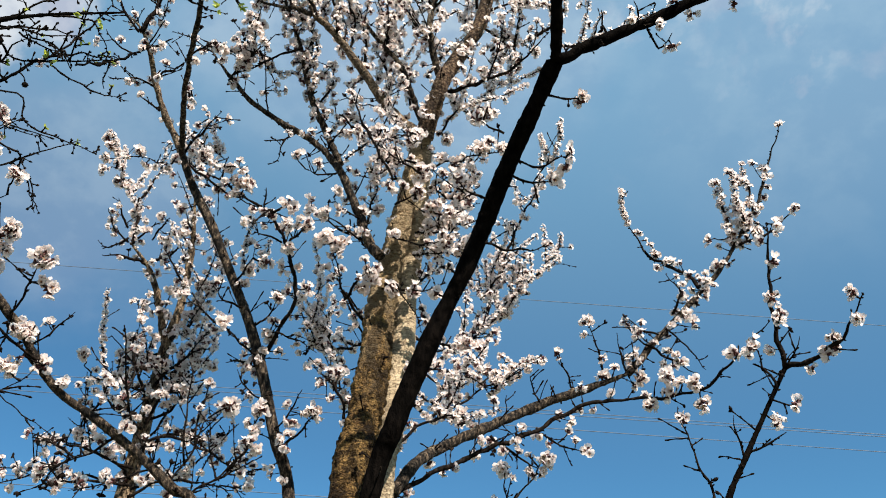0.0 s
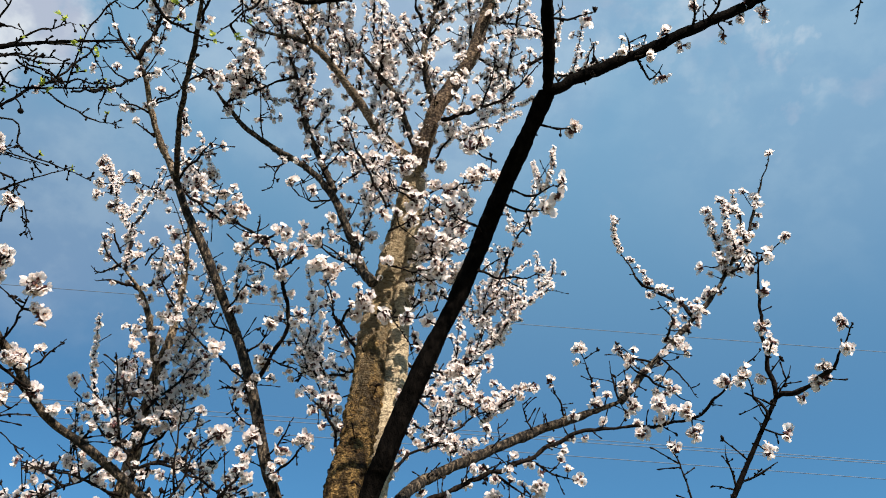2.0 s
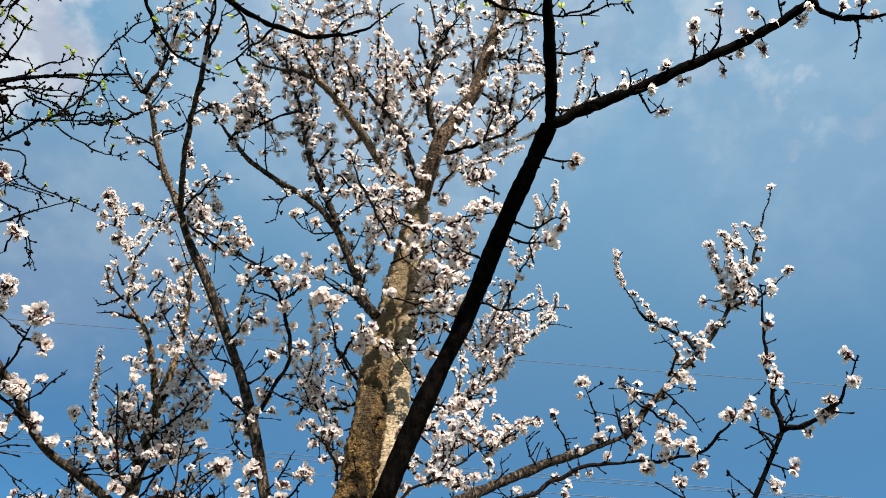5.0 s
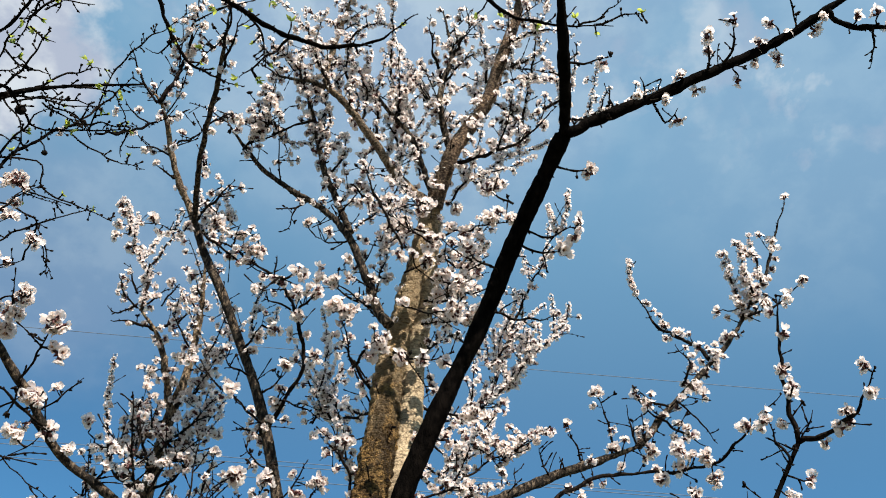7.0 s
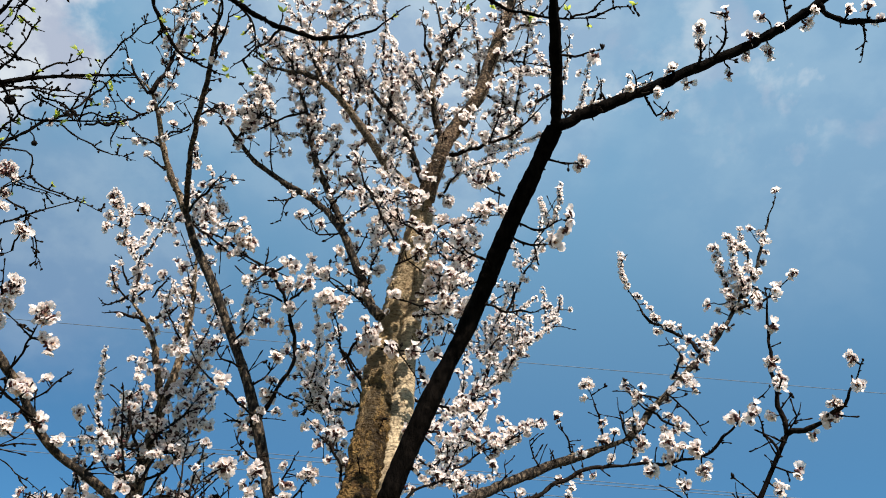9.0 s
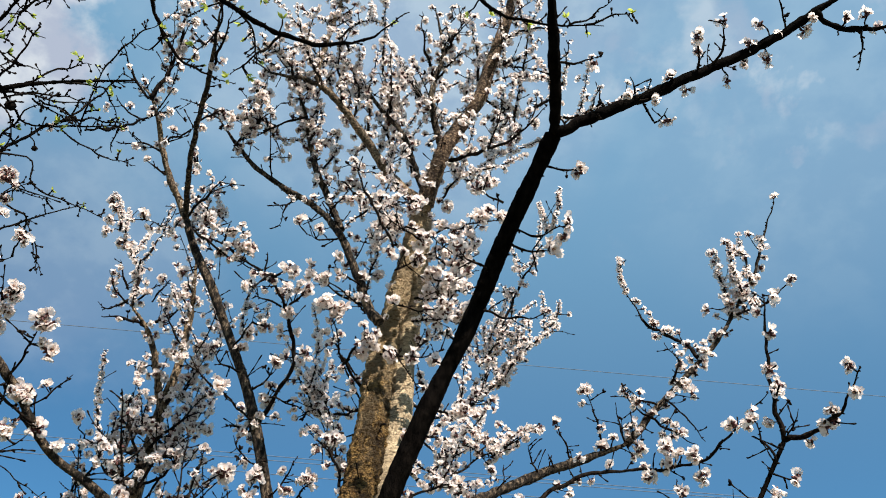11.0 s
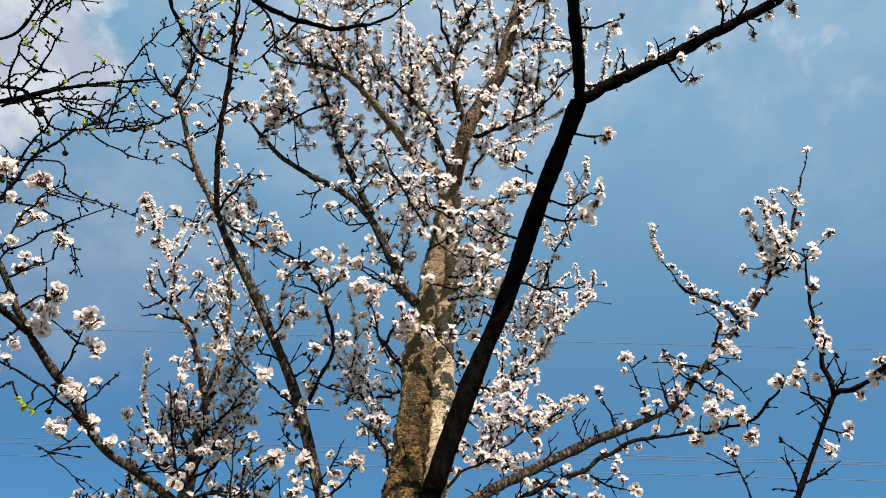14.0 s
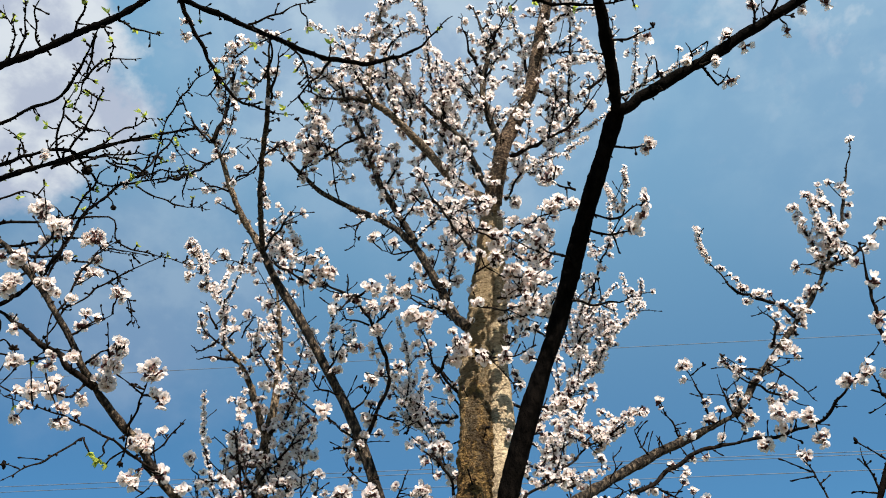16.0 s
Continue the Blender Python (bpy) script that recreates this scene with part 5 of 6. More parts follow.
branch(pale, "branch", [(0.012, 1.789, 3.517, 0.0042), (-0.046, 1.778, 3.591, 0.0036), (-0.067, 1.758, 3.671, 0.0029)], 34, 6, 1)
branch(pale, "branch", [(-0.296, 1.610, 3.639, 0.0041), (-0.226, 1.599, 3.717, 0.0035), (-0.154, 1.629, 3.763, 0.0028)], 34, 6, 1)
branch(pale, "branch", [(-0.527, 1.754, 3.411, 0.0041), (-0.511, 1.830, 3.414, 0.0035), (-0.475, 1.890, 3.437, 0.0028)], 30, 6, 1)
branch(pale, "branch", [(-0.487, 1.635, 3.520, 0.0040), (-0.531, 1.634, 3.575, 0.0034), (-0.485, 1.626, 3.655, 0.0028)], 30, 6, 1)
branch(pale, "branch", [(-0.392, 1.700, 3.489, 0.0041), (-0.426, 1.687, 3.558, 0.0034), (-0.496, 1.675, 3.616, 0.0028)], 30, 6, 1)
branch(pale, "branch", [(0.081, 1.904, 3.340, 0.0042), (0.140, 1.964, 3.346, 0.0036), (0.221, 1.982, 3.392, 0.0029)], 30, 6, 1)
branch(pale, "branch", [(-0.019, 1.855, 3.025, 0.0038), (-0.062, 1.849, 3.031, 0.0032), (-0.114, 1.837, 3.042, 0.0025)], 34, 6, 1)
branch(pale, "branch", [(0.007, 1.899, 2.972, 0.0038), (0.077, 1.919, 2.945, 0.0032), (0.162, 1.894, 2.970, 0.0025)], 34, 6, 1)
branch(pale, "branch", [(-0.033, 1.900, 2.804, 0.0037), (0.041, 1.900, 2.804, 0.0030), (0.123, 1.868, 2.843, 0.0024)], 34, 6, 1)
branch(pale, "branch", [(-0.040, 1.937, 2.750, 0.0036), (0.058, 1.932, 2.757, 0.0030), (0.124, 1.943, 2.736, 0.0024)], 34, 6, 1)
branch(pale, "branch", [(0.184, 2.345, 2.841, 0.0043), (0.246, 2.344, 2.930, 0.0036), (0.300, 2.339, 3.021, 0.0030)], 34, 6, 1)
branch(pale, "branch", [(0.146, 2.403, 2.743, 0.0042), (0.226, 2.424, 2.798, 0.0036), (0.290, 2.424, 2.888, 0.0029)], 34, 6, 1)
branch(pale, "branch", [(-0.816, 1.388, 2.099, 0.0012), (-0.755, 1.439, 2.062, 0.0012), (-0.707, 1.476, 2.032, 0.0012)], 0, 2, 0)
branch(pale, "branch", [(-0.830, 1.441, 2.100, 0.0012), (-0.798, 1.448, 2.126, 0.0012), (-0.765, 1.451, 2.158, 0.0012)], 0, 2, 0)
branch(plum, "branch", [(-1.022, 1.045, 3.091, 0.0032), (-1.023, 1.000, 3.119, 0.0027), (-0.991, 0.941, 3.172, 0.0021)], 0, 40, 0)
branch(plum, "branch", [(-0.962, 1.148, 3.057, 0.0028), (-0.938, 1.175, 3.051, 0.0022), (-0.916, 1.190, 3.052, 0.0022)], 0, 40, 0)
branch(plum, "branch", [(-1.037, 1.202, 3.040, 0.0028), (-1.004, 1.247, 3.025, 0.0023), (-0.953, 1.274, 3.035, 0.0023)], 0, 40, 0)
branch(plum, "branch", [(-1.147, 1.292, 2.962, 0.0034), (-1.160, 1.231, 3.004, 0.0028), (-1.186, 1.193, 3.015, 0.0022)], 0, 40, 0)
branch(plum, "branch", [(-1.040, 1.346, 3.065, 0.0036), (-0.962, 1.340, 3.117, 0.0030), (-0.885, 1.347, 3.153, 0.0024)], 0, 44, 0)
branch(plum, "branch", [(-1.002, 1.385, 3.055, 0.0030), (-0.945, 1.426, 3.052, 0.0025), (-0.918, 1.477, 3.021, 0.0025)], 0, 44, 0)
branch(plum, "branch", [(-0.948, 1.367, 3.102, 0.0030), (-0.880, 1.429, 3.157, 0.0025), (-0.870, 1.533, 3.142, 0.0026)], 0, 40, 0)
branch(plum, "branch", [(-0.985, 1.157, 3.105, 0.0034), (-0.927, 1.141, 3.149, 0.0028), (-0.847, 1.165, 3.173, 0.0023)], 0, 40, 0)
branch(plum, "branch", [(-0.887, 1.049, 3.164, 0.0027), (-0.882, 1.096, 3.137, 0.0022), (-0.908, 1.137, 3.095, 0.0022)], 0, 40, 0)
branch(plum, "branch", [(-1.097, 1.038, 3.047, 0.0026), (-1.040, 0.970, 3.060, 0.0021), (-1.044, 0.915, 3.091, 0.0020)], 0, 40, 0)
branch(plum, "branch", [(-1.135, 1.296, 2.968, 0.0029), (-1.096, 1.268, 3.019, 0.0023), (-1.025, 1.268, 3.067, 0.0023)], 0, 40, 0)
branch(plum, "branch", [(-1.099, 1.340, 3.031, 0.0030), (-1.063, 1.408, 2.995, 0.0024), (-1.092, 1.470, 2.914, 0.0024)], 0, 40, 0)
branch(plum, "branch", [(-0.634, 1.211, 3.101, 0.0028), (-0.681, 1.230, 3.068, 0.0023), (-0.712, 1.214, 3.067, 0.0017)], 0, 40, 0)
branch(plum, "branch", [(-1.027, 1.290, 2.949, 0.0027), (-0.962, 1.306, 2.979, 0.0022), (-0.843, 1.358, 3.005, 0.0023)], 0, 40, 0)
branch(plum, "branch", [(-0.968, 1.309, 2.973, 0.0028), (-0.931, 1.346, 2.964, 0.0022), (-0.892, 1.366, 2.971, 0.0023)], 0, 40, 0)
branch(plum, "branch", [(-0.860, 1.340, 3.012, 0.0028), (-0.891, 1.358, 2.978, 0.0023), (-0.916, 1.371, 2.951, 0.0022)], 0, 40, 0)
branch(pale, "branch", [(-0.900, 1.729, 3.363, 0.0033), (-0.945, 1.699, 3.367, 0.0026), (-0.973, 1.653, 3.393, 0.0020)], 10, 14, 0)
branch(pale, "branch", [(-0.888, 1.723, 3.374, 0.0046), (-0.843, 1.722, 3.395, 0.0040), (-0.793, 1.716, 3.422, 0.0033)], 14, 14, 0)
branch(pale, "branch", [(-0.830, 1.830, 3.226, 0.0033), (-0.864, 1.803, 3.236, 0.0026), (-0.882, 1.787, 3.244, 0.0026)], 6, 14, 0)
branch(pale, "branch", [(-0.855, 1.811, 3.307, 0.0033), (-0.888, 1.770, 3.302, 0.0026), (-0.965, 1.732, 3.269, 0.0026)], 6, 14, 0)
branch(pale, "branch", [(-0.780, 1.663, 3.192, 0.0037), (-0.693, 1.586, 3.158, 0.0030), (-0.655, 1.535, 3.150, 0.0023)], 6, 14, 0)
branch(pale, "branch", [(-0.648, 1.536, 3.151, 0.0029), (-0.590, 1.494, 3.140, 0.0023), (-0.568, 1.492, 3.150, 0.0023)], 14, 12, 0)
branch(back, "branch", [(-1.119, 2.237, 3.333, 0.0038), (-1.119, 2.216, 3.390, 0.0031), (-1.149, 2.180, 3.461, 0.0023)], 110, 6, 0)
branch(back, "branch", [(-1.033, 2.287, 3.237, 0.0038), (-1.067, 2.367, 3.199, 0.0031), (-1.085, 2.465, 3.141, 0.0023)], 35.1, 8, 0)
branch(back, "branch", [(-1.069, 2.371, 3.101, 0.0038), (-1.110, 2.329, 3.133, 0.0030), (-1.129, 2.281, 3.185, 0.0022)], 10.9, 14, 0)
branch(back, "branch", [(-1.070, 2.341, 3.142, 0.0038), (-1.089, 2.305, 3.179, 0.0030), (-1.097, 2.269, 3.222, 0.0022)], 6.2, 14, 0)
branch(back, "branch", [(-1.048, 2.371, 3.114, 0.0038), (-1.009, 2.365, 3.147, 0.0030), (-0.981, 2.354, 3.178, 0.0023)], 12.5, 14, 0)
branch(back, "branch", [(-0.994, 2.389, 3.122, 0.0030), (-0.967, 2.370, 3.164, 0.0030), (-0.937, 2.357, 3.199, 0.0023)], 0.0, 10, 0)
branch(back, "branch", [(-1.069, 2.361, 3.114, 0.0038), (-1.134, 2.362, 3.069, 0.0030), (-1.162, 2.336, 3.086, 0.0022)], 0.0, 16, 0)
branch(back, "branch", [(-0.848, 2.404, 3.090, 0.0038), (-0.883, 2.361, 3.133, 0.0030), (-0.906, 2.343, 3.146, 0.0023)], 23.4, 10, 0)
branch(back, "branch", [(-0.840, 2.389, 3.116, 0.0038), (-0.860, 2.343, 3.171, 0.0030), (-0.874, 2.309, 3.209, 0.0023)], 23.4, 10, 0)
branch(back, "branch", [(-0.867, 2.416, 2.965, 0.0037), (-0.906, 2.363, 3.025, 0.0029), (-0.925, 2.336, 3.054, 0.0022)], 25.0, 10, 1)
branch(back, "branch", [(-0.878, 2.456, 2.785, 0.0036), (-0.803, 2.438, 2.864, 0.0029), (-0.780, 2.393, 2.952, 0.0022)], 25.0, 10, 1)
branch(back, "branch", [(-0.848, 2.417, 2.874, 0.0036), (-0.751, 2.421, 2.922, 0.0029), (-0.709, 2.366, 3.029, 0.0022)], 25.0, 10, 1)
branch(back, "branch", [(-0.876, 2.436, 2.711, 0.0035), (-0.788, 2.477, 2.691, 0.0028), (-0.739, 2.455, 2.764, 0.0021)], 25.0, 10, 1)
branch(back, "branch", [(-0.896, 2.463, 2.642, 0.0035), (-0.833, 2.505, 2.601, 0.0028), (-0.784, 2.502, 2.641, 0.0021)], 23.4, 10, 1)
branch(back, "branch", [(-0.879, 2.468, 2.644, 0.0035), (-0.957, 2.428, 2.665, 0.0028), (-0.995, 2.383, 2.724, 0.0021)], 23.4, 10, 1)
branch(pale, "branch", [(-0.739, 1.913, 3.099, 0.0033), (-0.703, 1.948, 3.154, 0.0027), (-0.661, 1.974, 3.219, 0.0021)], 45, 10, 1)
branch(pale, "branch", [(-0.723, 1.923, 3.095, 0.0033), (-0.717, 1.940, 3.158, 0.0027), (-0.720, 1.947, 3.226, 0.0021)], 45, 10, 0)
branch(pale, "branch", [(-0.703, 1.859, 3.018, 0.0032), (-0.655, 1.860, 3.038, 0.0025), (-0.599, 1.863, 3.057, 0.0019)], 26, 10, 0)
branch(pale, "branch", [(-0.586, 1.785, 2.915, 0.0030), (-0.551, 1.733, 2.910, 0.0024), (-0.503, 1.742, 2.918, 0.0018)], 24, 12, 0)
branch(pale, "branch", [(-0.646, 1.712, 2.895, 0.0035), (-0.565, 1.772, 2.857, 0.0029), (-0.471, 1.819, 2.832, 0.0024)], 16, 14, 0)
branch(pale, "branch", [(-0.605, 2.246, 2.882, 0.0035), (-0.611, 2.225, 3.004, 0.0028), (-0.596, 2.236, 3.083, 0.0022)], 45, 8, 0)
branch(pale, "branch", [(-0.561, 2.249, 2.896, 0.0035), (-0.546, 2.258, 2.981, 0.0028), (-0.538, 2.279, 3.043, 0.0022)], 42, 8, 0)
branch(pale, "branch", [(-0.459, 1.822, 2.832, 0.0024), (-0.453, 1.803, 2.858, 0.0024), (-0.452, 1.786, 2.880, 0.0018)], 1, 12, 0)
branch(pale, "branch", [(-0.393, 1.805, 2.704, 0.0029), (-0.430, 1.788, 2.716, 0.0023), (-0.464, 1.775, 2.721, 0.0017)], 6, 14, 0)
branch(pale, "branch", [(-0.174, 1.919, 2.765, 0.0030), (-0.253, 1.871, 2.821, 0.0024), (-0.331, 1.839, 2.847, 0.0018)], 6, 14, 0)
branch(pale, "branch", [(0.440, 2.211, 3.327, 0.0031), (0.432, 2.198, 3.376, 0.0023), (0.415, 2.181, 3.444, 0.0023)], 110, 4, 0)
branch(pale, "branch", [(0.450, 2.207, 3.329, 0.0030), (0.483, 2.171, 3.394, 0.0023), (0.490, 2.136, 3.475, 0.0023)], 110, 4, 0)
branch(pale, "branch", [(0.128, 1.922, 3.319, 0.0035), (0.197, 1.921, 3.385, 0.0028), (0.300, 1.907, 3.456, 0.0022)], 45, 8, 1)
branch(pale, "branch", [(0.165, 2.402, 2.742, 0.0035), (0.211, 2.396, 2.849, 0.0029), (0.226, 2.377, 2.974, 0.0022)], 45, 6, 1)
branch(pale, "branch", [(0.178, 2.432, 2.791, 0.0036), (0.289, 2.443, 2.854, 0.0029), (0.311, 2.402, 3.014, 0.0022)], 45, 6, 1)
branch(pale, "branch", [(0.294, 2.380, 2.862, 0.0036), (0.333, 2.394, 2.927, 0.0029), (0.305, 2.397, 3.023, 0.0023)], 45, 6, 1)
branch(pale, "branch", [(0.325, 2.400, 2.920, 0.0029), (0.399, 2.408, 2.984, 0.0030), (0.488, 2.406, 3.055, 0.0023)], 50, 4, 0)
branch(pale, "branch", [(-0.377, 2.286, 2.697, 0.0033), (-0.360, 2.288, 2.802, 0.0028), (-0.360, 2.293, 2.892, 0.0021)], 40, 6, 1)
branch(pale, "branch", [(-0.276, 2.334, 2.633, 0.0033), (-0.355, 2.359, 2.675, 0.0027), (-0.410, 2.371, 2.743, 0.0021)], 45, 6, 1)
branch(pale, "branch", [(-0.241, 2.325, 2.658, 0.0034), (-0.339, 2.335, 2.724, 0.0027), (-0.384, 2.347, 2.794, 0.0021)], 45, 6, 1)
branch(pale, "branch", [(-0.041, 2.367, 2.601, 0.0034), (0.070, 2.441, 2.558, 0.0027), (0.146, 2.469, 2.610, 0.0021)], 40, 8, 1)
branch(pale, "branch", [(-0.056, 2.305, 2.496, 0.0032), (0.050, 2.377, 2.454, 0.0026), (0.104, 2.441, 2.426, 0.0020)], 40, 8, 1)
branch(pale, "branch", [(-0.022, 2.262, 2.588, 0.0032), (0.085, 2.297, 2.626, 0.0027), (0.177, 2.361, 2.600, 0.0020)], 36, 8, 1)
branch(pale, "branch", [(-0.080, 1.810, 2.575, 0.0022), (-0.038, 1.845, 2.519, 0.0017), (-0.012, 1.877, 2.462, 0.0016)], 2, 8, 0)
branch(pale, "branch", [(-0.433, 1.935, 2.496, 0.0028), (-0.388, 1.926, 2.488, 0.0023), (-0.295, 1.945, 2.441, 0.0017)], 2, 22, 0)
branch(pale, "branch", [(-0.207, 1.917, 2.385, 0.0027), (-0.240, 1.905, 2.355, 0.0022), (-0.285, 1.888, 2.305, 0.0016)], 2, 22, 0)
branch(pale, "branch", [(-0.171, 1.976, 2.499, 0.0029), (-0.223, 1.918, 2.592, 0.0023), (-0.264, 1.852, 2.688, 0.0017)], 2, 20, 0)
branch(pale, "branch", [(-0.483, 1.963, 2.529, 0.0029), (-0.439, 1.956, 2.561, 0.0023), (-0.414, 1.937, 2.604, 0.0017)], 2, 22, 0)
branch(pale, "branch", [(-0.506, 1.932, 2.574, 0.0029), (-0.550, 1.884, 2.573, 0.0023), (-0.574, 1.837, 2.598, 0.0017)], 2, 22, 0)
branch(pale, "branch", [(-0.541, 1.932, 2.657, 0.0029), (-0.499, 1.898, 2.691, 0.0023), (-0.477, 1.858, 2.722, 0.0018)], 2, 22, 0)
branch(pale, "branch", [(-0.387, 1.956, 2.231, 0.0027), (-0.338, 1.924, 2.279, 0.0021), (-0.315, 1.892, 2.311, 0.0016)], 2, 22, 0)
branch(pale, "branch", [(-0.400, 1.932, 2.283, 0.0027), (-0.449, 1.887, 2.309, 0.0021), (-0.473, 1.842, 2.343, 0.0016)], 2, 22, 0)
branch(pale, "branch", [(-0.315, 1.899, 3.112, 0.0033), (-0.282, 1.835, 3.113, 0.0026), (-0.225, 1.769, 3.120, 0.0019)], 3, 22, 0)
branch(pale, "branch", [(-0.262, 1.866, 3.004, 0.0031), (-0.309, 1.852, 2.981, 0.0025), (-0.353, 1.813, 2.971, 0.0018)], 2, 22, 0)
branch(pale, "branch", [(-0.407, 1.885, 3.182, 0.0033), (-0.442, 1.866, 3.118, 0.0026), (-0.460, 1.898, 3.077, 0.0019)], 3, 22, 0)
branch(pale, "branch", [(-0.187, 1.886, 2.829, 0.0030), (-0.226, 1.847, 2.841, 0.0024), (-0.261, 1.796, 2.852, 0.0018)], 2, 22, 0)
branch(pale, "branch", [(0.724, 2.311, 3.124, 0.0037), (0.703, 2.273, 3.184, 0.0030), (0.699, 2.254, 3.244, 0.0023)], 130, 2, 0)
branch(pale, "branch", [(-0.594, 1.678, 2.051, 0.0027), (-0.622, 1.655, 2.115, 0.0022), (-0.656, 1.625, 2.180, 0.0018)], 3, 30, 1)
branch(pale, "branch", [(-0.654, 1.650, 2.096, 0.0027), (-0.701, 1.643, 2.061, 0.0022), (-0.770, 1.636, 2.024, 0.0017)], 3, 30, 1)
branch(pale, "branch", [(-0.542, 1.700, 2.005, 0.0026), (-0.506, 1.697, 2.080, 0.0023), (-0.479, 1.688, 2.153, 0.0018)], 2, 30, 1)
branch(pale, "branch", [(-0.510, 1.708, 1.979, 0.0026), (-0.444, 1.719, 2.037, 0.0023), (-0.392, 1.721, 2.100, 0.0018)], 2, 30, 1)
branch(pale, "branch", [(-0.710, 1.622, 2.134, 0.0022), (-0.683, 1.611, 2.187, 0.0018), (-0.676, 1.588, 2.242, 0.0014)], 8, 22, 0)
branch(pale, "branch", [(-0.580, 1.687, 2.039, 0.0022), (-0.655, 1.679, 2.013, 0.0017), (-0.736, 1.664, 1.986, 0.0013)], 4, 26, 0)
branch(back, "branch", [(-0.928, 2.495, 2.281, 0.0039), (-1.016, 2.429, 2.367, 0.0033), (-1.111, 2.360, 2.433, 0.0019)], 7.2, 32, 1)
branch(back, "branch", [(-0.922, 2.469, 2.362, 0.0040), (-0.849, 2.454, 2.469, 0.0034), (-0.838, 2.414, 2.569, 0.0020)], 12, 20, 1)
branch(back, "branch", [(-0.935, 2.502, 2.248, 0.0039), (-0.773, 2.532, 2.328, 0.0034), (-0.644, 2.522, 2.456, 0.0021)], 7.2, 32, 1)
branch(back, "branch", [(-0.932, 2.498, 2.264, 0.0039), (-1.082, 2.431, 2.279, 0.0032), (-1.183, 2.382, 2.281, 0.0019)], 10.8, 26, 1)
branch(pale, "branch", [(0.015, 1.800, 2.935, 0.0031), (-0.042, 1.749, 2.918, 0.0024), (-0.105, 1.696, 2.930, 0.0018)], 4, 24, 0)
branch(pale, "branch", [(-0.087, 1.771, 2.808, 0.0029), (-0.024, 1.737, 2.822, 0.0023), (0.054, 1.727, 2.866, 0.0018)], 4, 24, 0)
branch(pale, "branch", [(-0.102, 1.822, 2.738, 0.0029), (-0.022, 1.795, 2.692, 0.0023), (0.078, 1.783, 2.707, 0.0017)], 4, 24, 0)
branch(pale, "branch", [(0.002, 1.787, 3.102, 0.0032), (-0.061, 1.761, 3.055, 0.0025), (-0.109, 1.715, 3.029, 0.0018)], 4, 24, 0)
branch(pale, "branch", [(-0.017, 1.861, 2.857, 0.0030), (0.056, 1.830, 2.814, 0.0024), (0.149, 1.767, 2.808, 0.0017)], 4, 24, 0)
branch(pale, "branch", [(-0.113, 1.852, 2.600, 0.0028), (-0.035, 1.823, 2.557, 0.0022), (0.054, 1.810, 2.576, 0.0017)], 3, 24, 0)
branch(pale, "branch", [(-0.079, 1.851, 2.953, 0.0031), (-0.131, 1.818, 3.036, 0.0025), (-0.157, 1.764, 3.123, 0.0019)], 30, 16, 1)
branch(pale, "branch", [(-0.175, 1.959, 2.886, 0.0032), (-0.150, 1.898, 2.969, 0.0025), (-0.090, 1.846, 3.037, 0.0019)], 30, 16, 1)
branch(pale, "branch", [(-0.247, 1.876, 3.062, 0.0032), (-0.178, 1.846, 3.105, 0.0026), (-0.126, 1.837, 3.121, 0.0019)], 30, 14, 1)
branch(pale, "branch", [(-0.076, 1.840, 3.195, 0.0033), (-0.146, 1.813, 3.218, 0.0026), (-0.216, 1.804, 3.220, 0.0020)], 30, 14, 1)
branch(pale, "branch", [(-0.668, 1.689, 3.358, 0.0032), (-0.603, 1.712, 3.359, 0.0026), (-0.536, 1.709, 3.382, 0.0020)], 24, 14, 1)
branch(pale, "branch", [(-0.615, 1.774, 3.298, 0.0033), (-0.571, 1.743, 3.341, 0.0026), (-0.466, 1.692, 3.416, 0.0020)], 24, 14, 1)
branch(pale, "branch", [(-0.208, 2.040, 2.359, 0.0029), (-0.270, 2.014, 2.398, 0.0023), (-0.323, 1.988, 2.437, 0.0017)], 16, 20, 1)
branch(pale, "branch", [(0.371, 2.141, 2.382, 0.0030), (0.364, 2.130, 2.409, 0.0024), (0.354, 2.124, 2.427, 0.0018)], 0, 14, 0)
branch(pale, "branch", [(0.219, 2.112, 2.317, 0.0023), (0.222, 2.100, 2.345, 0.0018), (0.223, 2.087, 2.377, 0.0018)], 0, 4, 0)
branch(pale, "branch", [(0.205, 2.044, 2.220, 0.0028), (0.215, 2.052, 2.194, 0.0022), (0.226, 2.056, 2.180, 0.0016)], 1, 14, 0)
branch(pale, "branch", [(0.729, 2.141, 2.614, 0.0032), (0.775, 2.151, 2.566, 0.0025), (0.832, 2.167, 2.489, 0.0019)], 2, 20, 0)
branch(pale, "branch", [(0.666, 2.136, 2.553, 0.0031), (0.620, 2.129, 2.593, 0.0025), (0.605, 2.112, 2.632, 0.0019)], 4, 20, 0)

cluster(pale, (-1.049, 1.250, 2.764), 7)
cluster(pale, (-1.078, 1.257, 2.632), 7)
cluster(pale, (-1.089, 1.275, 2.566), 6)
cluster(pale, (-1.014, 1.302, 2.568), 7)
cluster(pale, (-0.874, 1.377, 2.404), 8)
cluster(pale, (-0.896, 1.410, 2.375), 7)
cluster(pale, (-0.846, 1.358, 2.417), 4)
cluster(pale, (-0.748, 1.332, 2.340), 8)
cluster(pale, (-0.749, 1.382, 2.300), 3)
cluster(pale, (-0.824, 1.490, 2.261), 7)
cluster(pale, (-0.967, 1.355, 2.344), 6)
cluster(pale, (-0.993, 1.323, 2.324), 4)
cluster(pale, (-0.933, 1.303, 2.701), 7)
cluster(pale, (-0.845, 1.304, 2.528), 3)
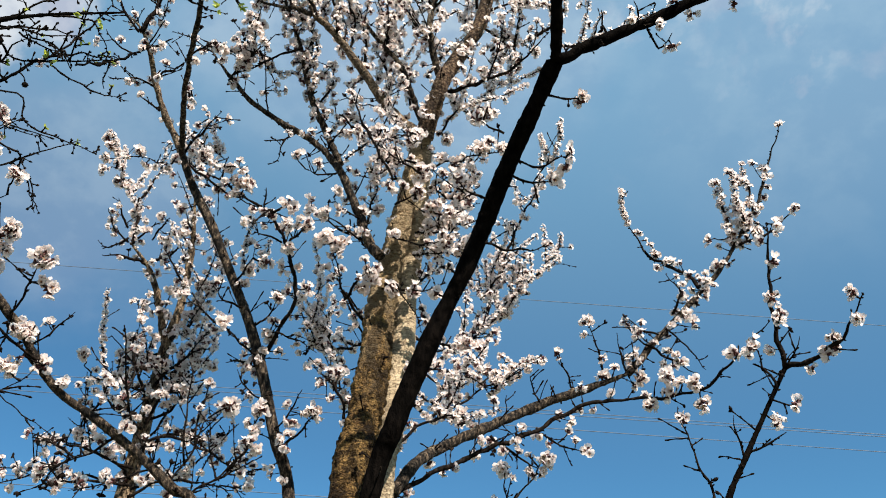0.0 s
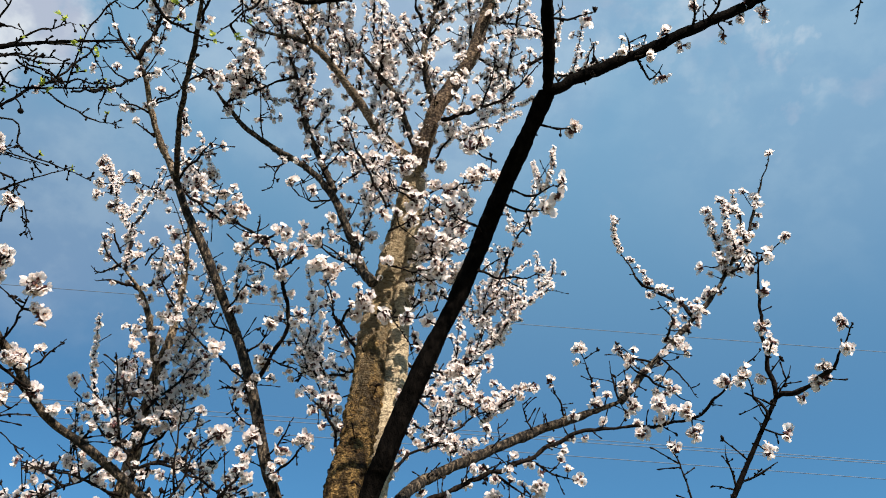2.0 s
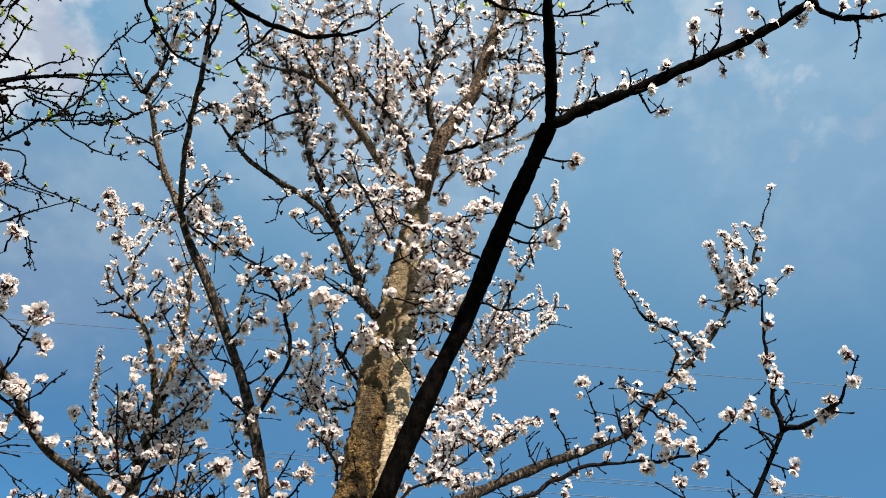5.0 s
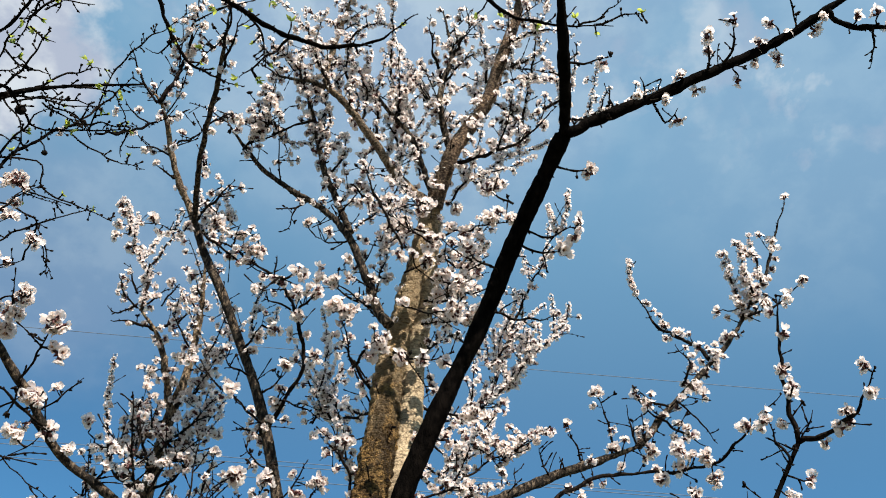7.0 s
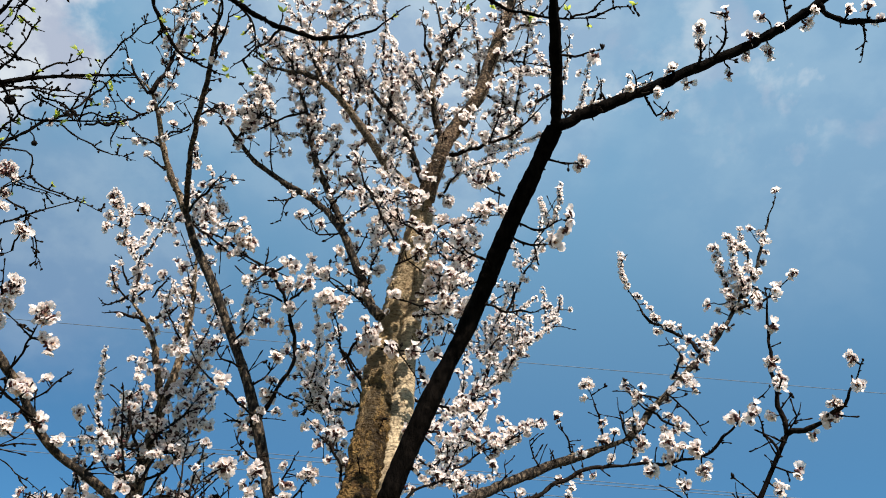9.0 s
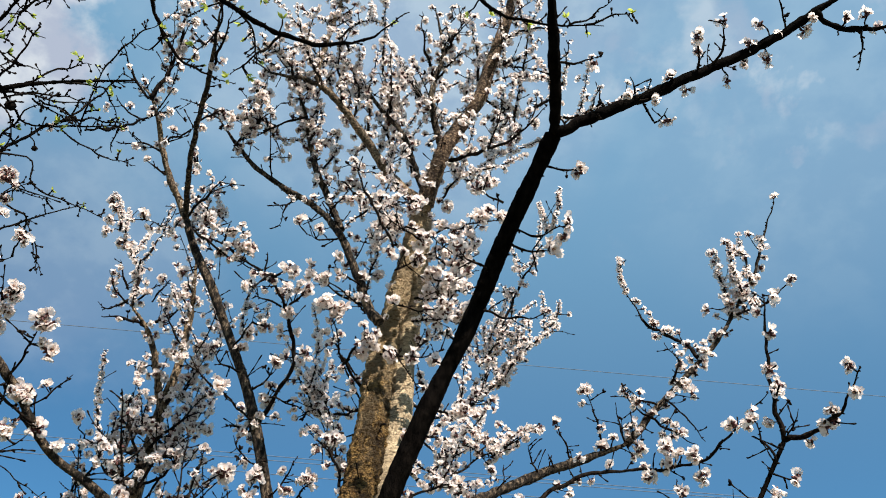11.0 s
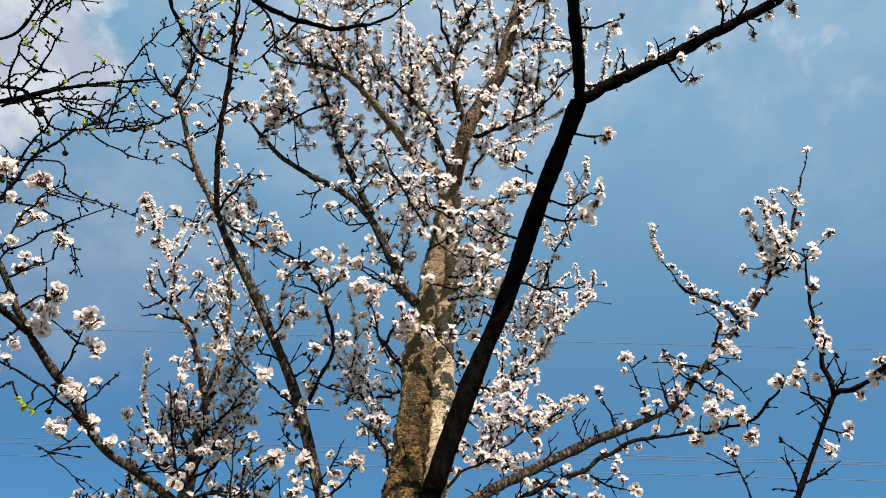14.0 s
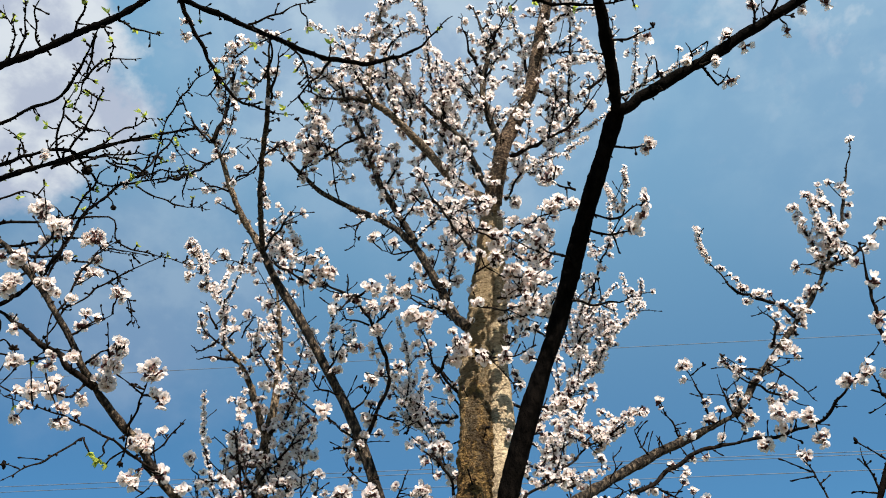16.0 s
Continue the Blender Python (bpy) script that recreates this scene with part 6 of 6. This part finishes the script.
cluster(pale, (-1.083, 1.272, 2.574), 6)
cluster(pale, (-1.010, 1.259, 2.721), 6)
cluster(pale, (-1.051, 1.316, 2.395), 4)
cluster(pale, (-0.836, 1.493, 2.268), 7)
cluster(pale, (-0.791, 1.528, 2.201), 3)
cluster(pale, (-0.809, 1.439, 2.158), 4)
cluster(dark, (0.643, 1.148, 3.051), 4)
cluster(dark, (0.592, 1.234, 3.007), 4)
cluster(dark, (0.632, 1.266, 2.992), 2)
cluster(dark, (0.710, 1.131, 3.086), 2)
cluster(dark, (0.799, 1.207, 3.096), 3)
cluster(dark, (0.848, 1.233, 3.078), 3)
cluster(dark, (0.784, 1.233, 3.058), 2)
cluster(dark, (0.825, 1.171, 3.135), 2)
cluster(dark, (0.872, 1.194, 3.122), 2)
cluster(dark, (0.932, 1.182, 3.125), 3)
cluster(dark, (0.581, 1.292, 2.909), 2)
cluster(dark, (0.744, 1.264, 3.026), 1)
cluster(dark, (1.022, 1.144, 3.124), 3)
cluster(dark, (1.055, 1.116, 3.095), 3)
cluster(dark, (1.079, 1.129, 3.070), 2)
cluster(dark, (0.379, 1.132, 2.918), 2)
cluster(dark, (0.331, 1.388, 2.665), 3)
cluster(dark, (0.319, 1.413, 2.640), 3)
cluster(dark, (0.288, 1.437, 2.619), 7)
cluster(dark, (0.361, 1.335, 2.773), 5)
cluster(dark, (0.897, 1.455, 2.262), 3)
cluster(dark, (0.851, 1.531, 2.217), 5)
cluster(dark, (0.866, 1.515, 2.232), 3)
cluster(dark, (0.740, 1.613, 2.106), 3)
cluster(dark, (0.779, 1.584, 2.131), 2)
cluster(dark, (0.566, 1.673, 2.132), 3)
cluster(dark, (0.772, 1.541, 2.369), 4)
cluster(dark, (0.787, 1.554, 2.333), 4)
cluster(dark, (0.728, 1.590, 2.275), 5)
cluster(dark, (0.787, 1.514, 2.442), 3)
cluster(dark, (0.689, 1.612, 2.265), 4)
cluster(dark, (0.808, 1.490, 2.535), 3)
cluster(dark, (0.021, 1.587, 2.409), 3)
cluster(dark, (0.121, 1.367, 2.755), 5)
cluster(dark, (0.077, 1.451, 2.634), 4)
cluster(pale, (0.306, 1.988, 2.162), 7)
cluster(pale, (0.200, 2.028, 2.145), 5)
cluster(pale, (0.415, 2.004, 2.182), 2)
cluster(pale, (0.248, 2.155, 2.464), 5)
cluster(pale, (-0.534, 1.837, 2.477), 5)
cluster(pale, (-0.439, 1.688, 2.179), 6)
cluster(pale, (-0.399, 1.851, 2.240), 7)
cluster(pale, (-0.215, 2.036, 2.341), 4)
cluster(pale, (-0.227, 1.913, 2.367), 5)
cluster(pale, (-0.345, 1.946, 2.250), 3)
cluster(pale, (-0.279, 1.873, 2.241), 5)
cluster(pale, (-0.423, 1.953, 2.488), 3)
cluster(pale, (-0.417, 1.937, 2.604), 4)
cluster(pale, (-0.324, 1.882, 2.607), 3)
cluster(pale, (-0.390, 1.811, 2.766), 4)
cluster(pale, (-0.357, 1.738, 2.772), 3)
cluster(pale, (-0.317, 1.751, 2.731), 3)
cluster(pale, (-0.268, 1.753, 2.671), 5)
cluster(pale, (-0.291, 1.852, 2.839), 3)
cluster(pale, (-0.248, 1.832, 2.840), 1)
cluster(pale, (-0.149, 1.813, 2.602), 6)
cluster(pale, (-0.036, 1.823, 2.560), 5)
cluster(pale, (-0.056, 1.997, 2.618), 4)
cluster(pale, (0.118, 2.139, 2.564), 6)
cluster(pale, (-0.172, 1.829, 2.573), 3)
cluster(pale, (-0.391, 1.844, 2.646), 2)
cluster(pale, (-0.452, 1.893, 2.698), 4)
cluster(pale, (-0.501, 1.914, 2.683), 4)
cluster(pale, (-0.521, 1.949, 2.658), 3)
cluster(pale, (0.628, 2.149, 2.454), 6)
cluster(pale, (0.637, 1.938, 2.359), 6)
cluster(pale, (0.701, 1.927, 2.334), 6)
cluster(pale, (0.718, 1.943, 2.286), 5)
cluster(pale, (0.589, 1.981, 2.298), 4)
cluster(pale, (0.639, 1.954, 2.323), 4)
cluster(pale, (0.519, 2.153, 2.461), 3)
cluster(pale, (0.374, 2.076, 2.497), 2)
cluster(pale, (0.471, 2.070, 2.600), 5)
cluster(pale, (0.762, 2.168, 2.518), 3)
cluster(pale, (0.714, 2.185, 2.517), 3)
cluster(pale, (0.636, 2.125, 2.591), 4)
cluster(pale, (-0.048, 1.779, 3.050), 4)
cluster(pale, (-0.092, 1.839, 3.041), 5)
cluster(pale, (0.073, 1.821, 2.810), 9)
cluster(pale, (0.045, 2.035, 2.926), 8)
cluster(pale, (0.194, 1.897, 3.266), 7)
cluster(pale, (0.159, 1.778, 3.015), 4)
cluster(pale, (0.072, 1.722, 2.872), 5)
cluster(pale, (0.044, 1.828, 3.026), 4)
cluster(pale, (-0.815, 1.740, 2.969), 3)
cluster(pale, (-0.376, 1.783, 2.999), 3)
cluster(pale, (-0.320, 1.821, 2.999), 2)
cluster(pale, (-0.237, 1.915, 3.271), 5)
cluster(pale, (-0.246, 1.787, 2.866), 2)
cluster(pale, (-0.144, 1.941, 2.911), 3)
cluster(pale, (0.010, 1.844, 2.848), 6)
cluster(pale, (-0.021, 1.736, 2.824), 5)
cluster(pale, (0.055, 1.786, 2.689), 8)
cluster(pale, (0.108, 1.926, 2.765), 6)
cluster(pale, (0.026, 1.937, 2.753), 6)
cluster(pale, (-0.014, 1.773, 2.936), 4)
cluster(pale, (-0.100, 1.740, 2.847), 3)
cluster(pale, (1.059, 2.138, 2.997), 4)
cluster(pale, (1.012, 2.150, 2.937), 4)
cluster(pale, (0.942, 2.160, 2.855), 3)
cluster(pale, (0.895, 2.168, 2.796), 3)
cluster(pale, (0.848, 2.173, 2.736), 4)
cluster(pale, (0.810, 2.170, 2.683), 3)
cluster(pale, (0.790, 2.126, 2.729), 2)
cluster(pale, (0.791, 2.288, 2.981), 2)
cluster(pale, (0.824, 2.259, 2.932), 2)
cluster(pale, (1.091, 2.138, 2.974), 3)
cluster(pale, (1.021, 2.074, 3.174), 2)
cluster(pale, (0.989, 2.125, 3.130), 2)
cluster(pale, (0.991, 2.137, 3.079), 2)
cluster(pale, (0.980, 2.110, 3.154), 2)
cluster(pale, (1.025, 2.092, 3.080), 2)
cluster(pale, (1.055, 2.087, 3.136), 2)
cluster(pale, (1.074, 2.134, 3.029), 3)
cluster(pale, (1.143, 2.079, 3.191), 2)
cluster(pale, (1.152, 2.091, 3.171), 2)
cluster(pale, (1.209, 2.085, 3.031), 2)
cluster(pale, (0.859, 2.204, 2.840), 2)
cluster(pale, (0.938, 2.168, 2.961), 2)
cluster(pale, (0.826, 2.178, 2.658), 2)
cluster(pale, (1.045, 2.120, 2.990), 8)
cluster(pale, (1.030, 2.110, 3.050), 6)
cluster(pale, (1.005, 2.140, 2.960), 6)
cluster(back, (-0.858, 2.444, 2.965), 5)
cluster(back, (-0.894, 2.444, 2.943), 6)
cluster(back, (-1.098, 2.334, 2.633), 6)
cluster(back, (-1.010, 2.399, 2.583), 6)
cluster(back, (-0.984, 2.425, 2.874), 4)
cluster(back, (-0.773, 2.393, 2.539), 6)
cluster(back, (-0.971, 2.414, 2.683), 7)
cluster(back, (-0.919, 2.452, 2.649), 5)
cluster(back, (-0.966, 2.457, 2.377), 8)
cluster(back, (-0.996, 2.432, 2.350), 6)
cluster(back, (-1.074, 2.384, 2.387), 6)
cluster(back, (-0.771, 2.448, 2.667), 5)
cluster(back, (-0.726, 2.468, 2.655), 4)
cluster(back, (-0.914, 2.476, 2.790), 4)
cluster(back, (-0.838, 2.446, 2.625), 5)
cluster(back, (-0.766, 2.452, 2.754), 5)
cluster(back, (-0.832, 2.462, 2.782), 5)
cluster(back, (-0.845, 2.379, 2.514), 5)
cluster(back, (-0.765, 2.450, 2.410), 4)
cluster(back, (-0.860, 2.433, 2.367), 5)
cluster(back, (-1.041, 2.378, 2.439), 4)
cluster(back, (-0.942, 2.414, 2.453), 4)
cluster(back, (-0.812, 2.458, 2.846), 4)
cluster(back, (-0.762, 2.412, 2.911), 3)
cluster(back, (-1.133, 2.409, 2.307), 3)
cluster(back, (-1.142, 2.320, 2.345), 4)
cluster(back, (-0.719, 2.443, 2.463), 4)
cluster(back, (-0.593, 2.434, 2.347), 4)
cluster(back, (-0.774, 2.547, 2.315), 4)
cluster(back, (-0.674, 2.519, 2.416), 4)
cluster(back, (-0.880, 2.501, 2.282), 4)
cluster(back, (-1.101, 2.381, 2.229), 4)
cluster(pale, (0.050, 1.808, 3.295), 5)
cluster(pale, (0.100, 1.924, 3.347), 6)
cluster(pale, (0.180, 1.983, 3.338), 8)
cluster(pale, (0.210, 1.895, 3.281), 5)
cluster(pale, (0.164, 1.769, 3.009), 5)
cluster(pale, (0.184, 1.755, 3.023), 3)
cluster(pale, (0.226, 1.750, 2.993), 4)
cluster(pale, (-0.371, 1.723, 2.771), 4)
cluster(pale, (-0.253, 1.742, 2.671), 10)
cluster(pale, (-0.224, 1.753, 2.661), 6)
cluster(pale, (-0.303, 1.860, 2.842), 2)
cluster(pale, (-0.332, 1.850, 2.849), 3)
cluster(pale, (-0.250, 1.827, 2.829), 1)
cluster(pale, (-0.183, 1.885, 2.863), 3)
cluster(pale, (-0.143, 1.946, 2.920), 3)
cluster(pale, (-0.226, 1.794, 3.093), 3)
cluster(pale, (-0.512, 1.783, 2.880), 5)
cluster(pale, (-0.497, 1.777, 2.893), 4)
cluster(pale, (-0.530, 1.771, 2.888), 3)
cluster(pale, (-0.583, 1.773, 2.864), 2)
cluster(pale, (-0.730, 1.924, 2.907), 3)
cluster(pale, (-0.553, 1.739, 2.919), 4)
cluster(pale, (-0.666, 1.852, 3.058), 6)
cluster(pale, (-0.671, 1.982, 3.191), 4)
cluster(pale, (-0.251, 1.796, 2.870), 2)
cluster(pale, (-0.089, 1.843, 2.578), 4)
cluster(pale, (-0.059, 1.998, 2.672), 4)
cluster(pale, (0.024, 1.818, 2.546), 4)
cluster(pale, (0.105, 2.146, 2.568), 6)
cluster(pale, (0.155, 2.147, 2.560), 6)
cluster(back, (-1.158, 2.191, 3.443), 4)
cluster(back, (-1.142, 2.201, 3.410), 4)
cluster(back, (-1.153, 2.209, 3.362), 5)
cluster(back, (-1.154, 2.218, 3.316), 4)
cluster(back, (-1.153, 2.344, 3.367), 5)
cluster(back, (-1.135, 2.363, 3.355), 4)
cluster(back, (-1.064, 2.347, 3.210), 4)
cluster(back, (-1.120, 2.308, 3.155), 3)
cluster(back, (-1.013, 2.364, 3.146), 3)
cluster(back, (-0.959, 2.348, 3.199), 3)
cluster(back, (-0.872, 2.354, 3.167), 4)
cluster(back, (-0.875, 2.354, 3.129), 4)
cluster(back, (-0.908, 2.329, 3.074), 3)
cluster(back, (-0.844, 2.349, 3.188), 3)
cluster(pale, (-0.036, 1.780, 3.050), 4)
cluster(pale, (-0.096, 1.849, 3.030), 4)
cluster(pale, (-0.018, 1.785, 2.922), 5)
cluster(pale, (-0.062, 1.925, 2.970), 4)
cluster(pale, (0.024, 1.835, 2.859), 5)
cluster(pale, (0.060, 1.929, 2.997), 6)
cluster(pale, (0.074, 1.880, 2.831), 6)
cluster(pale, (0.008, 1.890, 2.818), 5)
cluster(pale, (0.034, 1.923, 2.771), 5)
cluster(pale, (0.119, 1.785, 2.821), 5)
cluster(pale, (-0.093, 1.928, 2.864), 3)
cluster(pale, (-0.107, 1.952, 2.759), 4)
cluster(pale, (-0.032, 2.015, 2.741), 4)
cluster(pale, (0.007, 1.908, 3.117), 5)
cluster(pale, (0.083, 1.823, 2.999), 5)
cluster(pale, (0.060, 1.892, 3.164), 5)
cluster(pale, (0.059, 1.796, 3.334), 5)
cluster(pale, (0.086, 1.785, 3.371), 5)
cluster(pale, (0.133, 1.767, 3.439), 6)
cluster(pale, (0.162, 1.750, 3.504), 4)
cluster(pale, (0.193, 1.730, 3.597), 5)
cluster(pale, (0.023, 1.820, 3.256), 6)
cluster(pale, (-0.004, 1.837, 3.209), 6)
cluster(pale, (-0.020, 1.786, 3.089), 5)
leaf_tuft(plum, (-0.926, 1.136, 3.153), 3)
leaf_tuft(plum, (-0.897, 0.975, 3.140), 4)
leaf_tuft(plum, (-0.861, 1.018, 3.159), 2)
leaf_tuft(plum, (-0.806, 1.055, 3.136), 3)
leaf_tuft(plum, (-0.918, 1.365, 2.947), 6)
leaf_tuft(plum, (-0.457, 1.177, 3.105), 3)
leaf_tuft(plum, (-0.513, 1.321, 3.081), 3)
leaf_tuft(plum, (-0.445, 1.273, 3.034), 4)
leaf_tuft(plum, (-0.405, 1.133, 3.148), 3)
leaf_tuft(plum, (-0.355, 1.166, 3.111), 3)
leaf_tuft(plum, (-0.536, 1.146, 3.129), 2)
leaf_tuft(plum, (-1.094, 1.228, 3.039), 4)
leaf_tuft(plum, (-1.158, 1.213, 3.005), 3)
leaf_tuft(plum, (-1.091, 1.176, 3.023), 2)
leaf_tuft(plum, (-1.014, 1.190, 3.063), 2)
leaf_tuft(plum, (-1.017, 1.183, 3.122), 2)
leaf_tuft(plum, (-0.907, 1.386, 3.137), 4)
leaf_tuft(plum, (-0.867, 1.443, 3.165), 2)
leaf_tuft(plum, (-1.217, 1.351, 2.932), 3)
leaf_tuft(plum, (-1.157, 1.362, 2.970), 3)
leaf_tuft(plum, (-1.234, 1.620, 2.606), 3)
leaf_tuft(plum, (-1.213, 1.569, 2.448), 2)
leaf_tuft(plum, (-0.875, 1.081, 3.137), 3)
leaf_tuft(plum, (-0.914, 1.322, 3.158), 3)
leaf_tuft(plum, (-0.957, 1.163, 3.062), 4)
leaf_tuft(plum, (-0.959, 1.202, 3.087), 4)
leaf_tuft(plum, (-0.574, 1.214, 3.068), 5)
leaf_tuft(plum, (-0.444, 1.282, 3.030), 4)
leaf_tuft(plum, (-0.516, 1.328, 3.077), 3)
leaf_tuft(plum, (0.096, 1.141, 3.118), 2)
leaf_tuft(plum, (0.150, 1.139, 3.116), 3)
leaf_tuft(plum, (0.331, 1.135, 3.092), 4)
leaf_tuft(plum, (0.490, 1.113, 3.092), 2)
leaf_tuft(plum, (-0.084, 1.200, 3.151), 2)
leaf_tuft(plum, (-0.902, 1.328, 3.153), 3)
leaf_tuft(plum, (-0.860, 1.450, 3.159), 2)
leaf_tuft(pale, (-0.875, 1.416, 2.203), 9)
leaf_tuft(pale, (-0.889, 1.403, 2.212), 6)
leaf_tuft(pale, (-0.871, 1.444, 2.203), 5)


def dried_fruit(tree, place, r):
    """A shrivelled black fruit left from last year, on a short stalk."""
    at, way = reach(tree, place)
    b, n = Buf(), 14
    v = []
    for i in range(1, 9):
        for k in range(n):
            t, a = math.pi * i / 9, 2 * math.pi * k / n
            d = Vector((math.sin(t) * math.cos(a), math.sin(t) * math.sin(a), math.cos(t)))
            v.append(at - tree.base + np.array(d) * r * (1 + 0.22 * noise.noise(d * 2.2) + 0.06 * noise.noise(d * 7)))
    v += [at - tree.base + np.array((0, 0, r)), at - tree.base - np.array((0, 0, r))]
    f = [(i * n + k, (i + 1) * n + k, (i + 1) * n + (k + 1) % n, i * n + (k + 1) % n) for i in range(7) for k in range(n)]
    f += [(k, (k + 1) % n, 8 * n) for k in range(n)] + [(7 * n + (k + 1) % n, 7 * n + k, 8 * n + 1) for k in range(n)]
    b.add(v, f)
    part("dried_fruit", b, [M_TWIG], tree.root, "shrivelled black fruit")


dried_fruit(plum, (-1.034, 1.338, 2.978), 0.013)
dried_fruit(plum, (-1.093, 1.574, 3.070), 0.008)

dress(pale, 300)
dress(back, 150)
dress(dark, 300)
dress(plum, 20)
